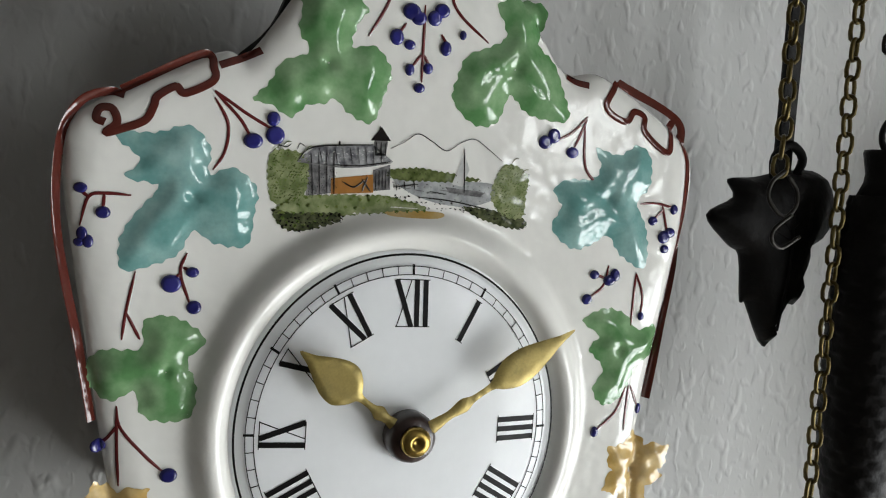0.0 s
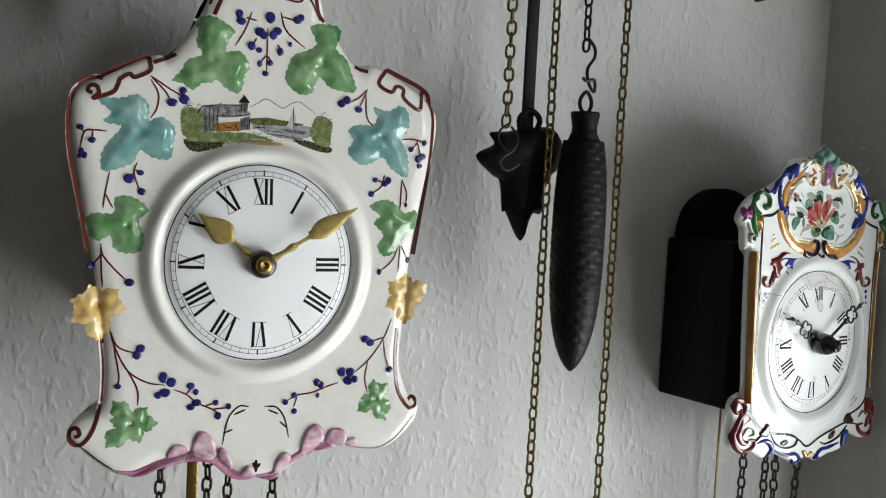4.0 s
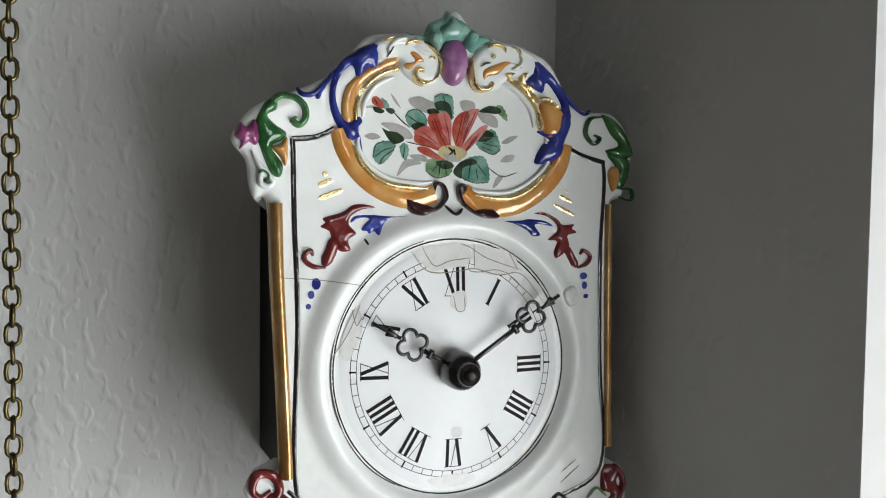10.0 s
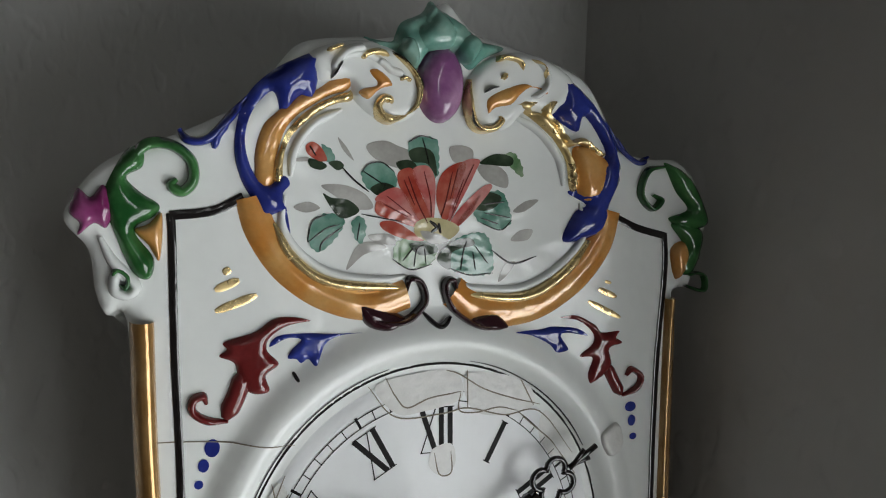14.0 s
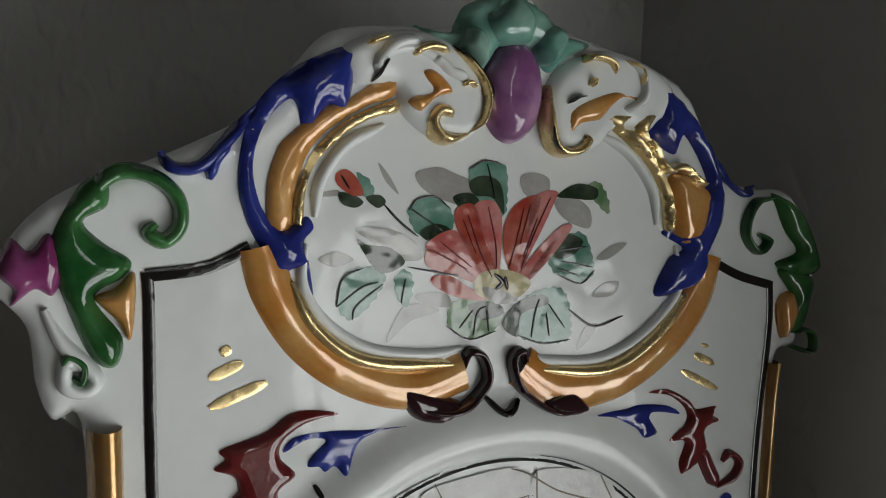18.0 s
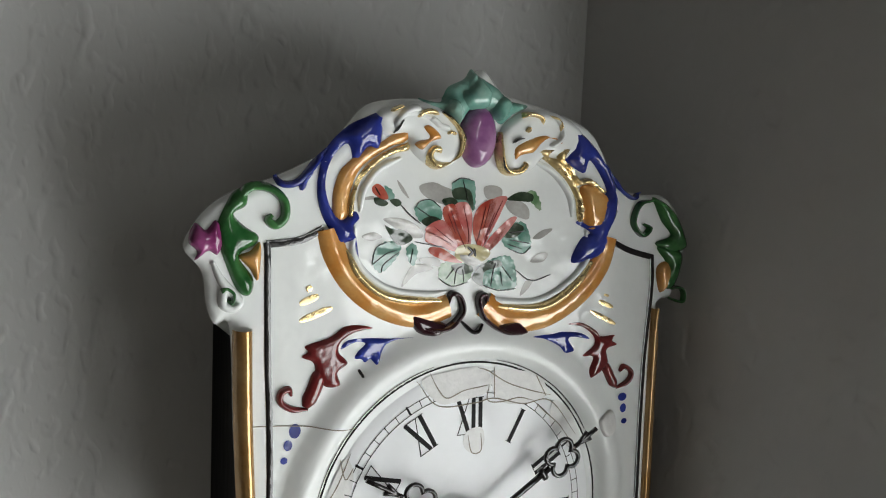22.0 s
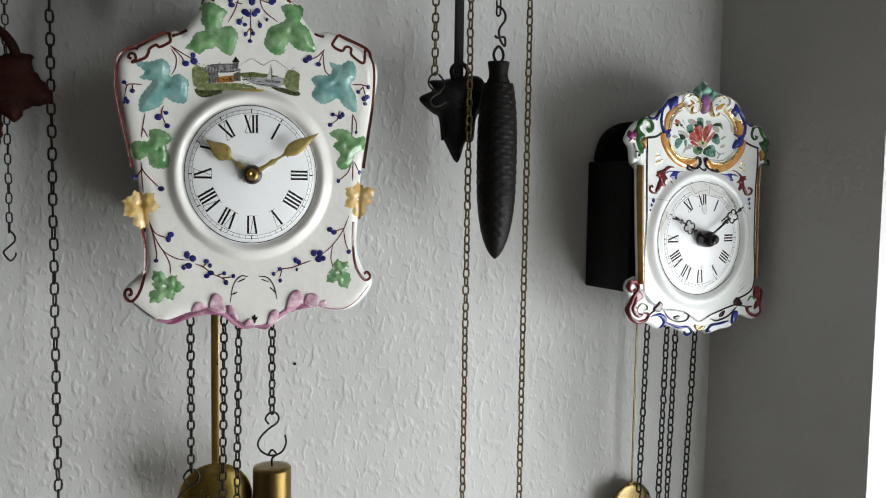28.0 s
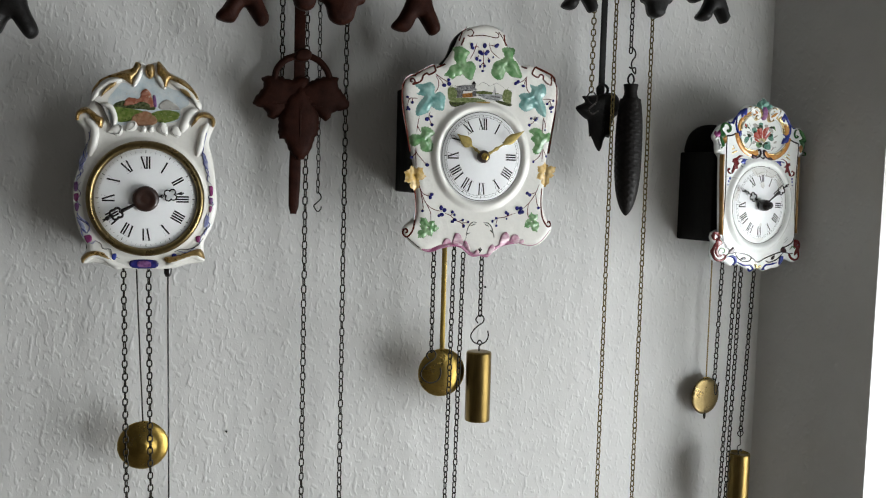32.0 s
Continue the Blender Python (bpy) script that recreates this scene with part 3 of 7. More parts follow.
def spindle(sh, name, profile, material, label=""):
    """A turned part that stands out from the dial's middle; rows of (radius, distance out)."""
    bm = bmesh.new()
    lathe(bm, [(r * MM, h * MM) for r, h in profile], 24)
    bmesh.ops.transform(bm, verts=bm.verts, matrix=Matrix.Rotation(math.pi / 2, 4, "X"))
    return part(name, bm, material, sh.ob, label)


# ---- structure ----
def slab(name, m, label, *b):
    bm = bmesh.new()
    box(bm, *b)
    return tagged(part(name, bm, m, smooth=False), label, "wall" if "wall" in name else name, kind="structure")


slab("wall_north", PLASTER, "white woodchip-papered wall with clocks hung on it", -2.6, 1.1, 0, 0.2, 0, 2.6)
# the jamb's lighter white stands in for strong daylight falling on it
for name, material, label, c in (("wall_east", PLASTERSOFT, "white plastered return wall in the corner", [(0.5245, 0.0), (0.601, -0.168), (0.601, 0.0)]), ("window_jamb", PAINTED, "white jamb wall beside the window, coloured lighter for daylight", [(0.601, 0.0), (0.601, -0.168), (1.55, -0.185), (1.55, 0.0)])):
    bm = bmesh.new()
    lo = [bm.verts.new((x, y, 0)) for x, y in c]
    hi = [bm.verts.new((x, y, 2.6)) for x, y in c]
    bm.faces.new(lo), bm.faces.new(hi[::-1])
    for i in range(len(c)):
        j = (i + 1) % len(c)
        bm.faces.new((lo[i], lo[j], hi[j], hi[i]))
    bmesh.ops.recalc_face_normals(bm, faces=bm.faces)
    tagged(part(name, bm, material, smooth=False), label, "wall", kind="structure")
slab("wall_east_sill", PLASTER, "white plastered wall under the windows", 1.20, 1.55, -3.5, -0.2, 0, 0.02)
slab("wall_east_reveal", PLASTER, "white plastered wall beside the window", 1.20, 1.55, -0.39, -0.2, 0.02, 2.6)
slab("wall_east_lintel", PLASTER, "white plastered wall over the window", 1.20, 1.55, -1.85, -0.39, 1.50, 2.6)
slab("wall_east_pier", PLASTER, "white plastered pier between the windows", 1.20, 1.55, -1.90, -1.85, 0.02, 2.6)
slab("wall_east_breast", PLASTER, "white plastered wall under the far window", 1.20, 1.55, -2.82, -1.90, 0.02, 1.57)
slab("wall_east_head", PLASTER, "white plastered wall over the far window", 1.20, 1.55, -2.82, -1.90, 2.47, 2.6)
slab("wall_east_end", PLASTER, "white plastered wall beyond the windows", 1.20, 1.55, -3.5, -2.82, 0.02, 2.6)
# unseen floor, ceiling and far walls, added dark to hold down bounced light
slab("floor", UNSEENFLOOR, "unseen dark floor that limits bounced light", -2.6, 1.55, -3.5, 0.2, -0.1, 0)
slab("ceiling", UNSEENCEILING, "unseen dim ceiling that limits bounced light", -2.6, 1.55, -3.5, 0.2, 2.6, 2.7)
slab("wall_west", UNSEENWALL, "unseen dark west wall that limits bounced light", -2.8, -2.6, -3.5, 0.2, 0, 2.6)
slab("wall_south", UNSEENWALL, "unseen dark south wall that limits bounced light", -2.8, 1.55, -3.7, -3.5, 0, 2.6)


def window(name, y0, y1, z0, z1):
    """A white casement with a mullion, two glazing bars and a frame."""
    ob = tagged(new(name), "white painted window with four panes", "window", kind="structure")
    bm = bmesh.new()
    for b in ((y0, y0 + 0.07, z0, z1), (y1 - 0.07, y1, z0, z1), (y0 + 0.07, y1 - 0.07, z0, z0 + 0.07), (y0 + 0.07, y1 - 0.07, z1 - 0.07, z1)):
        box(bm, 1.33, 1.38, *b, 0.004)
    part("window_frame", bm, PAINTED, ob)
    m = (y0 + y1) / 2
    bm = bmesh.new()
    box(bm, 1.335, 1.375, m - 0.03, m + 0.03, z0 + 0.07, z1 - 0.07, 0.004)
    part("mullion", bm, PAINTED, ob)
    for a, c in ((y0 + 0.07, m - 0.03), (m + 0.03, y1 - 0.07)):
        bm = bmesh.new()
        box(bm, 1.34, 1.37, a, c, (z0 + z1) / 2 + 0.1, (z0 + z1) / 2 + 0.14, 0.003)
        part("glazing_bar", bm, PAINTED, ob)
    return ob


window("window_1", -1.85, -0.39, 0.02, 1.50)
window("window_2", -2.82, -1.90, 1.57, 2.47)

# ---- the middle clock ----
def flank(pts):
    """Widens one flank of the middle shield outside its dial."""
    return [(x - 0.09 * (-x - 50) if x < -50 else x, z) for x, z in pts]


OUT_C2 = [(4, 176), (18, 174), (31, 165), (35, 151), (41, 143), (55, 126), (71, 126), (103, 108), (112, 91), (105, 49), (98, 6), (95, -40), (94, -64), (100, -83), (109, -94), (103, -108), (86, -121), (60, -119), (44, -116), (22, -131), (5, -135), (-7, -135), (-28, -117), (-52, -121), (-75, -129), (-100, -106), (-98, -95), (-86, -87), (-84, -70), (-86, -38), (-92, 0), (-97, 30), (-102, 63), (-104, 83), (-100, 98), (-65, 119), (-56, 120), (-41, 143), (-33, 160), (-23, 169), (-10, 174)]
c2_thing = thing("shield_clock", pose(0.004, -0.109, 1.551), "white porcelain shield clock with moulded vine leaves and brass spade pointers", "clock", "porcelain shield clocks")
c2 = Shield(c2_thing, flank([(x * 0.98, z * 0.98) for x, z in OUT_C2]), 57.0, 71.0, 5.5, 0.975, 1.035, 11.0, 5.0)
c2.base, c2.dome = 3.5, 5.0
c2.build(WHITE)
dial_plate(c2, 33.8, 48.4, 50.0, 1.75, 3.1)
ink(c2, "border_line", RUST, flank([(-91.8, 92.8), (-94, 93.9), (-93.1, 96.9), (-90.1, 96.9), (-88.8, 93), (-91.5, 89.9), (-87.8, 91.2), (-81.8, 94.3), (-79.7, 98.7), (-78.8, 101.7), (-74.2, 105.1), (-71.7, 103.3), (-64.6, 107.6), (-64.3, 111.6), (-67.6, 115.6), (-88, 102.9)]), 2.4, 0.5, None, False)
ink(c2, "border_line", RUST, flank([(-87.1, 101.3), (-91, 102), (-97.6, 98.8), (-102, 90.4), (-103.3, 77.3), (-102.8, 62.7), (-100.2, 46.6), (-96.2, 27), (-92.2, 3.9)]), 2.4, 0.5, None, False)
ink(c2, "border_line", RUST, flank([(-62.8, 112.7), (-57.1, 115.5), (-51.5, 118.7)]), 2.4, 0.5, None, False)
ink(c2, "border_line", RUST, flank([(-85.6, -44.7), (-83.7, -63.4), (-84.3, -83.8), (-87.8, -99.1), (-93.9, -107.3), (-98.6, -103.6), (-98.3, -98.1), (-95, -97), (-93.7, -100.4), (-96.1, -102.3)]), 2.4, 0.5, None, False)
ink(c2, "border_line", RUST, flank([(74.2, 122.1), (68.9, 112.9), (77, 108.2), (80.7, 112.1), (85.3, 110.7), (85.6, 105.2), (95.5, 98.6), (97.6, 104.3), (98.1, 110.6)]), 2.4, 0.5, None, False)
ink(c2, "border_line", RUST, flank([(74.2, 122.1), (98.1, 111.7), (103.6, 102.9), (106, 91.9), (105.2, 63.9), (101, 33.7), (97.3, 7.2)]), 2.4, 0.5, None, False)
ink(c2, "border_line", RUST, flank([(53.6, 122), (57.4, 120.2), (61.9, 119.5)]), 2.4, 0.5, None, False)
ink(c2, "border_line", RUST, flank([(88.6, -40.1), (88.3, -60.9), (91, -80.1), (98.6, -91.6), (104.1, -89.9), (101.9, -85.2), (98.4, -86.6)]), 2.4, 0.5, None, False)
ink(c2, "border_line", RUST, flank([(-31.3, 143.2), (-27.2, 153.8)]), 2.4, 0.5, None, False)
ink(c2, "border_line", RUST, flank([(27.7, 161.3), (29.4, 151.7), (33.2, 146.5)]), 2.4, 0.5, None, False)
ink(c2, "vine", VINE, flank([(-63.9, 105), (-55.2, 99.1), (-46.4, 94.4)]), 1.0, 0.4)
ink(c2, "vine", VINE, flank([(-63.9, 104.7), (-56.8, 97.3), (-53.5, 91.9)]), 1.0, 0.4)
ink(c2, "vine", VINE, flank([(-63.8, 103), (-59.9, 95.4), (-60.4, 87), (-63.4, 81.1)]), 1.0, 0.4)
ink(c2, "vine", VINE, flank([(-84.4, 72.1), (-90.6, 72.3), (-95.1, 71), (-97.1, 62.4)]), 1.0, 0.4)
ink(c2, "vine", VINE, flank([(-95.1, 71), (-98.2, 73.4)]), 1.0, 0.4)
ink(c2, "vine", VINE, flank([(-91.2, 72), (-91.4, 67.4)]), 1.0, 0.4)
ink(c2, "vine", VINE, flank([(-69.2, 55.7), (-70.7, 49.6), (-67.7, 39.7)]), 1.0, 0.4)
ink(c2, "vine", VINE, flank([(-70.7, 49.6), (-73.1, 46.2)]), 1.0, 0.4)
ink(c2, "vine", VINE, flank([(-70.1, 51.3), (-67.2, 49.8)]), 1.0, 0.4)
ink(c2, "vine", VINE, flank([(-82.5, 49.7), (-84.5, 37.4), (-85.3, 29)]), 1.0, 0.4)
ink(c2, "vine", VINE, flank([(-84.5, 37.4), (-80.6, 29.2)]), 1.0, 0.4)
ink(c2, "vine", VINE, flank([(-85.9, 9), (-84.8, 2.4), (-78.5, -5.9), (-72.1, -12.6)]), 1.0, 0.4)
ink(c2, "vine", VINE, flank([(-84.8, 4), (-87.9, -1), (-90, -3.4)]), 1.0, 0.4)
ink(c2, "vine", VINE, flank([(-85.9, 9), (-85.3, -6), (-84.5, -16.1)]), 1.0, 0.4)
ink(c2, "vine", VINE, flank([(-81, -38), (-77.7, -50), (-71.1, -63.8), (-61.4, -71), (-51.6, -73.1)]), 1.0, 0.4)
ink(c2, "vine", VINE, flank([(-80.7, -39.7), (-76.1, -50), (-66.5, -54.3)]), 1.0, 0.4)
ink(c2, "vine", VINE, flank([(-78.7, -46.5), (-75.2, -67.1), (-76.3, -73.2)]), 1.0, 0.4)
ink(c2, "vine", VINE, flank([(-74.4, -57.5), (-66.1, -74.3), (-65.3, -84.7)]), 1.0, 0.4)
ink(c2, "vine", VINE, flank([(-47.3, -75.7), (-39.9, -78.8), (-33.1, -84.3), (-24.6, -88.3), (-20.1, -91.7)]), 1.0, 0.4)
ink(c2, "vine", VINE, flank([(-29.1, -86.3), (-23, -84.4)]), 1.0, 0.4)
ink(c2, "vine", VINE, flank([(-24.6, -88.3), (-15.1, -87.6)]), 1.0, 0.4)
ink(c2, "vine", VINE, flank([(-39.9, -78.8), (-36.7, -74.7)]), 1.0, 0.4)
ink(c2, "vine", VINE, flank([(61.9, 108.7), (56.5, 102.9), (50, 99.2)]), 1.0, 0.4)
ink(c2, "vine", VINE, flank([(61.6, 107.6), (57.5, 97.6)]), 1.0, 0.4)
ink(c2, "vine", VINE, flank([(60.9, 106.1), (62.6, 90.7), (70.4, 84)]), 1.0, 0.4)
ink(c2, "vine", VINE, flank([(85.8, 79.5), (93.5, 80), (100.7, 78.6)]), 1.0, 0.4)
ink(c2, "vine", VINE, flank([(95.5, 79.4), (98.7, 69.1)]), 1.0, 0.4)
ink(c2, "vine", VINE, flank([(91.9, 73.6), (96.3, 78.3)]), 1.0, 0.4)
ink(c2, "vine", VINE, flank([(75.2, 56.8), (73.6, 49.4), (68, 44.7)]), 1.0, 0.4)
ink(c2, "vine", VINE, flank([(70.4, 53.2), (74.2, 52)]), 1.0, 0.4)
ink(c2, "vine", VINE, flank([(86.8, 54.4), (90.2, 46.4), (90.1, 38.9)]), 1.0, 0.4)
ink(c2, "vine", VINE, flank([(86.8, 53.7), (86.4, 35)]), 1.0, 0.4)
ink(c2, "vine", VINE, flank([(86.5, 12.7), (83, 3.2), (74.8, -4.3)]), 1.0, 0.4)
ink(c2, "vine", VINE, flank([(88.5, 12.7), (93.1, 4.1)]), 1.0, 0.4)
ink(c2, "vine", VINE, flank([(87.7, 12.7), (87.2, -4.2)]), 1.0, 0.4)
ink(c2, "vine", VINE, flank([(84.5, -34.3), (79.2, -47.5), (70.1, -60.5), (59.7, -69.6)]), 1.0, 0.4)
ink(c2, "vine", VINE, flank([(80.3, -45.6), (71.5, -48.5)]), 1.0, 0.4)
ink(c2, "vine", VINE, flank([(79.6, -47.5), (81.6, -58.9), (84.6, -66.2)]), 1.0, 0.4)
ink(c2, "vine", VINE, flank([(70.1, -60.5), (68.6, -71.7), (70.8, -81.3)]), 1.0, 0.4)
ink(c2, "vine", VINE, flank([(51.6, -74.2), (44.2, -76.5), (35.1, -79.9), (26.1, -81.4), (19.7, -84.8)]), 1.0, 0.4)
ink(c2, "vine", VINE, flank([(41.3, -78.3), (39, -74.5)]), 1.0, 0.4)
ink(c2, "vine", VINE, flank([(26.1, -81.4), (24.1, -88.7)]), 1.0, 0.4)
ink(c2, "vine", VINE, flank([(24.2, -81.3), (29.7, -80.8)]), 1.0, 0.4)
ink(c2, "vine", VINE, flank([(-10, 147.3), (-13.5, 136.7), (-18.9, 126.6)]), 1.0, 0.4)
ink(c2, "vine", VINE, flank([(-6.9, 142.5), (-13.3, 143.5)]), 1.0, 0.4)
ink(c2, "vine", VINE, flank([(6.7, 149.2), (10.5, 138.5), (22.3, 129.3)]), 1.0, 0.4)
ink(c2, "vine", VINE, flank([(7.8, 146.5), (15.5, 145)]), 1.0, 0.4)
ink(c2, "vine", VINE, flank([(-0.6, 138.8), (-0.2, 114)]), 1.0, 0.4)
ink(c2, "vine", VINE, flank([(-4.5, 117.7), (-0.5, 122.6), (2.4, 118.7)]), 1.0, 0.4)
ink(c2, "vine", VINE, flank([(5.5, 130.1), (9.1, 125.2)]), 1.0, 0.4)
ink(c2, "vine", VINE, flank([(-9.5, 127.6), (-6.6, 132.3)]), 1.0, 0.4)
ink(c2, "curl", INK, flank([(-2.9, -87.5), (-9.2, -87.2), (-15.2, -94.8), (-17.9, -110.1)]), 1.0, 0.4)
ink(c2, "curl", INK, flank([(-5, -89.2), (-11.8, -92.1)]), 1.0, 0.4)
ink(c2, "curl", INK, flank([(-17.1, -103), (-12.3, -101.1)]), 1.0, 0.4)
ink(c2, "curl", INK, flank([(6.2, -87.5), (13.7, -88.6), (18.9, -95.8), (21.8, -107.7)]), 1.0, 0.4)
ink(c2, "curl", INK, flank([(8.4, -89.8), (14.9, -92.6)]), 1.0, 0.4)
ink(c2, "curl", INK, flank([(20.2, -101.3), (15.7, -97.1)]), 1.0, 0.4)
ink(c2, "curl", INK, flank([(0.5, -122.1), (2.7, -125.2), (5.1, -122.8)]), 2.0, 0.5)
ink(c2, "curl", INK, flank([(2.5, -120.5), (2.8, -128.5)]), 2.0, 0.5)
ink(c2, "edge_line", INK, flank([(-93.9, -107.3), (-84.4, -116.4), (-76.1, -123.2)]), 1.2, 0.4)
ink(c2, "edge_line", PINK, flank([(-75.4, -123.6), (-65.2, -125.4), (-52.2, -120.4), (-35.7, -117.2), (-22.8, -119.5), (-13.4, -127.4), (-4.5, -131.6), (3.2, -131.5)]), 5.0, 1.6)
ink(c2, "edge_line", PINK, flank([(3.2, -131.5), (13.2, -131.5), (19.4, -125.3), (31.6, -117.9), (41.8, -114.8), (56.8, -114.2)]), 5.0, 1.6)
ink(c2, "edge_line", PINK, flank([(56.8, -114.2), (68.3, -117.2), (79.9, -117.5), (91.4, -110.9), (102.8, -96.8)]), 1.0, 0.4)
blob(c2, "shell", PINKPALE, [(-49.7, -117), (-46.6, -109.4), (-40.9, -109.1), (-37.8, -113.5), (-39.7, -119.8)], 1.8)
blob(c2, "shell", PINKPALE, [(-35.8, -114.4), (-33.4, -103.1), (-27.7, -102), (-22.4, -108.8), (-21.5, -119.6), (-31.7, -118.2)], 1.8)
blob(c2, "shell", PINKPALE, [(-20.6, -113.5), (-16.8, -112.7), (-11, -123.2), (-13, -127.4), (-18.6, -122.7)], 1.8)
blob(c2, "shell", PINKPALE, [(-6.7, -130), (-2.7, -123.8), (1.6, -126.2), (1.8, -132.1)], 1.8)
blob(c2, "shell", PINKPALE, [(13.2, -131.5), (15, -120.5), (20.6, -116.5), (24.4, -121.9), (18.9, -130.4)], 1.8)
blob(c2, "shell", PINKPALE, [(29.4, -118.5), (31.9, -104.6), (39.1, -99.7), (44.5, -107.5), (38.2, -118.3)], 1.8)
blob(c2, "shell", PINKPALE, [(45.5, -112.8), (47.4, -103.9), (54.9, -103.5), (58.9, -109), (56.1, -115.7)], 1.8)
blob(c2, "shell", PINKPALE, [(56.7, -111.9), (63.4, -109.3), (65.1, -113.9), (60.6, -116)], 1.8)
blob(c2, "leaf", GREEN, toothed(flank([(-42.2, 139.4), (-33.0, 142.4), (-24.8, 138.8), (-19.2, 134.9), (-22.0, 130.6), (-24.0, 122.7), (-16.0, 123.6), (-10.5, 116.8), (-12.5, 109.4), (-15.8, 99.5), (-23.0, 101.6), (-28.4, 106.2), (-31.8, 104.1), (-37.0, 103.2), (-42.1, 99.2), (-47.8, 102.3), (-53.6, 103.5), (-48.8, 109.3), (-45.3, 115.8), (-37.4, 119.9), (-40.6, 125.6), (-39.9, 133.6)]), 4.2, 0.6), 1.9, [((-31.3, 117.1), (-31.8, 137.1)), ((-31.3, 117.1), (-49.3, 104.6)), ((-31.3, 117.1), (-16.3, 102.5)), ((-31.3, 117.1), (-14.6, 116.6))], n=2, soft=6.5, gentle=True)
blob(c2, "leaf", GREEN, toothed(flank([(24.8, 142.1), (32.3, 145.5), (42.3, 144.0), (43.6, 137.8), (41.4, 131.0), (47.8, 125.8), (51.2, 117.9), (54.3, 107.2), (45.6, 106.0), (37.9, 107.7), (31.4, 113.2), (27.5, 103.6), (19.5, 102.2), (10.9, 109.6), (12.5, 117.9), (15.4, 124.3), (22.3, 128.0), (28.4, 131.6), (27.8, 136.6)]), 4.2, 0.6), 1.9, [((33.1, 122.0), (35.8, 141.0)), ((33.1, 122.0), (50.5, 109.1)), ((33.1, 122.0), (14.5, 111.6)), ((33.1, 122.0), (22.5, 104.6))], n=2, soft=6.5, gentle=True)
blob(c2, "leaf", TEAL, toothed(flank([(-89.3, 89.9), (-78.1, 91.2), (-69.9, 93.7), (-64.2, 87.9), (-64.4, 79.6), (-57.7, 82.2), (-51.1, 76.7), (-51.6, 68.9), (-53.1, 58.5), (-62.0, 59.1), (-67.9, 62.5), (-71.3, 55.5), (-78.4, 51.8), (-86.0, 49.9), (-87.1, 57.9), (-84.4, 64.6), (-80.8, 70.3), (-77.7, 75.5), (-86.2, 77.5), (-82.6, 82.6)]), 4.2, 0.6), 1.9, [((-69.5, 73.2), (-85.3, 88.6)), ((-69.5, 73.2), (-53.7, 73.2)), ((-69.5, 73.2), (-83.7, 52.7)), ((-69.5, 73.2), (-57.4, 60.4))], n=2, soft=6.5, gentle=True)
blob(c2, "leaf", TEAL, toothed(flank([(66.2, 97.9), (75.8, 96.4), (83.2, 100.1), (89.0, 96.0), (89.5, 86.2), (84.6, 79.8), (89.6, 70.3), (89.9, 56.3), (79.7, 60.5), (73.9, 67.5), (67.0, 63.7), (59.6, 62.3), (51.0, 69.3), (54.2, 76.7), (51.0, 82.4), (56.2, 86.3), (66.1, 87.3), (68.9, 92.1)]), 4.2, 0.6), 1.9, [((72.6, 80.3), (77.9, 96.6)), ((72.6, 80.3), (87.8, 59.3)), ((72.6, 80.3), (54.2, 70.0)), ((72.6, 80.3), (57.2, 84.9))], n=2, soft=6.5, gentle=True)
blob(c2, "leaf", GREEN, toothed(flank([(-79.7, 34.7), (-71.6, 36.2), (-63.2, 29.1), (-67.6, 22.7), (-65.3, 15.6), (-66.4, 5.5), (-73.1, 3.6), (-79.3, 6.4), (-81.4, 13.4), (-87.6, 10.2), (-93.0, 14.8), (-94.1, 21.4), (-89.9, 26.0), (-80.1, 26.3)]), 4.2, 0.6), 1.9, [((-75.4, 19.3), (-71.7, 33.5)), ((-75.4, 19.3), (-90.8, 17.2)), ((-75.4, 19.3), (-69.3, 7.3)), ((-75.4, 19.3), (-65.7, 26.4))], n=2, soft=6.5, gentle=True)
blob(c2, "leaf", GREEN, toothed(flank([(66.5, 36.4), (74.9, 41.2), (83.9, 38.9), (89.3, 33.7), (98.0, 35.0), (97.7, 24.5), (89.9, 19.8), (85.1, 9.3), (77.6, 5.5), (72.8, 11.6), (76.3, 19.0), (69.9, 26.2), (73.8, 31.2)]), 4.2, 0.6), 1.9, [((81.9, 26.5), (75.4, 37.9)), ((81.9, 26.5), (93.9, 29.2)), ((81.9, 26.5), (78.9, 9.0))], n=2, soft=6.5, gentle=True)
leaf(c2, YELLOW, flank([(-86.5, -26.8)])[0], flank([(-98.8, -23.4), (-90.7, -15.4), (-77.3, -17.7), (-73.4, -27.9), (-85.6, -46.4), (-98.1, -34.8)]))
leaf(c2, YELLOW, flank([(92.9, -20.0)])[0], flank([(82.0, -11.0), (92.3, -5.7), (106.4, -11.6), (104.5, -22.3), (93.6, -36.7), (81.1, -26.0)]))
leaf(c2, GREEN, flank([(-68.9, -94.9)])[0], flank([(-77.1, -82.5), (-61.1, -86.6), (-56.0, -95.6), (-63.9, -105.6), (-79.8, -107.4), (-78.5, -92.7)]))
leaf(c2, GREEN, flank([(75.6, -85.2)])[0], flank([(67.1, -84.9), (74.4, -73.8), (83.0, -76.0), (85.9, -91.4), (83.1, -98.2), (65.5, -92.4)]))
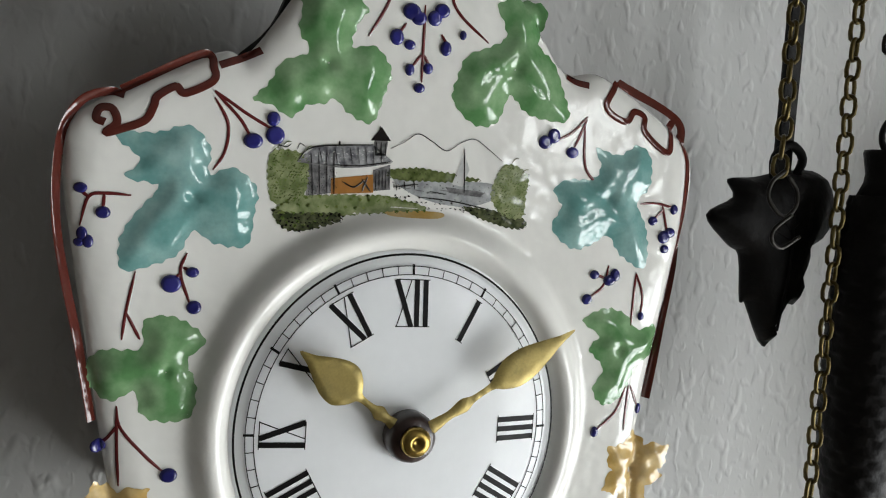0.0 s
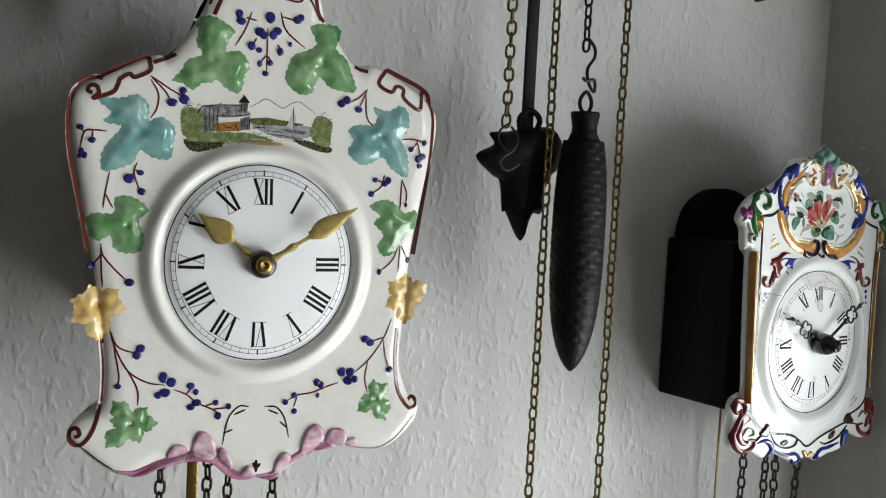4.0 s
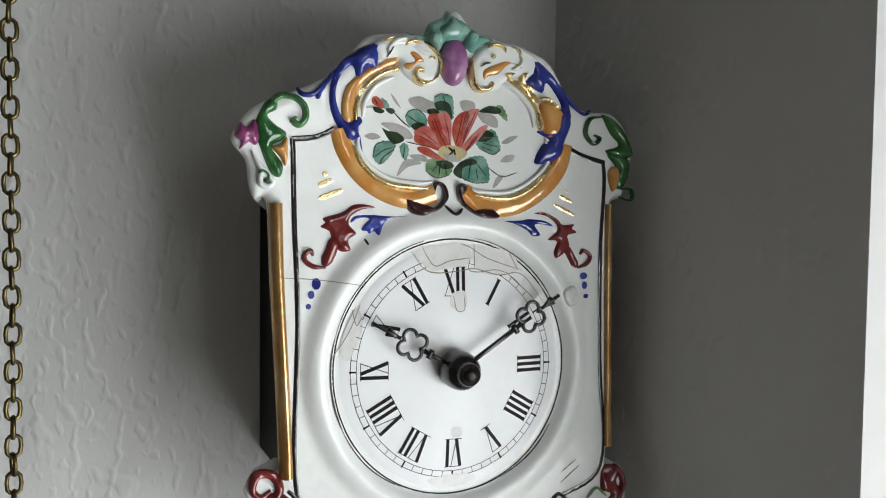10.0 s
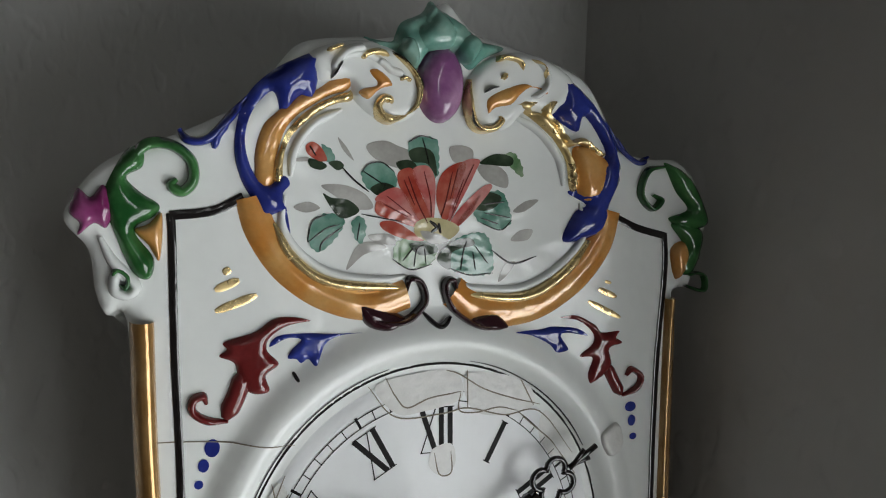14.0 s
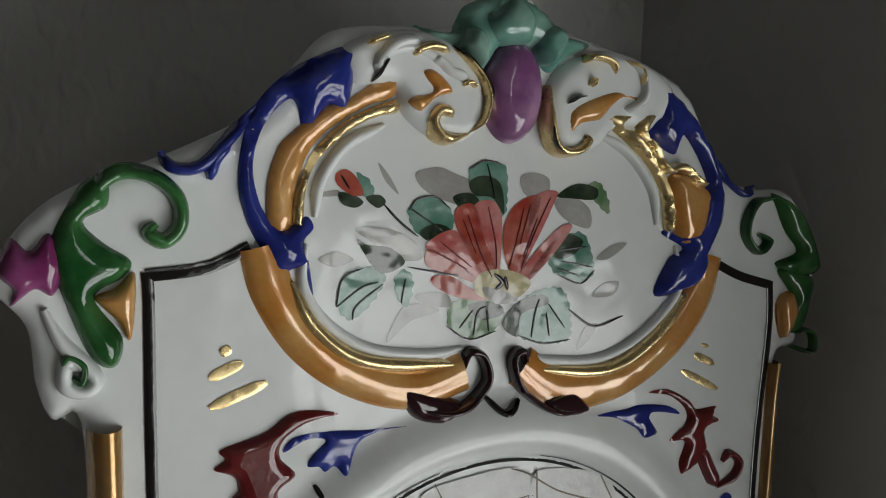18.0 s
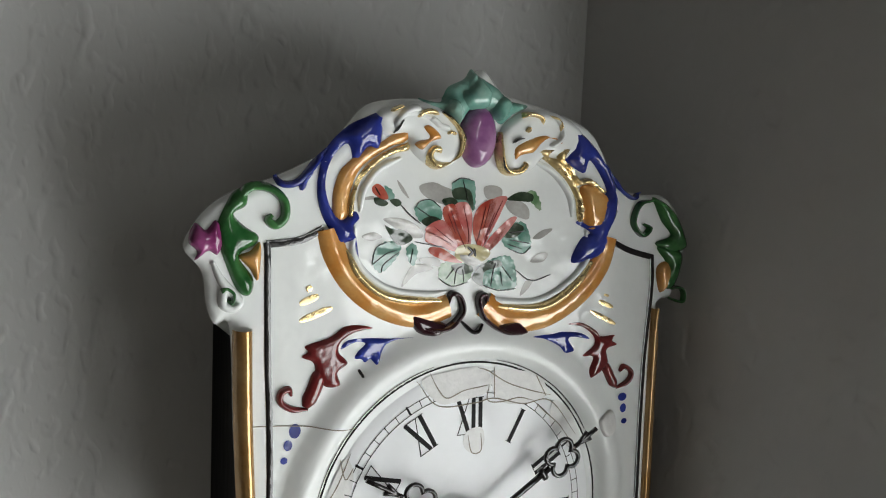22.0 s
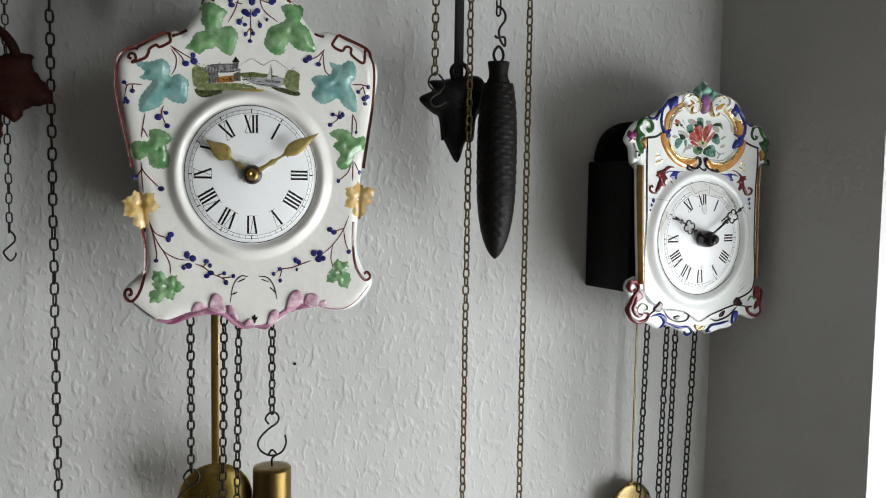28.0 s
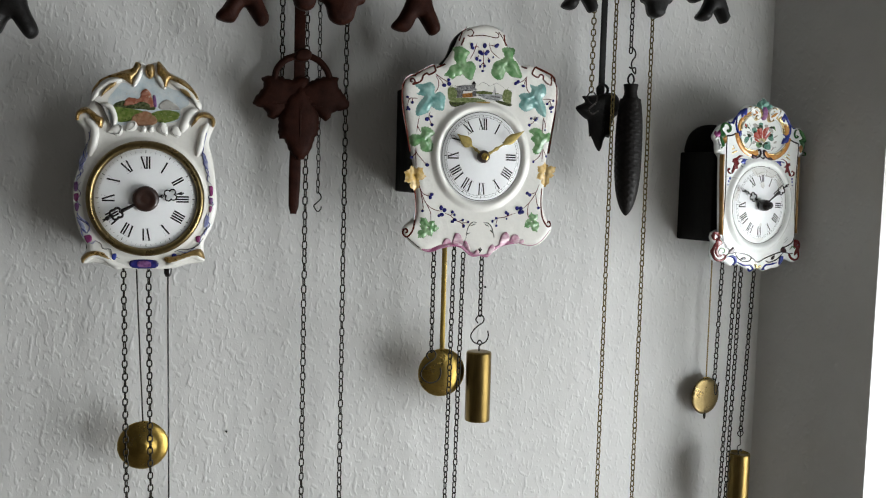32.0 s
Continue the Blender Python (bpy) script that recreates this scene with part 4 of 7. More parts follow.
berries(c2, [(*flank([(x, z)])[0], r) for x, z, r in [(-97.3, 73.5, 1.8), (-91.4, 66.7, 2.0), (-96.5, 60.2, 1.8), (-94.9, 58.0, 1.8), (-97.3, 57.5, 1.4), (-73.1, 46.2, 2.9), (-67.5, 49.8, 1.8), (-66.7, 39.1, 2.2), (-52.8, 90.9, 2.7), (-46.4, 93.1, 2.9), (-47.2, 98.1, 2.2), (-90.3, -3.7, 2.2), (-71.4, -13.0, 2.5), (-66.5, -55.0, 2.5), (-64.7, -51.2, 2.5), (-75.7, -73.2, 1.8), (-52.7, -68.5, 2.9), (-48.4, -71.5, 2.9), (-51.8, -77.6, 2.9), (-55.1, -78.9, 2.2), (-37.4, -73.9, 2.2), (-34.3, -77.6, 1.8), (-33.8, -84.0, 2.5), (-37.1, -86.6, 2.2)]])
berries(c2, [(*flank([(x, z)])[0], r) for x, z, r in [(-22.7, -84.4, 1.8), (-21.1, -92.4, 2.2), (-15.1, -86.9, 1.8), (46.0, 98.5, 2.5), (49.2, 100.9, 2.5), (56.8, 95.7, 2.2), (100.7, 78.2, 1.8), (91.9, 73.6, 1.8), (97.2, 67.9, 2.5), (99.8, 69.6, 2.2), (98.1, 63.5, 1.8), (69.6, 53.2, 1.8), (75.8, 51.3, 2.2), (78.0, 53.2, 2.2), (67.3, 44.3, 2.0), (90.2, 38.5, 1.4), (93.9, 3.4, 1.8), (74.8, -4.3, 1.8), (67.6, -46.9, 2.5), (71.2, -49.2, 2.5), (84.6, -66.6, 2.2), (53.6, -67.5, 2.9), (58.9, -67.7, 2.9), (58.0, -72.9, 3.2)]])
berries(c2, [(*flank([(x, z)])[0], r) for x, z, r in [(61.7, -72.3, 2.5), (37.9, -73.7, 2.2), (40.5, -75.3, 2.2), (38.9, -81.9, 1.4), (24.2, -81.3, 1.8), (19.0, -85.5, 1.8), (24.6, -91.3, 1.8), (-17.0, 145.2, 2.5), (-15.9, 141.2, 2.5), (16.9, 145.5, 2.5), (18.9, 147.1, 2.2), (0.9, 145.1, 3.2), (-5.0, 136.2, 2.9), (-2.5, 134.4, 2.5), (2.9, 135.0, 2.5), (5.3, 137.7, 2.5), (-9.5, 127.6, 2.5), (-5.0, 125.6, 1.8), (7.4, 125.8, 2.2), (13.1, 130.8, 1.4), (-4.5, 117.7, 1.8), (1.7, 118.7, 1.8), (-0.9, 112.2, 1.8)]])
ink(c2, "border_line", RUST, flank([(-23, 157.2), (-18.9, 155.8), (-14.9, 160.6), (-17.9, 164.8), (-23, 163.3)]), 1.4, 0.5, None, False)
ink(c2, "border_line", RUST, flank([(-18.9, 155.8), (-1.4, 158.2), (16.9, 156.2), (19.8, 160.9), (15, 164)]), 1.2, 0.5, None, False)
ink(c2, "border_line", RUST, flank([(-33.9, 149.1), (-29.4, 160.6), (-23.7, 167.7)]), 1.4, 0.5, None, False)
ink(c2, "border_line", RUST, flank([(19.8, 164.3), (26.4, 155.2), (30.8, 147)]), 1.2, 0.5, None, False)
blob(c2, "bush", MEADOW, toothed([(-47.9, 86.5), (-43.7, 89.1), (-36.6, 87.4), (-35.5, 83.1), (-36.8, 75), (-42.8, 72), (-47.3, 74.4)], 2.2, 0.45), 0.15, n=2)
blob(c2, "meadow", MEADOW, toothed([(-44.5, 71.1), (-35.9, 75.1), (-15.9, 76.4), (-6.5, 76.1), (5.4, 73.1), (-6.2, 71.7), (-24.8, 69.2), (-38.9, 64.9), (-44.3, 67.6)], 2.2, 0.45), 0.09, n=2)
blob(c2, "foreground", DARKGREEN, toothed([(-46.2, 70.1), (-39.2, 69.5), (-24.8, 70.1), (-26.5, 66.8), (-40.6, 63.8)], 2.2, 0.45), 0.14, n=2)
blob(c2, "house_wall", GREYPAINT, [(-37.2, 88.2), (-27.7, 89.3), (-27, 76.6), (-35.9, 75.1)], 0.12, n=1)
blob(c2, "house_roof", ROOFPAINT, [(-39.2, 85.6), (-34.1, 90.5), (-15, 92.7), (-8.1, 87.8), (-18.4, 85.8), (-27.5, 85.4)], 0.18, n=1)
blob(c2, "barn_door", ORANGEPAINT, [(-28.2, 81.1), (-14.5, 83.2), (-14.1, 77.4), (-27.9, 76.1)], 0.18, n=1)
blob(c2, "house_gable", GREYPAINT, [(-14.6, 84.6), (-9, 86.8), (-8.5, 78.7), (-14.2, 77.9)], 0.15, n=1)
blob(c2, "turret", GREYPAINT, [(-14.9, 93.6), (-13, 97), (-10.2, 94), (-10.7, 89.6), (-14.3, 89.3)], 0.18, n=1)
blob(c2, "turret_roof", INK, [(-16, 94), (-12.6, 98.6), (-9.2, 94.3)], 0.3, n=1)
for x in (-14.0, -12.4, -10.9):
    ink(c2, "drawn_line", INK, [(x, 93.8), (x + 0.1, 89.6)], 0.35, 0.75)
for k in range(9):
    ink(c2, "drawn_line", GREYPAINT if k % 2 else INK, [(-32.5 + 2.5 * k, 90.2 + 0.25 * k), (-31.2 + 2.4 * k, 86.0 + 0.05 * k)], 0.22, 0.75)
for k in range(5):
    ink(c2, "drawn_line", INK, [(-13.6 + 1.1 * k, 84.4 + 0.3 * k), (-13.4 + 1.1 * k, 78.4 + 0.2 * k)], 0.22, 0.75)
for x, z in ((-47, 88), (-44, 90), (30, 88), (38, 87), (34, 90.5), (-37, 89)):
    ink(c2, "drawn_line", OLIVE, [(x, z), (x + 1.2, z + 1.4), (x + 2.6, z + 1.6)], 0.3, 0.75)
ink(c2, "drawn_line", GREYPAINT, [(-39.2, 85.6), (-27.5, 84.9), (-18.4, 85.5), (-8.6, 87.4)], 0.6, 0.75)
for k in range(7):
    ink(c2, "drawn_line", GREYPAINT, [(-5 + 4.6 * k, 79.6 - 0.5 * (k % 3)), (-1.5 + 4.6 * k, 79.4 - 0.5 * (k % 3))], 0.25, 0.75)
blob(c2, "lake", LAKE, [(-7.8, 82.9), (8.7, 82.6), (27, 82.9), (29.4, 78.3), (17.3, 74.5), (1.2, 76.9)], 0.07)
blob(c2, "far_wood", OLIVE, toothed([(-8.9, 85), (0.6, 86.3), (10.5, 85.5), (22.8, 83.9), (10.7, 82.5), (-6.8, 82.2)], 2.2, 0.45), 0.12, n=2)
blob(c2, "sail", SAIL, [(12.8, 81.9), (16.5, 92.5), (18.7, 87), (16.5, 81.2)], 0.15, n=1)
blob(c2, "hull", GREYPAINT, [(10.5, 80.8), (25.1, 79.9), (23.2, 78.1), (12, 78.9)], 0.18, n=1)
blob(c2, "bush", MEADOW, toothed([(28.9, 85.9), (32.8, 90), (40.4, 86.7), (40.1, 79.9), (39.3, 72.1), (31.9, 72.7), (27.3, 78.2)], 2.2, 0.45), 0.15, n=2)
blob(c2, "foreground", DARKGREEN, toothed([(17.3, 74.5), (29.7, 73.7), (40.5, 71.2), (38.6, 68), (25.8, 70.3)], 2.2, 0.45), 0.14, n=2)
blob(c2, "ochre_band", YELLOW, [(-8.1, 72.3), (9.4, 72.2), (7.6, 70.2), (-8, 70.3)], 0.09)
dabs(c2, "brushwork", OLIVE, [(-47.4, 85.7), (-43.7, 88.5), (-36.6, 87.4), (-35.5, 83.1), (-36.8, 75.0), (-42.8, 72.0), (-47.3, 74.4)], 176, 0.62, 0.35, 0.5, 1)
dabs(c2, "brushwork", GRASSPAINT, [(-47.4, 85.7), (-43.7, 88.5), (-37.0, 87.3), (-35.5, 83.1), (-36.8, 75.0), (-42.8, 72.0), (-47.3, 74.4)], 154, 0.50, 0.35, 0.2, 2)
dabs(c2, "brushwork", OLIVE, [(28.9, 85.9), (32.8, 90.0), (40.4, 86.7), (40.1, 79.9), (39.3, 72.1), (31.9, 72.7), (27.3, 78.2)], 176, 0.62, 0.35, 0.5, 3)
dabs(c2, "brushwork", GRASSPAINT, [(28.9, 84.9), (32.8, 89.0), (39.4, 86.6), (40.1, 79.9), (38.6, 73.1), (31.8, 73.6), (28.2, 78.2)], 132, 0.50, 0.35, 0.2, 4)
dabs(c2, "brushwork", GRASSPAINT, [(-44.2, 70.9), (-35.9, 74.6), (-15.9, 76.2), (-6.4, 75.7), (4.4, 73.0), (-6.2, 71.7), (-24.8, 69.5), (-39.0, 65.6)], 264, 0.74, 0.35, 0, 5)
dabs(c2, "brushwork", INK, [(-46.2, 69.8), (-39.2, 69.1), (-24.8, 69.7), (-26.5, 66.8), (-40.6, 63.8)], 132, 0.56, 0.35, 0, 6)
dabs(c2, "brushwork", INK, [(17.3, 74.1), (29.7, 73.3), (40.5, 70.8), (38.6, 68.0), (25.8, 70.3)], 88, 0.50, 0.35, 0, 7)
dabs(c2, "brushwork", DARKGREEN, [(-8.9, 84.6), (0.7, 85.9), (10.6, 85.1), (22.8, 83.7), (10.7, 82.5), (-6.8, 82.2)], 132, 0.37, 0.35, 0.6, 8)
dabs(c2, "brushwork", GREYPAINT, [(-7.7, 81.1), (8.8, 81.1), (26.1, 81.5), (27.3, 78.2), (17.2, 75.6), (1.2, 77.3)], 132, 0.43, 0.35, 0, 9)
dabs(c2, "brushwork", INK, [(-6.5, 77.0), (5.2, 76.4), (19.4, 74.3), (17.4, 73.0), (1.4, 73.6)], 77, 0.50, 0.35, 0, 10)
dabs(c2, "brushwork", INK, [(-36.4, 83.0), (-27.5, 84.5), (-27.0, 76.6), (-35.6, 75.3)], 110, 0.31, 0.35, 1.5, 11)
dabs(c2, "brushwork", SAIL, [(-34.1, 89.8), (-15.9, 92.1), (-9.5, 87.9), (-18.4, 86.5), (-33.0, 86.1)], 66, 0.50, 0.35, 0, 12)
ink(c2, "drawn_line", INK, flank([(-9.3, 91.9), (-4.7, 94.4), (-0.1, 97.4), (5, 95.3), (10.1, 92.7), (14.9, 95.7), (19.8, 97.3), (25.2, 94.3), (30.6, 90.6)]), 0.3, 0.75)
ink(c2, "drawn_line", INK, flank([(16.4, 94), (17.4, 79.4)]), 0.4, 0.75)
ink(c2, "drawn_line", INK, flank([(-39.2, 85.6), (-34.1, 90.5), (-15, 92.7)]), 0.5, 0.75)
ink(c2, "drawn_line", INK, flank([(-9.1, 87.7), (-18.4, 85.8), (-27.5, 85.4)]), 0.4, 0.75)
ink(c2, "drawn_line", INK, flank([(-27.7, 89.3), (-27, 76.2)]), 0.4, 0.75)
ink(c2, "drawn_line", INK, flank([(-34.9, 88.4), (-33.8, 75.6)]), 0.3, 0.75)
ink(c2, "drawn_line", INK, flank([(-32.6, 88.9), (-31.5, 75.7)]), 0.3, 0.75)
ink(c2, "drawn_line", INK, flank([(-30.1, 89.1), (-29.2, 75.9)]), 0.3, 0.75)
ink(c2, "drawn_line", INK, flank([(-24.5, 80.3), (-20.7, 78.8), (-17.2, 81.2)]), 0.5, 0.75)
ink(c2, "drawn_line", INK, flank([(-13, 97), (-13.1, 98.8)]), 0.4, 0.75)
ink(c2, "drawn_line", INK, flank([(-26.1, 91.7), (-26.1, 93)]), 0.6, 0.75)
ink(c2, "drawn_line", INK, flank([(-18.1, 81.5), (-15.1, 77.7)]), 0.5, 0.75)
ink(c2, "drawn_line", INK, flank([(-17.9, 77.5), (-16.3, 82.3)]), 0.5, 0.75)
ink(c2, "drawn_line", INK, flank([(-7.6, 79.6), (1, 81.1)]), 0.4, 0.75)
ink(c2, "drawn_line", INK, flank([(-6.8, 81.2), (-6.2, 78.6)]), 0.3, 0.75)
ink(c2, "drawn_line", INK, flank([(-3.9, 81.7), (-3.4, 78.8)]), 0.3, 0.75)
ink(c2, "drawn_line", INK, flank([(-0.7, 82.3), (-0.1, 79.4)]), 0.3, 0.75)
ink(c2, "drawn_line", INK, flank([(-43.7, 89.1), (-45.2, 90.3), (-42.9, 89.8), (-41.2, 91)]), 0.3, 0.75)
ink(c2, "drawn_line", INK, flank([(-39.4, 89.4), (-38.6, 91.2), (-36.8, 90.3)]), 0.3, 0.75)
ink(c2, "drawn_line", INK, flank([(1.2, 76.9), (13.2, 76.2), (27.6, 74)]), 0.4, 0.75)
ink(c2, "drawn_line", INK, flank([(5, 79), (11, 78.3)]), 0.3, 0.75)
spindle(c2, "collar", [(8.2, 8), (8.4, 12), (7.6, 15), (6.2, 16.2)], HUB, "blackened collar")
spade_hand(c2, "hour_hand", 307, 47, 7.0, 13)
spade_hand(c2, "minute_hand", 57, 66, 5.6, 15, 6)
spindle(c2, "nut", [(4.2, 15.5), (4.9, 17), (4.9, 18.4), (4.2, 19.4), (2.6, 19.9), (1.7, 19.8), (1.5, 18.6)], BRASS, "round brass nut")
bm = bmesh.new()
box(bm, -0.090, 0.086, 0.010, 0.1115, -0.050, 0.092, 0.002)
part("case", bm, BLACK, c2_thing, "black wooden movement case", False)
bm = bmesh.new()
arch = [(-0.070, 0.086), (-0.062, 0.112), (-0.046, 0.130), (-0.036, 0.154), (-0.020, 0.168), (0.0, 0.171), (0.020, 0.168), (0.032, 0.156), (0.046, 0.130), (0.062, 0.114), (0.072, 0.086)]
plate(bm, arch, 0.011, 0.026)
part("backboard", bm, BLACK, c2_thing, "black arched board behind the crest")

# ---- the clock beside the corner ----
def raised_foot(pts):
    """Lifts the lower edge of the corner clock's shield."""
    return [(x, z + 0.07 * max(0, -40 - z)) for x, z in pts]


OUT_C3 = [(-1.2, 162.2), (-9.3, 154.3), (-18.9, 151.0), (-28.4, 150.6), (-41.5, 148.1), (-48.5, 140.8), (-56.1, 132.0), (-63.6, 127.6), (-74.0, 122.7), (-82.7, 119.7), (-91.4, 114.6), (-97.2, 107.6), (-99.5, 101.0), (-94.0, 93.7), (-92.5, 83.3), (-90.0, 77.2), (-85.2, 75.7), (-83.5, 43.3), (-80.9, 1.8), (-79.1, -38.3), (-89.8, -38.5), (-94.1, -46.9), (-91.3, -54.2), (-93.5, -66.1), (-91.5, -78.0), (-81.7, -85.0), (-66.8, -84.9), (-51.6, -92.6), (-41.9, -88.7), (-22.0, -96.8), (-11.8, -102.3), (-5.7, -98.5), (0.6, -98.8), (9.0, -98.3), (15.4, -102.4), (32.6, -98.3), (48.0, -95.7), (58.9, -83.7), (79.8, -89.2), (90.3, -81.1), (91.3, -58.5), (85.4, -51.0), (78.6, -54.9), (80.2, -41.6), (78.8, 34.8), (79.3, 75.9), (86.0, 80.7), (87.8, 90.5), (91.2, 100.2), (87.6, 112.5), (79.6, 120.1), (68.3, 120.6), (57.1, 123.9), (51.3, 134.6), (43.8, 143.7), (31.3, 148.7), (15.7, 152.3), (7.2, 155.0)]
c3_thing = thing("shield_clock", pose(0.4578, -0.081, 1.491, 0, 0, 11.5), "white porcelain shield clock with painted rose and chipped, glued dial", "clock", "porcelain shield clocks")
c3 = Shield(c3_thing, raised_foot(OUT_C3), 57.5, 72.0, 4.0, 0.975, 1.02, 5.0, 3.0)
c3.base, c3.dome, c3.cx, c3.cz, c3.warp = 0.0, 3.4, -1.5, 2.5, raised_foot
c3.build(COOLWHITE, 5.0)
DIAL_FACE = lambda x, z: c3.D(x - c3.cx, z - c3.cz)
dial_plate(c3, 31.9, 44.5, 46.4, 1.6, 2.8)
ink(c3, "frame_band", LUSTRE, [(-54.7, 107.7), (-52.1, 98.8), (-45.2, 88.7), (-34.6, 81.2), (-22.2, 77.9), (-11.3, 80.8)], 8.6, 1.8, None, False)
ink(c3, "frame_band", LUSTRE, [(52.9, 104.8), (50, 93.9), (41.1, 83.4), (26.8, 75.8), (11.1, 76), (2.5, 81.3)], 9.4, 1.8, None, False)
ink(c3, "gold_line", GOLD, [(-49, 100.7), (-44.2, 91.9), (-33.6, 84.7), (-13.5, 82.7)], 3.3, 2.6)
ink(c3, "gold_line", GOLD, [(46.6, 95.5), (37.4, 85.3), (24.8, 79.1), (4.8, 80.4)], 3.1, 2.6)
for pts in ([(-46, 108), (-46.5, 100), (-41.5, 92.5), (-32.5, 87), (-20, 85.2), (-12, 86)], [(43, 107), (44.5, 97), (36, 87.5), (24, 81.8), (10, 82), (5, 83.5)], [(37, 112), (35.5, 119), (31, 125), (26, 129), (19, 132)], [(-44.5, 113), (-43.5, 120), (-38.5, 127), (-31, 131)]):
    ink(c3, "medallion_rim", COOLWHITE, pts, 2.4, 1.5)
blob(c3, "blue_acanthus", BLUE, [(-37.4, 145.0), (-44.4, 143.2), (-50.5, 139.3), (-55.4, 134.2), (-58.3, 127.2), (-59.1, 119.3), (-57.5, 112.3), (-54.4, 106.7), (-51.7, 102.2), (-46.9, 103.2), (-44.3, 96.9), (-45.4, 104.5), (-46.4, 108.4), (-44.6, 111.0), (-46.2, 113.2), (-49.5, 111.0), (-52, 111.4), (-54.9, 115.3), (-56.4, 122.3), (-54.7, 129.3), (-50.3, 134.6), (-48.4, 133.6), (-47.0, 128.2), (-45.4, 130.2), (-42.2, 134.2), (-38.8, 133.2)], 3.2)
blob(c3, "blue_acanthus", BLUE, [(30.3, 145.1), (38.8, 142.5), (48.6, 134.1), (55.1, 123.7), (56.2, 114.2), (53.3, 106.1), (50.7, 98), (37.9, 95.3), (41.1, 103.8), (45.2, 106.4), (38.6, 110.2), (47.1, 112.3), (47.5, 118.3), (51.1, 122.3), (43.5, 132.6), (40.7, 128), (31.6, 133.4), (34.5, 137.3)], 3.2)
blob(c3, "scroll_ground", COOLWHITE, [(-40.1, 145), (-31.4, 149), (-22, 149.6), (-14.3, 146), (-9.9, 139.7), (-9.9, 131.9), (-15.5, 128.2), (-21.8, 129.3), (-27.5, 133.6), (-29.6, 138.6), (-37.6, 138.6)], 3.0)
blob(c3, "scroll_ground", COOLWHITE, [(5.6, 141.8), (11.6, 147.4), (21.8, 149.9), (31.5, 148), (39, 141.3), (31.8, 132.2), (23.7, 133.1), (18, 128.1), (9.2, 127.3), (5, 133.6)], 3.0)
blob(c3, "crown_lobe", CROWN, [(-10.3, 148.5), (-12, 152.9), (-9.2, 156.6), (-6.4, 160.8), (-2.1, 157.6), (0.7, 153.9), (-0.5, 149.1), (-5.3, 147.8)], 6.6)
blob(c3, "crown_lobe", CROWN, [(-16.1, 146.9), (-14.9, 151.1), (-11.8, 151), (-10.2, 146.3), (-11.7, 143.3)], 6.4)
blob(c3, "crown_lobe", CROWN, [(1, 147.6), (1.4, 152.1), (5.5, 153.6), (8.3, 150.5), (4.9, 144.9)], 6.4)
blob(c3, "crown_leaf", CROWN, [(-24.5, 151), (-17.1, 150.1), (-14.9, 155.1), (-9, 158.2), (-6.4, 161.7), (-1.5, 158.6), (3.8, 156.2), (8.2, 152.3), (16.4, 150.7), (10.1, 147.3), (5.4, 143.8), (0.1, 148.2), (-6.6, 147.7), (-10.8, 142.7), (-15.6, 147), (-20.7, 148.5)], 4.6)
blob(c3, "green_acanthus", DEEPGREEN, [(-87.7, 114.7), (-84.4, 119.3), (-81.4, 119.3), (-81.4, 114.7), (-85.2, 112), (-81.8, 108.2), (-77.5, 105.2), (-78.7, 102.3), (-83.4, 98.8), (-78.8, 91.7), (-80, 86.5), (-84, 88.5), (-88, 98), (-90.5, 107)], 3.0)
blob(c3, "flower_bud", MAGENTA, [(-98.5, 103.5), (-96.5, 109), (-93.5, 107), (-90.5, 110), (-88.2, 105), (-89.8, 99.5), (-92.8, 100.5), (-96.5, 97.5), (-96, 100.5)], 2.6)
blob(c3, "orange_leaf", LUSTRE, [(-83.4, 98.8), (-80, 100.5), (-76.9, 103.2), (-76.6, 96.4), (-77.6, 91.1), (-79.9, 94.7)], 3.0)
blob(c3, "green_acanthus", DEEPGREEN, [(73.2, 119.7), (82.1, 115.4), (89.1, 105.1), (89.9, 100.3), (82.7, 98.7), (75, 102.3), (82.1, 105.3), (77, 111.2)], 3.0)
blob(c3, "green_acanthus", DEEPGREEN, [(76.2, 100.8), (87.3, 99.2), (88.8, 90.2), (83.4, 84.3), (78.3, 87.6), (81.5, 93.6)], 2.5)
blob(c3, "orange_leaf", LUSTRE, [(76.5, 92.4), (81.2, 95.1), (83.5, 88.7), (79, 83.1)], 2.5)
blob(c3, "dark_leaf", PLUM, [(-25.4, 78.6), (-18.3, 76.8), (-11.5, 74.2), (-16.3, 70.9), (-22.9, 72.4)], 2.6)
blob(c3, "dark_leaf", PLUM, [(7.6, 73.5), (15.8, 74.8), (20.1, 70.3), (11.7, 70.1)], 2.6)
blob(c3, "gem", AMETHYST, oval(-3.2, 139.2, 7.0, 10.6), 5.0)
ink(c3, "blue_tail", BLUE, [(-55.8, 133), (-61.1, 126.6), (-65.7, 122), (-70.4, 121.6), (-72.6, 124.4)], 2.4, 2.0)
ink(c3, "blue_tail", BLUE, [(-60.6, 126.4), (-63.2, 123.2), (-64.2, 119.6)], 2.4, 2.0)
ink(c3, "blue_tail", BLUE, [(50.7, 131.5), (57.7, 123.4), (63.5, 119.4), (67.5, 121.3)], 1.8, 1.8)
ink(c3, "white_scroll", COOLWHITE, [(-35.4, 139.8), (-32.8, 144.1), (-26.5, 145.9), (-19.7, 143.4), (-16.3, 139.3)], 3.2, 4.0)
ink(c3, "green_scroll", DEEPGREEN, [(-82.7, 114.2), (-82.7, 117.9), (-79.3, 120.6), (-74, 120), (-69.8, 116.4), (-69.3, 111.4), (-72, 108.6), (-74.7, 110.2), (-73.3, 111.7)], 3.0, 3.0)
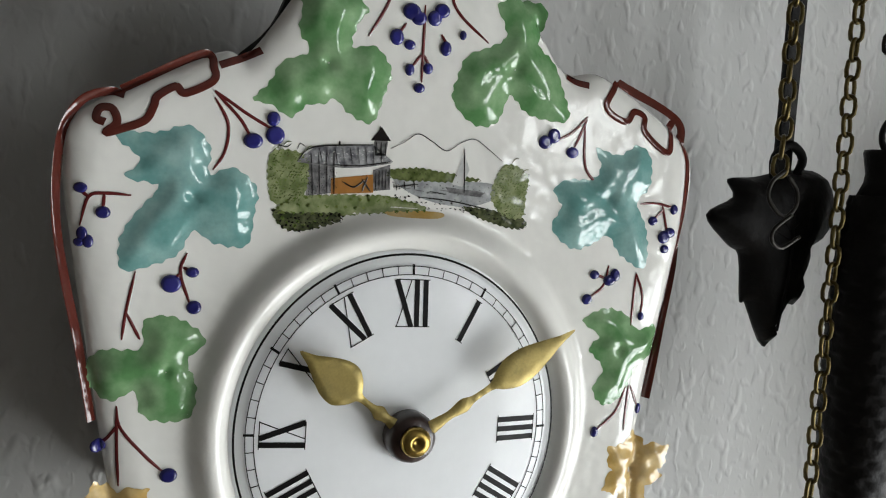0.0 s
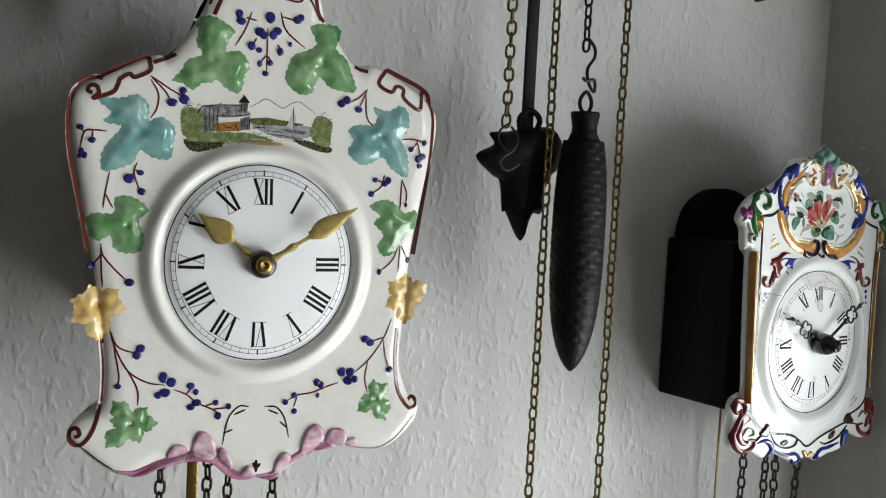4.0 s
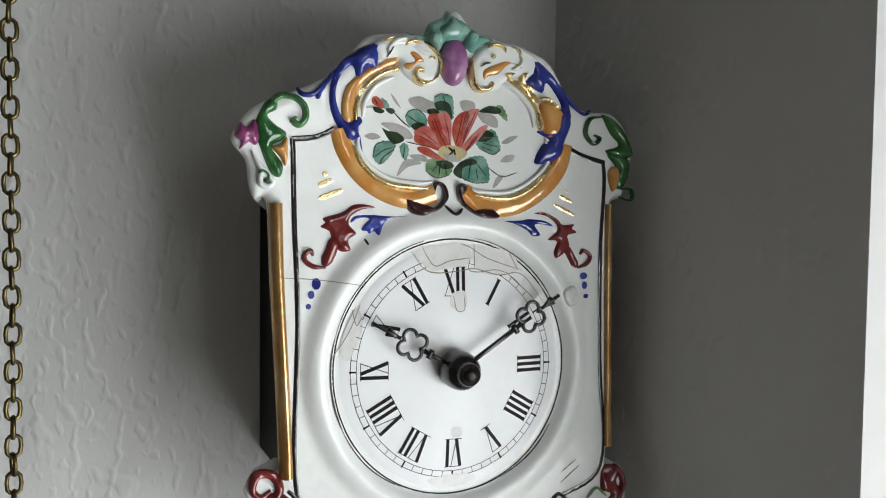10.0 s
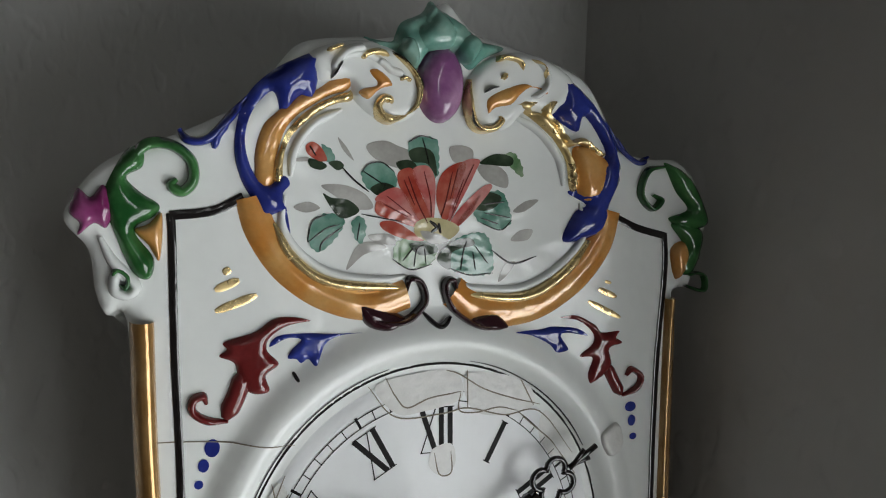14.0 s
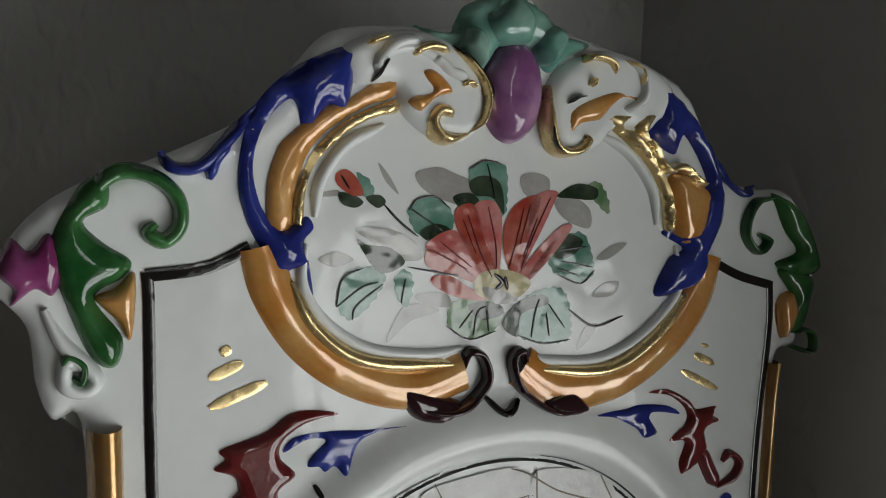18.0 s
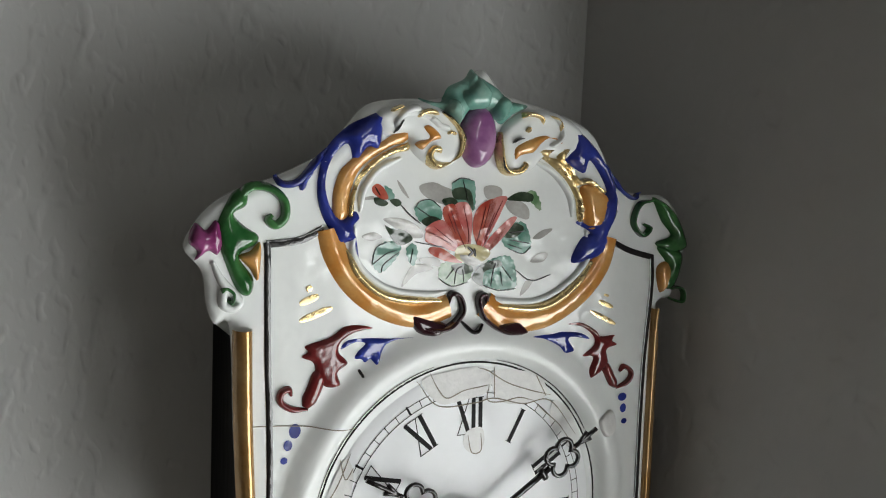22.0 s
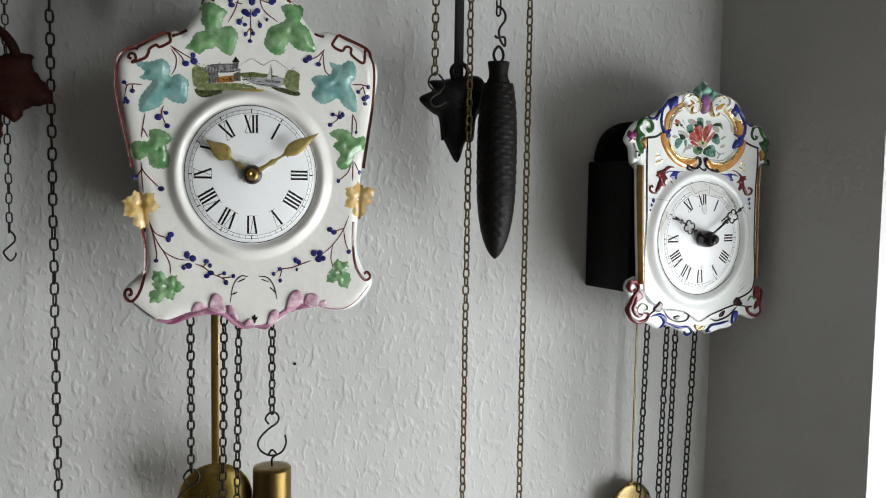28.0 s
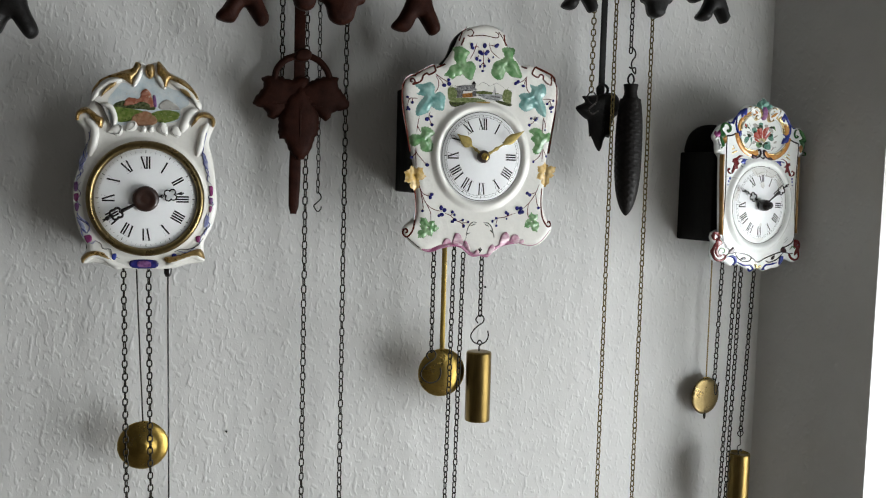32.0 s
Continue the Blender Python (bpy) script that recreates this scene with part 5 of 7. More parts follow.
ink(c3, "green_scroll", DEEPGREEN, [(73.4, 118.6), (66.2, 116.9), (64, 110), (68.5, 105.4), (71.5, 108.1), (68.4, 109.9)], 1.9, 2.5)
ink(c3, "white_scroll", COOLWHITE, [(-91.4, 97.1), (-88.5, 91.2), (-83.3, 85.2), (-84.9, 82.7), (-88, 83.8), (-87.8, 87.6), (-85.7, 86.4)], 3.0, 2.5)
ink(c3, "green_scroll", DEEPGREEN, [(-88.8, 86.8), (-87.6, 89.1), (-85.1, 87.3), (-85.5, 84.5), (-87.2, 85.3)], 1.6, 3.2)
ink(c3, "green_scroll", DEEPGREEN, [(83.4, 84.3), (89.3, 84.4), (89.6, 79.3), (83.5, 81)], 1.3, 2.2)
ink(c3, "plum_scroll", PLUM, [(-24.7, 77.3), (-19.4, 73.4), (-11.5, 73.6), (-6.1, 78.5), (-7.4, 84.1), (-10.7, 85.1), (-11.5, 81.6)], 2.0, 3.2)
ink(c3, "plum_scroll", PLUM, [(19.6, 70.8), (10, 71.3), (2.2, 76.7), (-0.1, 83.1), (2.2, 84.7), (3.8, 81.5)], 1.8, 3.2)
ink(c3, "black_point", INK, [(-6.5, 75.7), (-2, 71.7), (2, 74.1)], 1.6, 1.5)
ink(c3, "panel_line", INK, [(-56.7, 107.5), (-64.3, 103.8), (-75, 102.5)], 2.4, 0.6, None, False)
ink(c3, "panel_line", INK, [(55.6, 102.8), (63.6, 99.5), (74.2, 96.9)], 2.2, 0.6, None, False)
ink(c3, "gold_tick", GOLD, [(-61.8, 87.8), (-59.8, 88.6)], 2.0, 0.3)
ink(c3, "gold_tick", GOLD, [(-63.8, 83.2), (-57.6, 85.8)], 2.3, 0.3)
ink(c3, "gold_tick", GOLD, [(-63.7, 77.6), (-53, 81.7)], 2.3, 0.3)
ink(c3, "gold_tick", GOLD, [(51, 80.7), (57.5, 78)], 1.8, 0.3)
ink(c3, "gold_tick", GOLD, [(47.5, 77), (59.2, 71.5)], 1.8, 0.3)
ink(c3, "gold_tick", GOLD, [(53.1, 83), (55.4, 82.4)], 1.0, 0.5)
blob(c3, "shadow_leaf", GREYWASH, [(-23.7, 122), (-18.9, 123.3), (-14.8, 122), (-10.6, 120.1), (-11.3, 115.5), (-18.5, 117), (-22.6, 119.3)], 0.06)
blob(c3, "shadow_leaf", GREYWASH, [(-36.2, 110.8), (-29.7, 111), (-23.9, 108.6), (-21.7, 104.8), (-27.5, 104.7), (-32.4, 108)], 0.06)
blob(c3, "shadow_leaf", GREYWASH, [(-28.9, 87.9), (-25.9, 94.6), (-21.1, 95.6), (-17.5, 93.9), (-23.8, 92.1)], 0.06)
blob(c3, "shadow_leaf", GREYWASH, [(0.4, 121.9), (4.1, 122.8), (7.6, 121.4), (6.8, 117.6), (1.8, 118.1)], 0.06)
blob(c3, "shadow_leaf", GREYWASH, [(-31.9, 123.8), (-29.4, 121.2), (-27.3, 117.6), (-30.3, 120.3)], 0.06)
blob(c3, "shadow_leaf", GREYWASH, [(-43.6, 105), (-39.6, 106.4), (-36.4, 104.7), (-40.4, 103.5)], 0.06)
blob(c3, "shadow_leaf", GREYWASH, [(20.9, 104.3), (24.8, 107.2), (29.1, 107.6), (24.5, 104.2)], 0.06)
blob(c3, "shadow_leaf", GREYWASH, [(20.5, 95.7), (23.2, 98.6), (27.5, 98.9), (26, 95.9)], 0.06)
blob(c3, "shadow_leaf", GREYWASH, [(-45.4, 117.1), (-40.2, 118.3), (-40.1, 117.1)], 0.06)
blob(c3, "shadow_leaf", GREYWASH, [(-22.7, 97.5), (-16.2, 97.6), (-15, 94.7), (-21.1, 95.6)], 0.06)
blob(c3, "shadow_leaf", GREYWASH, [(9.1, 117.1), (14.8, 117.5), (18.6, 114.9), (18.4, 111), (11.8, 113.1)], 0.06)
blob(c3, "shadow_leaf", GREYWASH, [(16.9, 83.7), (18.8, 88.7), (22.3, 89.4), (19.7, 85.5)], 0.06)
blob(c3, "painted_leaf", TEALLEAF, toothed([(-25.2, 114), (-23.4, 116.7), (-19.5, 117.3), (-15.8, 114.7), (-15.1, 111), (-19.9, 108.9), (-23.5, 110.4)], 2.2, 0.3), 0.16)
blob(c3, "painted_leaf", TEALLEAF, toothed([(-11.8, 122.9), (-8.4, 124.9), (-4.1, 124.3), (-2.9, 121.9), (-2.8, 114.4), (-5.9, 113.5), (-10.4, 117.4)], 2.2, 0.3), 0.16)
blob(c3, "painted_leaf", TEALLEAF, toothed([(-39.6, 96), (-38.5, 101.2), (-34.5, 103.2), (-29.7, 102.1), (-30.9, 98.1), (-36.3, 92.9)], 2.2, 0.3), 0.16)
blob(c3, "painted_leaf", TEALLEAF, toothed([(-27.7, 100.6), (-25.4, 102.7), (-23.5, 100.4), (-24.5, 95.4), (-26.5, 96.4)], 2.2, 0.3), 0.16)
blob(c3, "painted_leaf", TEALLEAF, toothed([(8.5, 105.4), (12.1, 109.2), (17.4, 109.5), (20.5, 101.8), (16.6, 99), (10, 101.4)], 2.2, 0.3), 0.16)
blob(c3, "painted_leaf", LIMELEAF, toothed([(-15.2, 90.9), (-14.5, 95.6), (-8.8, 96.2), (-2.8, 94.3), (-4.1, 89.5), (-10.4, 87.9)], 2.2, 0.3), 0.16)
blob(c3, "painted_leaf", TEALLEAF, toothed([(1.5, 88.1), (2.1, 94.9), (6.9, 97.6), (12, 97.8), (14.6, 93.1), (14.8, 86.5), (7.9, 86.1)], 2.2, 0.3), 0.16)
blob(c3, "painted_leaf", LIMELEAF, toothed([(16.9, 119.9), (20.4, 121.3), (23.1, 117.8), (23.5, 114.3), (20.3, 116.4)], 2.2, 0.3), 0.16)
blob(c3, "painted_leaf", TEALLEAF, toothed([(-36.3, 121.6), (-33.5, 120.3), (-32.4, 117.3), (-34.3, 116.9), (-35.3, 119)], 2.2, 0.3), 0.16)
blob(c3, "leaf_shade", DARKLEAF, [(-35.7, 108.6), (-33.3, 107.6), (-28.6, 107), (-25.5, 104.1), (-29.2, 102), (-32.1, 103.1)], 0.3)
blob(c3, "leaf_shade", DARKLEAF, [(-22.5, 110.3), (-19.1, 111.9), (-15.5, 110.6), (-17.9, 108.3), (-20.9, 108.5)], 0.3)
blob(c3, "leaf_shade", DARKLEAF, [(-11.7, 120.6), (-8.1, 121.9), (-4.3, 120.1), (-3.3, 113.9), (-6.2, 117.3), (-10.4, 117.8)], 0.3)
blob(c3, "leaf_shade", DARKLEAF, [(-15.3, 117.4), (-11.5, 118.3), (-9.3, 116.4), (-13.3, 115.1)], 0.3)
blob(c3, "leaf_shade", DARKLEAF, [(7.3, 105.9), (11.5, 109.7), (16.9, 108.5), (15.4, 105.6), (11.4, 104.3)], 0.3)
blob(c3, "leaf_shade", DARKLEAF, [(-10.8, 94.9), (-4.5, 95.4), (-2.2, 92.8), (-7.5, 91.7)], 0.3)
blob(c3, "leaf_shade", DARKLEAF, [(-2.5, 90.4), (1, 95), (7, 96.6), (8.9, 94.5), (2.3, 92.5), (1.6, 87.6)], 0.3)
blob(c3, "leaf_shade", DARKLEAF, [(9.6, 118), (14.5, 120.7), (19.9, 119.9), (19.6, 117.4), (13.7, 117.5)], 0.3)
blob(c3, "leaf_shade", DARKLEAF, [(-34.3, 116.9), (-31.5, 117.5), (-30, 116.1), (-31.8, 114.9)], 0.3)
blob(c3, "leaf_shade", DARKLEAF, [(-39.7, 117.8), (-36.6, 117.3), (-34.7, 116), (-36.4, 114.9), (-39.2, 115.7)], 0.3)
blob(c3, "petal", PETALRED, [(-14.6, 111.9), (-14.3, 115.1), (-10.3, 115.7), (-7.7, 108.9), (-4.5, 102.1), (-7, 100.3), (-11.7, 106.7)], 0.34)
blob(c3, "petal", PETALPINK, [(-10.5, 115.3), (-6.2, 116.8), (-3.8, 113.5), (-3.5, 106.8), (-4.1, 101.3), (-7.1, 107.9)], 0.34)
blob(c3, "petal", PETALRED, [(-3, 111.6), (-0.7, 115.8), (4, 118.1), (5.6, 116.6), (2.3, 108.5), (-0.1, 101.1), (-2.9, 105.9)], 0.34)
blob(c3, "petal", PETALPINK, [(3.8, 117.6), (9.6, 119), (8.4, 115.1), (4.6, 107.5), (0.5, 100.7), (2.2, 109.5)], 0.34)
blob(c3, "petal", PETALPINK, [(10.8, 111.2), (14, 111.3), (9.3, 105.1), (3.9, 99.9), (0.4, 98.8), (3.5, 104.4)], 0.34)
blob(c3, "petal", PETALRED, [(9.7, 108.5), (8.2, 104.9), (3.4, 99.4), (4.5, 102.6)], 0.34)
blob(c3, "petal", PETALPINK, [(-21.2, 107.1), (-17, 110.3), (-13.2, 109.7), (-9.2, 103.3), (-8, 99.6), (-15.7, 104.7)], 0.34)
blob(c3, "petal", PETALRED, [(-21.1, 105.3), (-19.8, 106.8), (-13.5, 103.7), (-8.2, 99.5), (-15.4, 101.4), (-20.4, 103.1)], 0.34)
blob(c3, "petal", PETALRED, [(-19.4, 101), (-15.4, 101.2), (-11.1, 98.9), (-6.5, 95.8), (-13, 96.5), (-18.5, 98.9)], 0.34)
blob(c3, "petal", PETALRED, [(-40.5, 121.2), (-38.6, 122.3), (-36.3, 120.8), (-34.7, 117.6), (-37, 117.3), (-40, 119.1)], 0.34)
blob(c3, "flower_heart", CREAMPAINT, [(-9, 100.9), (-5.1, 102.3), (0.4, 101.6), (4.2, 99.2), (0.9, 96), (-4.5, 95.4), (-9.2, 97.6)], 0.42)
blob(c3, "heart_shade", GREYWASH, [(-7.7, 98.5), (-2.6, 97.8), (1.1, 95.6), (-4.5, 95)], 0.5)
ink(c3, "drawn_line", INK, [(-30.5, 115.7), (-27, 112.3), (-22.9, 109.3)], 0.5, 0.6)
ink(c3, "drawn_line", INK, [(-25, 103.2), (-19.5, 102.2), (-13.4, 101.2)], 0.35, 0.6)
ink(c3, "drawn_line", INK, [(14.2, 93.1), (21.2, 89), (29, 91)], 0.5, 0.6)
ink(c3, "drawn_line", INK, [(-39.6, 95.6), (-34.7, 99.2), (-31, 100.3)], 0.35, 0.6)
ink(c3, "drawn_line", INK, [(-24.7, 114.9), (-20.1, 112.1), (-17, 110.2)], 0.35, 0.6)
ink(c3, "drawn_line", INK, [(-7.8, 124.3), (-6.4, 120.1), (-5.7, 117.3)], 0.35, 0.6)
ink(c3, "drawn_line", BURGUNDY, [(-11.7, 113.7), (-8.5, 106.1), (-5.5, 100.7)], 0.4, 0.6)
ink(c3, "drawn_line", BURGUNDY, [(-12.9, 112.8), (-9.5, 105.7)], 0.3, 0.6)
ink(c3, "drawn_line", BURGUNDY, [(-7.1, 115.4), (-5, 107.9), (-4.5, 102.6)], 0.35, 0.6)
ink(c3, "drawn_line", BURGUNDY, [(1.5, 115.3), (-0.1, 107.7), (-1.6, 102.4)], 0.4, 0.6)
ink(c3, "drawn_line", BURGUNDY, [(3.1, 116.2), (1, 107.6)], 0.3, 0.6)
ink(c3, "drawn_line", BURGUNDY, [(8, 117.6), (4.2, 109.4), (1.5, 102.3)], 0.35, 0.6)
ink(c3, "drawn_line", BURGUNDY, [(5, 113.3), (1.8, 104.7)], 0.3, 0.6)
ink(c3, "drawn_line", INK, [(-5, 101.4), (-2.9, 99.6), (-4.5, 98.1)], 1.0, 0.6)
ink(c3, "drawn_line", INK, [(-2.3, 100.8), (-1.6, 97.9)], 0.8, 0.6)
ink(c3, "drawn_line", INK, [(-9.3, 88.5), (-8.6, 93.3), (-6.6, 94.6)], 0.4, 0.6)
ink(c3, "drawn_line", INK, [(-12.6, 90.2), (-9.7, 93.8)], 0.35, 0.6)
ink(c3, "drawn_line", INK, [(-5.7, 89.2), (-6.3, 93.6)], 0.35, 0.6)
ink(c3, "drawn_line", INK, [(4.9, 87.3), (5.6, 92.7), (6.5, 95.6)], 0.4, 0.6)
ink(c3, "drawn_line", INK, [(9.5, 87.4), (8.5, 92.5)], 0.35, 0.6)
ink(c3, "drawn_line", INK, [(13.4, 89.1), (8.9, 94.5)], 0.35, 0.6)
ink(c3, "drawn_line", INK, [(10.5, 102.3), (16.5, 100.5)], 0.4, 0.6)
ink(c3, "drawn_line", INK, [(11.5, 103.8), (19.8, 102.4)], 0.4, 0.6)
ink(c3, "drawn_line", INK, [(11.3, 106.2), (18.2, 107)], 0.4, 0.6)
ink(c3, "drawn_line", BURGUNDY, [(-18.8, 106.1), (-11.4, 102.5)], 0.3, 0.6)
ink(c3, "drawn_line", BURGUNDY, [(-17.9, 108.3), (-10.4, 102.9)], 0.3, 0.6)
ink(c3, "drawn_line", INK, [(-36.3, 92.9), (-35.5, 95.7), (-30.1, 99.8)], 0.4, 0.6)
ink(c3, "drawn_line", INK, [(-39.7, 95.6), (-38.5, 101.1), (-34.5, 103.1)], 0.35, 0.6)
ink(c3, "drawn_line", INK, [(-26, 95.9), (-25.3, 100.9)], 0.35, 0.6)
ink(c3, "drawn_line", INK, [(-11.8, 123.1), (-8.4, 124.9), (-3.8, 124.2)], 0.4, 0.6)
ink(c3, "drawn_line", INK, [(-25, 114.5), (-23.2, 116.8), (-19.3, 117.3), (-15.8, 114.9)], 0.35, 0.6)
ink(c3, "drawn_line", INK, [(1.5, 87.9), (7.9, 85.8), (15, 86.3)], 0.4, 0.6)
ink(c3, "drawn_line", INK, [(-39.5, 121.2), (-37.7, 118.6)], 0.4, 0.6)
ink(c3, "drawn_line", INK, [(-15.7, 90.7), (-10.3, 87.7), (-4, 89.1)], 0.35, 0.6)
ink(c3, "drawn_line", INK, [(20.5, 101.6), (16.9, 98.8), (10.3, 101.1)], 0.35, 0.6)
blob(c3, "orange_lustre", LUSTRE, [(-28.2, 140.1), (-30.4, 140.3), (-34.3, 138.4), (-38.1, 135.8), (-41.9, 134.4), (-45.6, 131.9), (-49.2, 128.8), (-51.5, 126.4), (-53, 122.8), (-53.8, 119.2), (-53.9, 115.5), (-53.5, 111.2), (-51.3, 109.3), (-48.9, 111.1), (-48.6, 116.4), (-47.7, 120.3), (-46, 125.2), (-43, 128.9), (-38.6, 132.1), (-34.1, 134.7), (-30.1, 136), (-28.2, 138)], 1.3)
blob(c3, "gold_edge", GOLD, [(-24.6, 141.6), (-27.6, 140.5), (-28.1, 136.7), (-32.7, 134.7), (-37.9, 132.1), (-42.3, 128.6), (-45.6, 124.6), (-47.3, 120.3), (-48.6, 116.4), (-48.7, 111.7), (-46.7, 111.6), (-46.5, 116.3), (-45.8, 120.3), (-44, 124), (-40.9, 127.1), (-37.2, 130.2), (-32.6, 132.5), (-28.3, 133.6), (-27.4, 136.1), (-24.7, 137.8), (-23.3, 139.9)], 2.2)
blob(c3, "orange_lustre", LUSTRE, [(-24.9, 141.9), (-22.2, 142.7), (-18.5, 140.3), (-17.4, 137.7), (-21.1, 136.3), (-24.4, 133.5), (-27.3, 135.4), (-26.1, 137.3), (-22.7, 138.2), (-24.1, 140)], 4.0)
ink(c3, "gold_scroll", GOLD, [(-27, 144.2), (-25.2, 145.8), (-21.7, 146.7), (-18.2, 145.5)], 2.6, 4.6)
ink(c3, "gold_scroll", GOLD, [(-18.2, 146.8), (-14.4, 144.3), (-11.3, 141.2), (-9.8, 137.3), (-10.9, 132.8), (-14.1, 130)], 1.5, 4.8)
ink(c3, "gold_scroll", GOLD, [(-13.4, 130.3), (-17.7, 129.1), (-20.5, 130.1), (-21.7, 132.4), (-20.4, 134.5), (-18.3, 134.1), (-17.8, 132.4)], 3.2, 4.8)
ink(c3, "gold_scroll", GOLD, [(-16.1, 139.4), (-14.1, 140.3), (-12.4, 139.1)], 1.6, 4.6)
ink(c3, "gold_scroll", GOLD, [(-36, 145.8), (-33.4, 147.1), (-30.8, 148.1)], 1.6, 4.4)
ink(c3, "white_scroll", COOLWHITE, [(-33.7, 139.5), (-33.5, 142.7), (-30.7, 145.9), (-27.3, 147.3), (-24.2, 146.9)], 3.4, 4.6)
ink(c3, "dark_line", INK, [(-34.3, 139), (-32.8, 141.9), (-31.6, 143.8)], 0.7, 5.0)
ink(c3, "dark_line", INK, [(-17.8, 147.2), (-13.6, 144), (-9.9, 139.6), (-9.4, 136)], 0.7, 5.0)
ink(c3, "white_scroll", COOLWHITE, [(-23.7, 144.5), (-20.9, 144), (-18.6, 142.2), (-16.4, 141.6), (-13.4, 140.5)], 3.0, 4.6)
blob(c3, "orange_lustre", LUSTRE, [(9.1, 134.4), (10.5, 137.3), (16.1, 140.1), (22, 141.6), (29.5, 139.9), (29.2, 137), (24.5, 139), (21.5, 137.5), (18, 133.9), (13.2, 132.8), (10.4, 130.4)], 3.9)
blob(c3, "gold_edge", GOLD, [(18.2, 134.7), (21.6, 136.7), (28, 136.4), (25, 133.6), (29.5, 132.8), (33.5, 128.5), (36.8, 124), (40.3, 118), (41.3, 111.1), (39.2, 111.1), (37.7, 118.8), (33.7, 124.8), (28.6, 129.1), (22.9, 132.7)], 3.3)
blob(c3, "gold_edge", GOLD, [(30.7, 137.2), (33.5, 136.6), (31.3, 132.8), (34.2, 130.7), (38.3, 125.7), (43, 126.4), (46.4, 124.2), (50.6, 121.6), (47.6, 120.6), (42.3, 124.2), (37.6, 123.4), (34.1, 127.6), (29.2, 131.9), (27.2, 134.1)], 3.8)
blob(c3, "orange_lustre", LUSTRE, [(39.6, 122.5), (43.3, 123.9), (47.6, 122.3), (51.9, 119.2), (51.5, 113.1), (49.2, 107.7), (43.3, 107.9), (40.9, 114.6)], 3.2)
ink(c3, "gold_scroll", GOLD, [(12.6, 146.2), (15.3, 147.8), (19.7, 147), (21.4, 143.9)], 2.0, 4.8)
ink(c3, "white_scroll", COOLWHITE, [(24, 147.7), (27.9, 145.6), (29, 140.8), (26.1, 137.8), (22.9, 137.3)], 2.6, 4.8)
ink(c3, "gold_scroll", GOLD, [(23.6, 147.9), (27.4, 146), (28.3, 142)], 1.2, 5.0)
ink(c3, "gold_scroll", GOLD, [(5.4, 141.1), (4.9, 135.8), (6.4, 129.6), (9.1, 127.5), (13, 128.1), (14.8, 130.4), (12.9, 131.6)], 2.6, 4.8)
ink(c3, "dark_line", INK, [(8.8, 137.3), (11.2, 138.9), (14, 139.5)], 0.7, 5.0)
ink(c3, "dark_line", INK, [(4.6, 135.1), (6.1, 129), (9.4, 127)], 0.7, 5.0)
ink(c3, "gold_scroll", GOLD, [(13.9, 141.4), (15.4, 143), (15, 141.1)], 1.4, 4.8)
ink(c3, "gilt_column", LUSTREDARK, [(-81.7, 75.6), (-80.8, 43.2), (-78.5, -1.4), (-76.7, -41.7)], 6.0, 3.5, None, False)
ink(c3, "gilt_column", LUSTREDARK, [(77.7, 77), (78.4, 34.8), (80.1, -40.6)], 4.0, 3.0, None, False)
ink(c3, "panel_line", INK, [(-74.8, 103.1), (-74.4, 96.3), (-73.7, 66.2), (-72.1, 25.0), (-72.1, -49.7), (-54.3, -67.9)], 2.1, 0.6, None, False)
ink(c3, "panel_line", INK, [(73.9, 97.8), (74.8, 85.2), (73.5, 51.6), (74.4, 1.6), (76.2, -49.8), (51.1, -66.0)], 2.0, 0.6, None, False)
ink(c3, "crack", CRACK, [(-82.9, 44.2), (-67.9, 43.4), (-52.5, 41.7), (-42.4, 40)], 0.35, 0.5)
blob(c3, "red_acanthus", BURGUNDY, [(-38.5, 74.3), (-43.6, 75.5), (-48.6, 75.1), (-53.4, 71.9), (-61.4, 69.5), (-60.7, 67.5), (-62.6, 65.7), (-58.8, 63.8), (-57.6, 59.7), (-54.2, 55.3), (-49.5, 55.6), (-50.4, 59.9), (-47, 62.9), (-50.1, 66.6), (-49.6, 69.9), (-45.9, 72.6), (-42.3, 73.7)], 1.6)
blob(c3, "red_acanthus", BURGUNDY, [(38.1, 72.3), (43.7, 72.7), (50.3, 69.6), (53, 67.1), (59.1, 67.3), (58, 65.4), (60.4, 63.5), (55.7, 61.9), (56.8, 57.5), (54.5, 54), (49.6, 51.3), (48.6, 54.4), (50, 59.3), (45.3, 60), (49.8, 63.6), (49.6, 67.2), (44.6, 71)], 1.6)
blob(c3, "blue_leaf", BLUE, [(-24, 70.5), (-29.3, 70), (-33.3, 68.6), (-35.2, 66.1), (-37.1, 62.1), (-39.1, 63.8), (-41, 62.8), (-42.3, 63.9), (-44.6, 64.3), (-43.6, 66.5), (-41, 69.2), (-44.9, 69.7), (-49.5, 67.6), (-47.4, 70.4), (-39.8, 70.9), (-32, 70.4)], 1.0)
blob(c3, "blue_leaf", BLUE, [(22.6, 68.6), (31.1, 68.9), (35.8, 69.6), (43.9, 68.7), (47.9, 66.3), (41.5, 67.4), (38.5, 66.7), (41.3, 62.3), (37, 61.8), (34.5, 64.3), (28.1, 67.4)], 1.0)
ink(c3, "red_acanthus", BURGUNDY, [(-56.1, 61.5), (-58.1, 55), (-61, 49)], 5.4, 1.8)
ink(c3, "red_acanthus", BURGUNDY, [(-60.3, 48.2), (-65.6, 48.8), (-69.2, 51.3), (-69.2, 54.3), (-66.8, 55.4), (-65.8, 53.3)], 2.4, 1.8)
ink(c3, "red_acanthus", BURGUNDY, [(54.6, 57.6), (58, 51.6), (60.9, 47.1)], 4.0, 1.8)
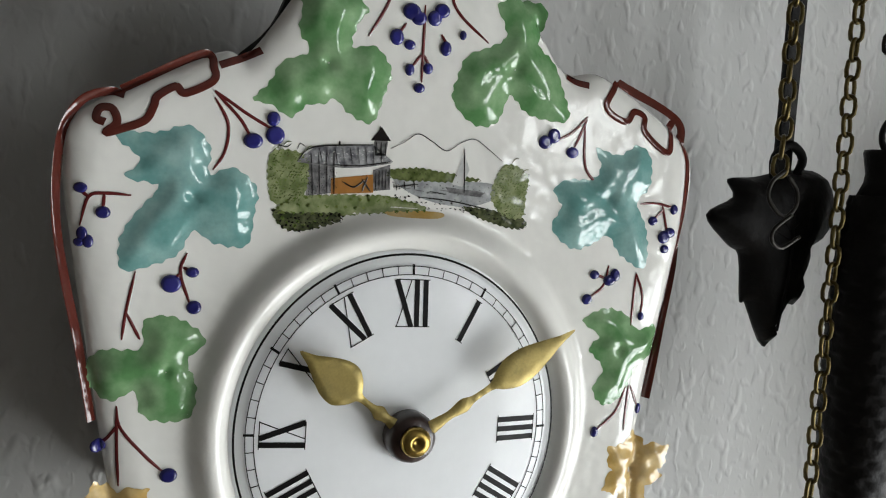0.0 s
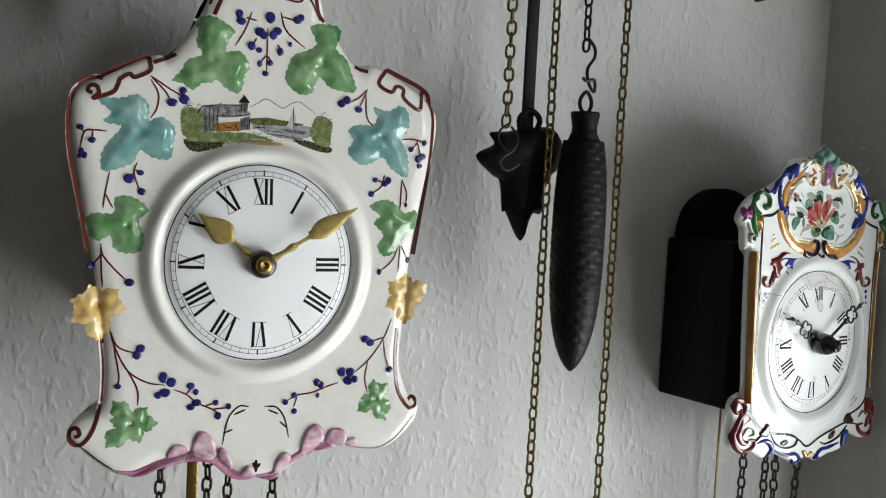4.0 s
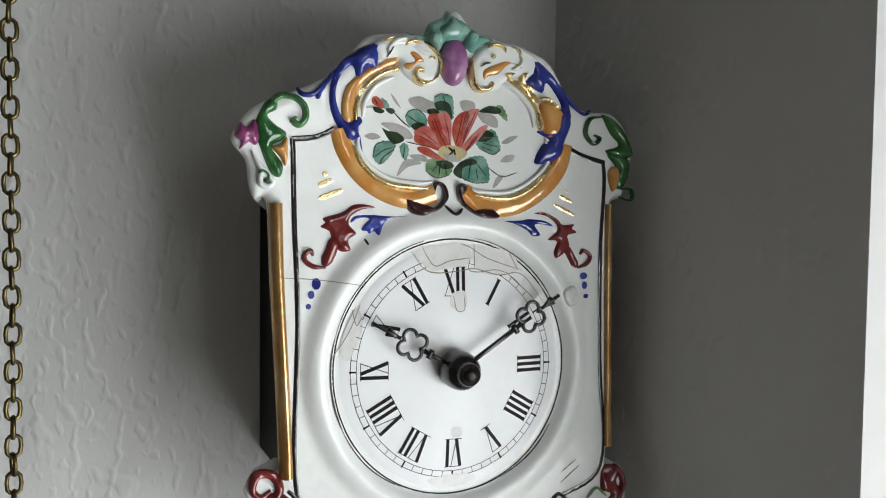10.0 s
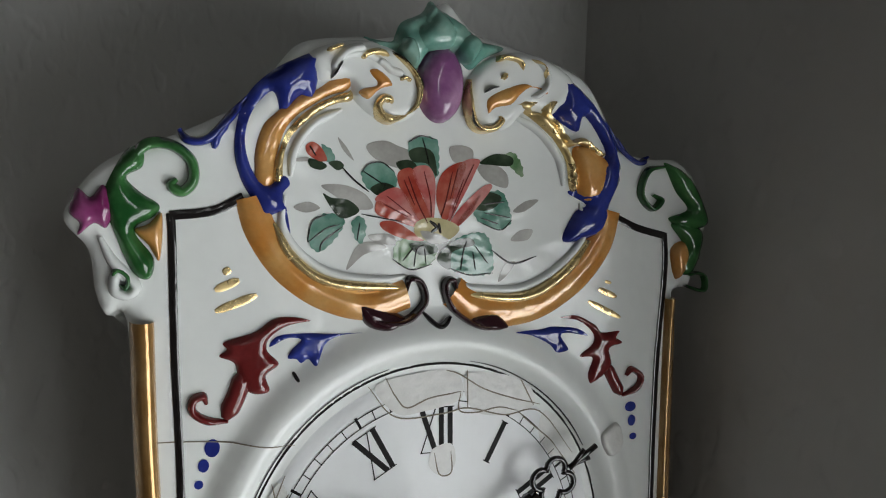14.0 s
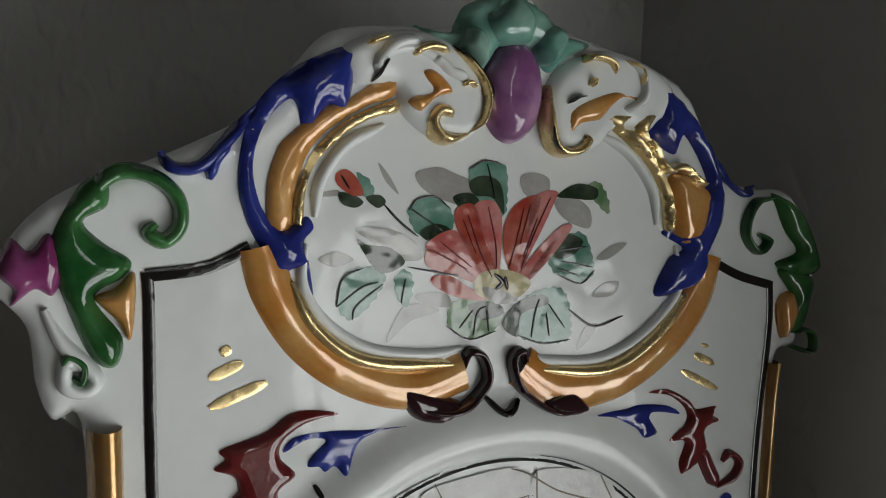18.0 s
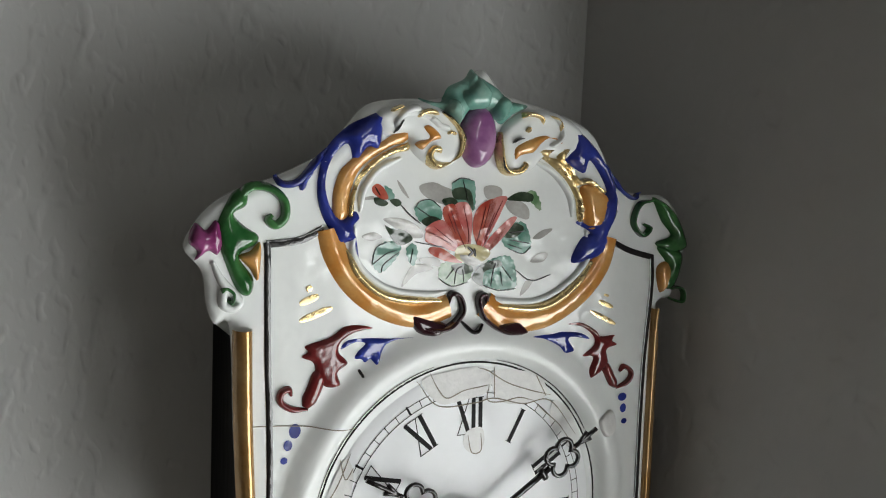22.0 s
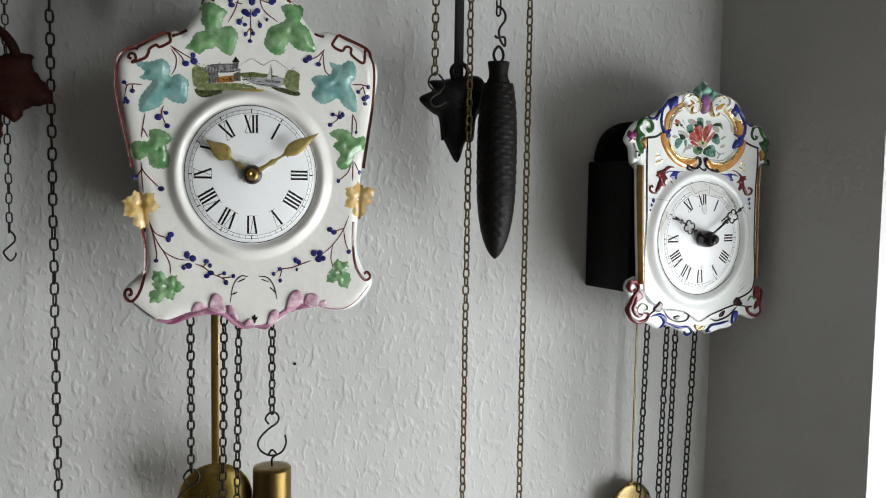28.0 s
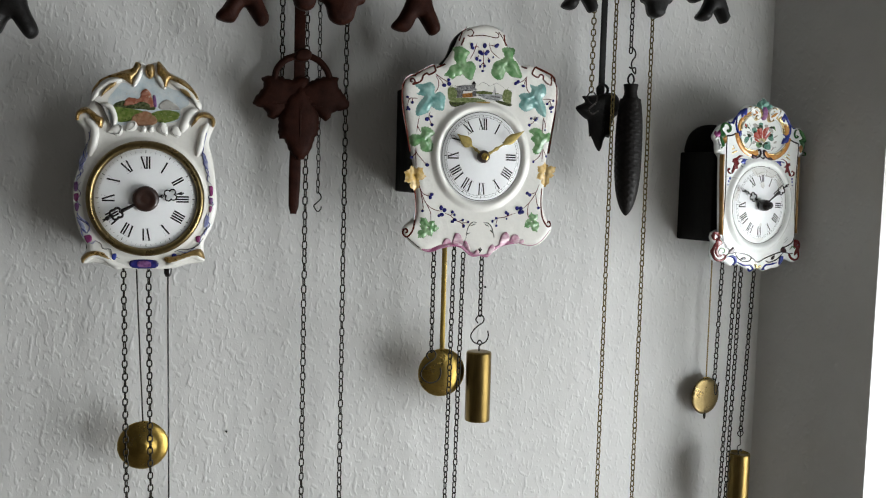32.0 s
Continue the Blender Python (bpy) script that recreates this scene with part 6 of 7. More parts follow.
ink(c3, "red_acanthus", BURGUNDY, [(61, 46.5), (66.3, 48.8), (67.7, 52.5), (64.2, 54.9), (62.3, 52.9)], 2.0, 1.8)
ink(c3, "grey_line", INK, [(-43.3, 60.6), (-41.9, 58.1)], 1.0, 0.3)
ink(c3, "crack", CRACK, [(-17, 57.4), (-14.1, 51.9), (-10.6, 48.4), (-4.2, 50.6), (2.3, 51.5), (5.9, 52)], 0.4, 0.2, DIAL_FACE)
ink(c3, "crack", CRACK, [(1.4, 58.4), (5.8, 56.8), (13.3, 52.2), (22.6, 48.8), (32.1, 46.1)], 0.4, 0.2, DIAL_FACE)
ink(c3, "crack", CRACK, [(5.9, 52), (5.3, 46.6), (10.6, 45.5), (18.1, 46.4), (24.3, 44.9)], 0.4, 0.2, DIAL_FACE)
ink(c3, "crack", CRACK, [(24.3, 44.9), (29.1, 40.6), (35.7, 35.1), (38.3, 32)], 0.4, 0.2, DIAL_FACE)
ink(c3, "crack", CRACK, [(38.3, 32), (42.6, 26.5), (45.2, 23.3)], 0.4, 0.2, DIAL_FACE)
ink(c3, "crack", CRACK, [(-48.6, 29.9), (-46.7, 23.1), (-44.1, 26.8)], 0.4, 0.2, DIAL_FACE)
ink(c3, "crack", CRACK, [(-2.4, 34.8), (-0.8, 28.5), (2.9, 28.8), (2.7, 35.1)], 0.4, 0.2, DIAL_FACE)
berries(c3, [(-64.3, 41.3, 2.2), (-66.5, 36.7, 1.6), (-67.7, 31.7, 1.2), (64.6, 42.8, 1.8), (65.3, 38.3, 1.6), (66.1, 33.1, 1.2)], BLUE, "blue_dot", 0.4)
ink(c3, "foot_scroll", BURGUNDY, [(-83.3, -46.7), (-87.7, -49.5), (-91.3, -45.6), (-89.1, -39.3), (-82.6, -40.1), (-79.7, -47.1), (-84.8, -54.1), (-89.2, -62.2), (-91.4, -69.2), (-87.1, -78), (-78, -83.1), (-68.7, -81), (-66.1, -75), (-72.4, -73.3)], 4.2, 2.4)
ink(c3, "green_curl", GREEN, [(-79.8, -68.9), (-76.1, -63.5), (-69.4, -64.5), (-67.9, -69.3), (-73.2, -70.3)], 1.4, 1.5)
ink(c3, "panel_line", INK, [(-76.1, -47.6), (-66.8, -57.8), (-56.6, -68.9)], 1.8, 0.6, None, False)
ink(c3, "panel_line", INK, [(-54.4, -69.6), (-22.3, -74.5), (-10, -80.8), (1.2, -87.1), (17.1, -80.5), (40.8, -73.2), (53.1, -70.3)], 1.9, 0.6, None, False)
ink(c3, "black_scroll", INK, [(-46.7, -71.5), (-40, -79.8), (-28.1, -85.4), (-16.1, -84.4), (-13.3, -78.8), (-19.8, -76.3)], 1.8, 1.2)
ink(c3, "black_scroll", INK, [(16.4, -84.9), (25.8, -87.6), (41, -83.3), (53.2, -73.4)], 1.8, 1.2)
ink(c3, "blue_scroll", BLUE, [(-41.9, -85.4), (-26.1, -91.7), (-14, -92.2), (-8.1, -98.1), (-13.8, -101.2), (-18, -96.4)], 3.0, 2.0)
ink(c3, "blue_scroll", BLUE, [(42.1, -88.9), (28.1, -91.4), (17.4, -92.7), (12.8, -98.9), (17.9, -99)], 2.8, 2.0)
ink(c3, "foot_scroll", BURGUNDY, [(78.7, -57.3), (84.5, -52.5), (89, -60.2), (86.1, -69.7), (88.9, -80.1), (82, -85.1), (72.6, -81.7), (67.8, -75.5), (75.1, -74.2)], 3.8, 2.2)
ink(c3, "green_curl", GREEN, [(68.4, -67.7), (73.7, -62.1), (79.5, -66.8)], 1.3, 1.5)
ink(c3, "black_scroll", INK, [(-65.7, -76.5), (-59.3, -72.1), (-51.7, -70.7)], 1.8, 1.2)
ink(c3, "black_scroll", INK, [(56.3, -72.3), (65.4, -73.6), (70.2, -78.2)], 1.6, 1.2)
ink(c3, "grey_line", INK, [(54.8, -51.9), (62.3, -46.2)], 0.4, 0.4)
ink(c3, "grey_line", INK, [(54.1, -57.6), (64.6, -49.2)], 0.4, 0.4)
blob(c3, "foot_leaf", BURGUNDY, [(-85.7, -48.7), (-78.6, -47.8), (-72.6, -54.6), (-77.4, -57.9), (-81.4, -61.3), (-78.6, -69.8), (-72.6, -72), (-76.2, -75.5), (-83.3, -73.1), (-87.6, -65.8), (-84, -57)], 1.8, surface=c3.H)
blob(c3, "dark_leaf", PLUM, [(-60.4, -68.7), (-55.5, -64.8), (-51.7, -61.4), (-48.2, -65.8), (-51.3, -73), (-58.2, -71.6)], 1.6)
blob(c3, "blue_acanthus", BLUE, [(-64.2, -78.2), (-51.7, -74.4), (-43.1, -79.3), (-43.1, -88.9), (-51.6, -91.1), (-47, -84.6), (-53.6, -78)], 2.2)
blob(c3, "blue_acanthus", BLUE, [(47.1, -79.9), (54.7, -78.3), (53.3, -91), (45.7, -91.8)], 2.2)
blob(c3, "gold_drop", GOLD, [(-5.8, -91.3), (-1.6, -90.4), (0.9, -94.6), (5.9, -91.7), (8.9, -94.4), (1, -98.5)], 2.0)
blob(c3, "foot_leaf", BURGUNDY, [(77, -54), (81, -50.5), (86.5, -53.5), (85, -60), (88, -66), (84.5, -74), (78.5, -78), (79.5, -70), (82, -66), (76.5, -63)], 1.8)
blob(c3, "dark_leaf", PLUM, [(47.7, -68.4), (52.9, -62.1), (58.4, -66), (61.2, -70.6), (54.1, -72.8)], 1.4)
blob(c3, "dark_leaf", PLUM, [(30, -79.3), (36.5, -76.4), (34.4, -82.7), (28.8, -83.8)], 1.2)
blob(c3, "dark_leaf", INK, [(-34.1, -80), (-27, -78.2), (-24.2, -80.9), (-30.1, -83.2)], 1.2)
for pts, h in (([(-20, 55), (-8, 58), (4, 58), (6, 50), (-6, 47), (-14, 47)], 0.35), ([(8, 57), (26, 54), (30, 46), (18, 44), (9, 47)], 0.4), ([(34, 44), (42, 38), (46, 28), (40, 26), (32, 36)], 0.3), ([(-54, 14), (-47, 30), (-44, 22), (-50, 8)], 0.3), ([(-13, -48), (0, -46.5), (10, -48), (4, -52), (-8, -52)], 0.35), ([(-3, 36), (3, 37), (4, 31), (0, 28), (-4, 31)], 0.5), ([(-2, -25), (2, -25), (2, -29), (-2, -29)], 0.4)):
    blob(c3, "glued_chip", GLUE, pts, h * 0.35, surface=DIAL_FACE)
blob(c3, "glued_chip", GLUE, [(52, 36), (60, 38), (62, 31), (55, 29)], 1.2)
for pts in ([(-22, 55), (-14, 46), (0, 46), (8, 47), (20, 44), (32, 44), (44, 30)], [(8, 58), (8, 47)], [(-58, 8), (-50, 20), (-45, 32)], [(30, 46), (24, 57)]):
    ink(c3, "crack", CRACK, pts, 0.4, 0.3, surface=DIAL_FACE)
# black arcs painted for the shade in the gap round the dial
for lo, hi, w in ((205, 245, 0.5), (245, 285, 1.0), (285, 345, 0.7), (10, 60, 0.4), (120, 175, 0.4)):
    arc = [radians(lo + (hi - lo) * k / 8) for k in range(9)]
    ink(c3, "dial_gap", INK, [(c3.cx + 58.0 * 0.975 * math.sin(a), c3.cz + 58.0 * 1.02 * math.cos(a)) for a in arc], w, 0.6)
loop_hand(c3, "hour_hand", 299, 46, 8, 25, 6.2, 1.3)
loop_hand(c3, "minute_hand", 56, 58, 10, 41, 6.2, 1.35)
spindle(c3, "collar", [(8.6, 4), (8.8, 9), (8.2, 14), (6.6, 17), (5.2, 17.5), (5.2, 21), (4.4, 22.5)], INK, "black turned collar")
spindle(c3, "nut", [(3.0, 22), (3.0, 23.5), (1.2, 24)], CHAINDARK, "tarnished brass nut")
for ob in c3_thing.children:
    if ob.name.split(".")[0] in ("dial", "minute_track", "numeral", "hour_hand", "minute_hand", "collar", "nut"):
        ob.location.x += c3.cx * MM
        ob.location.z += c3.cz * MM
# the movement case stands square to the wall, behind the turned shield
case3 = thing("movement_case", pose(0.459, 0, 1.491), "black stained wooden movement case with an arched bell housing", "clock case")
bm = bmesh.new()
box(bm, -0.0925, 0.060, -0.068, -0.0005, -0.054, 0.080, 0.002)
for v in bm.verts:
    if v.co.x < 0 and v.co.y < -0.03:
        v.co.x += 0.016
part("case_body", bm, BLACK, case3, "", False)
bm = bmesh.new()
arch = [(-0.085 + 0.080 * (0.5 - 0.5 * math.cos(math.pi * i / 14)), 0.080 + 0.044 * math.sin(math.pi * i / 14) ** 0.8) for i in range(15)]
plate(bm, arch + [(-0.03, 0.074), (-0.07, 0.074)], -0.013, -0.0008, 0.0, 3, 0.002)
part("bell_housing", bm, BLACK, case3)

# ---- the clock with the castle painting ----
OUT_C1 = [(-8.3, 165.7), (0.9, 161.6), (12.9, 166.2), (24.9, 155.2), (43.8, 146.5), (60.2, 129.1), (64.4, 112.4), (74.0, 107.7), (82.4, 96.1), (78.2, 84.6), (74.1, 70.2), (79.1, 47.4), (82.6, 18.8), (84.0, -10.0), (78.5, -33.2), (68.7, -53.5), (69.3, -72.3), (67.4, -78.1), (49.3, -80.9), (27.3, -86.5), (-13.2, -87.0), (-37.1, -84.5), (-58.1, -78.7), (-73.6, -80.0), (-73.6, -71.6), (-68.3, -59.1), (-75.9, -42.4), (-82.1, -17.5), (-83.2, 12.8), (-76.6, 37.7), (-70.0, 57.1), (-70.3, 79.0), (-79.9, 92.3), (-77.3, 101.9), (-64.5, 110.7), (-60.5, 125.9), (-46.2, 143.0), (-25.4, 151.0), (-13.6, 153.0)]
c1_thing = thing("shield_clock", pose(-0.418, -0.090, 1.487), "white porcelain shield clock with gilt scrolls and a castle painting", "clock", "porcelain shield clocks")
c1 = Shield(c1_thing, OUT_C1, 60.0, 74.0, 2.5, 1.0, 1.02, 9.0, 6.0)
c1.base, c1.dome = 4.0, 5.0
c1.build(WHITE, 9.0)
dial_plate(c1, 35.5, 50.0, 54.0, 1.9, 3.0, False, False, 0.12)
bm = bmesh.new()
prof = [(59.5, 3.0), (60.5, 8.0), (63.0, 10.5), (66.5, 10.0), (68.5, 6.5), (69.0, 1.0)]
rows = []
for i in range(72):
    a = 2 * math.pi * i / 72
    rows.append([bm.verts.new((r * math.cos(a) * MM, -h * MM, r * math.sin(a) * 1.02 * MM)) for r, h in prof])
for i in range(72):
    for k in range(5):
        bm.faces.new((rows[i][k], rows[(i + 1) % 72][k], rows[(i + 1) % 72][k + 1], rows[i][k + 1]))
bmesh.ops.recalc_face_normals(bm, faces=bm.faces)
for f in bm.faces:
    if f.normal.y > 0.05:
        f.normal_flip()
part("bezel", bm, BRASSDULL, c1_thing, "round brass bezel")
blob(c1, "painted_sky", SKYPAINT, [(-37.8, 125.7), (-26.2, 138.4), (-12.5, 134.7), (-2.9, 151.9), (10.9, 144.9), (28.1, 134.6), (45.5, 128.7), (49.9, 116.5), (40.1, 109.3), (37.9, 95.7), (10.8, 91.2), (-35.9, 89.3), (-43.1, 114.4)], 0.4)
blob(c1, "painted_hill", GRASSPAINT, [(-37.5, 109.2), (-14.8, 108), (-2, 104.1), (-10.6, 95.9), (-28.5, 91.2), (-36.3, 96)], 0.7)
blob(c1, "painted_hill", GRASSPAINT, [(3.3, 101.4), (19.4, 107.9), (37.9, 105.8), (36.1, 97.4), (19.4, 92.2), (8.7, 94.9)], 0.7)
blob(c1, "painted_path", EARTH, [(-15.9, 99), (0.1, 105.7), (14, 96.5), (7.6, 89.5), (-13.8, 88.6)], 0.9)
blob(c1, "painted_wood", DARKGREEN, [(-35.8, 113), (-25.3, 117.5), (-14.7, 114), (-6.2, 117.1), (8.7, 113.5), (9.8, 107.5), (-6.3, 107.7), (-34.8, 108.6)], 0.8)
blob(c1, "painted_castle", CASTLE, [(-26.3, 111.2), (-20.6, 121), (-8.3, 120.5), (-5.8, 128.2), (-0.2, 132.5), (4.9, 128.3), (6.6, 122.3), (10.4, 111.3), (2.3, 109.9), (-6.2, 115.7), (-14.7, 111.8)], 1.0)
blob(c1, "painted_tower", PURPLE, [(7.9, 124), (10.9, 124.6), (12.3, 112.1), (8.5, 111.5)], 1.1)
blob(c1, "painted_wood", DARKGREEN, [(-9.4, 114.2), (-3, 117.6), (4.8, 114), (4.4, 108.6), (-8.4, 108.9)], 1.1)
blob(c1, "painted_town", GREYWASH, [(15.1, 114.5), (22.7, 120.7), (29.2, 118.9), (37.9, 112.6), (37.2, 108.7), (16.9, 108.3)], 0.9)
dabs(c1, "brushwork", DARKGREEN, [(-35.8, 109.3), (-14.8, 108.0), (-4.1, 104.7), (-10.6, 97.0), (-28.5, 92.5)], 30, 1.2, 1.3, 0, 1)
dabs(c1, "brushwork", MEADOW, [(4.4, 101.0), (19.4, 107.0), (37.2, 105.1), (19.4, 93.1)], 40, 1.4, 1.3, 0, 2)
dabs(c1, "brushwork", EARTH, [(-10.6, 94.8), (6.5, 100.0), (19.4, 96.0), (6.5, 91.0)], 20, 1.4, 1.3, 0, 3)
dabs(c1, "brushwork", CREAMPAINT, [(-22.1, 113.2), (-6.2, 120.6), (0.2, 129.8), (6.6, 119.0)], 14, 0.8, 1.3, 0, 4)
dabs(c1, "brushwork", INK, [(-25.3, 110.8), (-6.2, 112.8), (9.8, 110.2), (28.1, 109.9)], 20, 0.7, 1.3, 0, 5)
dabs(c1, "brushwork", SAIL, [(-29.4, 123.9), (-10.4, 132.6), (10.9, 134.8), (36.8, 124.9)], 22, 1.6, 1.3, 0, 6)
ink(c1, "white_scroll", WHITE, [(-4.4, 157.3), (-8.7, 146), (-14.2, 134.4)], 6, 5)
ink(c1, "white_scroll", WHITE, [(-27.3, 141.7), (-39.8, 138.8), (-53.4, 129.3), (-62.3, 115.7)], 8, 5)
ink(c1, "white_scroll", WHITE, [(-50.4, 111.9), (-40.8, 109), (-35.9, 98.2), (-36.3, 86)], 7, 5)
ink(c1, "white_scroll", WHITE, [(28.1, 142.5), (39, 137.4), (51, 129.7), (59.8, 118.1), (63.6, 109.9)], 8, 5)
ink(c1, "white_scroll", WHITE, [(12, 149.4), (16.9, 141.9), (22.1, 133.2)], 7, 5)
ink(c1, "white_scroll", WHITE, [(60.9, 110.2), (51, 104.8), (45.5, 93.7), (41.1, 82.2)], 11, 5)
ink(c1, "pilaster", WHITE, [(-68.1, 93.5), (-58.8, 85.1), (-59, 67.5), (-64.3, 49.6)], 10, 4.5)
ink(c1, "pilaster", WHITE, [(72, 93.6), (65.8, 80.8), (63.6, 67), (59.9, 53.2)], 9, 4.5)
ink(c1, "dark_line", INK, [(-58.2, 114.8), (-50, 109.3), (-44.6, 97.8), (-39.1, 84.8)], 1.3, 6.2)
ink(c1, "dark_line", INK, [(47.7, 124.3), (54.3, 121.3), (59.8, 114.7)], 0.8, 6.2)
blob(c1, "gold_scroll", GOLDSOFT, [(-11.4, 164.2), (-5.7, 161), (-8.2, 151.6), (-14.2, 143.5), (-15.5, 136.6), (-26.2, 142.6), (-37.7, 144.2), (-48.1, 140.6), (-58.1, 129.1), (-62.3, 117.9), (-60.6, 129), (-52.3, 140.3), (-41.8, 146.6), (-25.1, 153.3), (-15.6, 156.7)], 6.4)
blob(c1, "gold_scroll", GOLDSOFT, [(-32.5, 139.6), (-41.5, 135.6), (-48.2, 127.4), (-51.4, 120.2), (-43.6, 127.2), (-35.2, 134.2)], 5.8)
blob(c1, "gold_scroll", GOLDSOFT, [(0.3, 161.4), (8.8, 161.9), (10.1, 149.3), (4.5, 144.3), (-0.4, 149.8)], 6.0)
blob(c1, "gold_scroll", GOLDSOFT, [(12.7, 164.3), (16.3, 165.5), (28.2, 152.8), (45.5, 144.7), (56.9, 132.7), (62.4, 121.6), (65.3, 111.3), (59.1, 120.4), (49.9, 131.9), (36.8, 140.2), (28.1, 144.7), (23.8, 135.1), (19.9, 132.6), (18.4, 144.2), (13.1, 152.8)], 6.4)
blob(c1, "gold_scroll", GOLDSOFT, [(38.6, 135.4), (47.7, 133.6), (53.9, 124.4), (47.7, 125), (41.2, 130.6)], 6.0)
blob(c1, "gold_scroll", GOLDSOFT, [(-79.8, 92.6), (-78.5, 101.9), (-69, 108), (-59.7, 103.1), (-53.6, 98.1), (-48, 94.4), (-50.1, 83.2), (-55.7, 87), (-61.9, 95.5), (-67, 100.2), (-74, 98.5), (-76.1, 91.9)], 6.5)
blob(c1, "gold_scroll", GOLDSOFT, [(80.5, 91), (81.4, 99.7), (74.7, 106.7), (65.3, 107.7), (57.6, 102.4), (52.6, 89), (57.8, 93.7), (63.1, 99.9), (69.8, 100.4), (75.3, 98.1), (77.4, 89.9)], 6.5)
blob(c1, "shell_curl", WHITE, [(-43.9, 79), (-35.9, 88.2), (-27.5, 86.3), (-26.5, 77.9), (-32.8, 74.6), (-38.1, 77)], 4.5)
blob(c1, "shell_curl", WHITE, [(-24.4, 81.6), (-20.1, 92.2), (-12.3, 93.2), (-9.5, 85.9), (-15.9, 80.5)], 4.5)
blob(c1, "shell_curl", WHITE, [(-6.4, 80.4), (-3.1, 88.4), (1.1, 85.2), (-1, 79.5)], 4.5)
blob(c1, "shell_curl", WHITE, [(2.8, 80.8), (4.3, 88), (9.1, 87.7), (8.6, 81)], 4.5)
blob(c1, "shell_curl", WHITE, [(12.9, 82.3), (16.8, 92.5), (22.7, 91.7), (25.9, 81.6), (22.6, 77)], 4.5)
blob(c1, "shell_curl", WHITE, [(28.1, 79.5), (30.7, 88.6), (36.8, 88.8), (41.1, 80.4), (36.8, 75.2)], 4.5)
ink(c1, "curl_line", INK, [(-38.1, 76.6), (-30.7, 77.8), (-27.9, 85.2), (-32.1, 88.8)], 0.8, 5.0)
ink(c1, "curl_line", INK, [(-23.8, 81.1), (-15.9, 84.1), (-12.3, 90.3), (-15.9, 93)], 0.8, 5.0)
ink(c1, "curl_line", INK, [(16.8, 91.4), (18.5, 81.4), (25.5, 78)], 0.8, 5.0)
ink(c1, "curl_line", INK, [(29.8, 87.4), (31.3, 79.1), (40.1, 76.3)], 0.8, 5.0)
ink(c1, "curl_line", INK, [(-5.3, 80.9), (-1, 82.4)], 0.8, 5.0)
ink(c1, "curl_line", INK, [(4.3, 87.6), (5.6, 81.3)], 0.8, 5.0)
ink(c1, "blue_line", PALEBLUE, [(-61.9, 85), (-64.1, 71.7), (-61.1, 63), (-67.3, 51.7)], 1.3, 1.4)
ink(c1, "blue_line", BLUE, [(-65.1, 78.3), (-62.1, 67.4), (-65.3, 54)], 0.8, 1.4)
ink(c1, "blue_line", BLUE, [(68.7, 83.2), (64.9, 71.7), (67.6, 62.6), (64.3, 53.3)], 0.9, 1.4)
ink(c1, "blue_line", PALEBLUE, [(72, 85.6), (68.7, 71.8), (65.4, 58)], 1.3, 1.4)
ink(c1, "blue_line", PALEBLUE, [(-65.1, 69.5), (-68.3, 56.1), (-67.4, 48.4), (-73.6, 40.5), (-71.2, 31.7), (-77.9, 25), (-80, 18.3)], 1.4, 1.2)
ink(c1, "blue_line", BLUE, [(-67.2, 65), (-71.5, 51.6), (-68.4, 45.1), (-75.7, 36), (-74.1, 27.2), (-78.9, 19.4)], 0.9, 1.2)
ink(c1, "blue_line", BLUE, [(-77.2, -16), (-78.3, -23.8), (-72.1, -28.2), (-64.9, -34.9), (-68.1, -42.7), (-74.2, -37.2), (-72.2, -46.1)], 1.0, 1.2)
ink(c1, "blue_line", PALEBLUE, [(-79.2, -18.3), (-74.1, -24.9), (-65.9, -31.5), (-63.9, -40.5)], 1.6, 1.2)
ink(c1, "blue_line", PALEBLUE, [(-75.3, -37.2), (-72.2, -46.1), (-62.9, -55), (-57.7, -51.7)], 1.4, 1.2)
ink(c1, "blue_line", INK, [(-58.7, -51.7), (-52.5, -55), (-49.4, -61.3), (-41, -62.3), (-38.9, -69.7), (-30.4, -73.2)], 1.0, 1.2)
ink(c1, "blue_line", BLUE, [(61.4, 73.8), (63.2, 62.5), (69.9, 53.5), (67.6, 44.3), (73.2, 35.2), (72.1, 24.8), (77.7, 18)], 1.0, 1.2)
ink(c1, "blue_line", PALEBLUE, [(64.3, 71.6), (66.5, 58), (72.1, 46.7), (69.9, 37.4), (75.5, 27.2)], 1.5, 1.2)
ink(c1, "blue_line", BLUE, [(74.9, -15.6), (72.2, -24.9), (75.6, -31.8), (68.9, -38.8), (70, -45.8)], 0.9, 1.2)
ink(c1, "blue_line", PALEBLUE, [(72.2, -16.7), (68.9, -28.4), (72.2, -36.5), (65.5, -45.8), (62.2, -57.4)], 1.5, 1.2)
ink(c1, "blue_line", INK, [(67.8, -48.1), (60, -57.4), (50, -62), (41.1, -62), (32.3, -65.4)], 0.9, 1.2)
ink(c1, "blue_line", PALEBLUE, [(57.7, -59.7), (47.7, -65.5), (36.7, -64.3)], 1.3, 1.2)
ink(c1, "blue_line", BLUE, [(-73.8, 18.4), (-78, 11.7), (-74.3, 5.1), (-78.1, -3.8), (-74, -10.4)], 0.8, 1.2)
ink(c1, "blue_line", BLUE, [(73.3, 16.8), (78.9, 10), (73.5, 2.9), (79.4, -5.1), (74, -13.3)], 0.8, 1.2)
blob(c1, "painted_flower", PURPLE, [(-82.6, 16.9), (-77.3, 18.4), (-77.6, 9.3), (-81.4, 7.6)], 1.4)
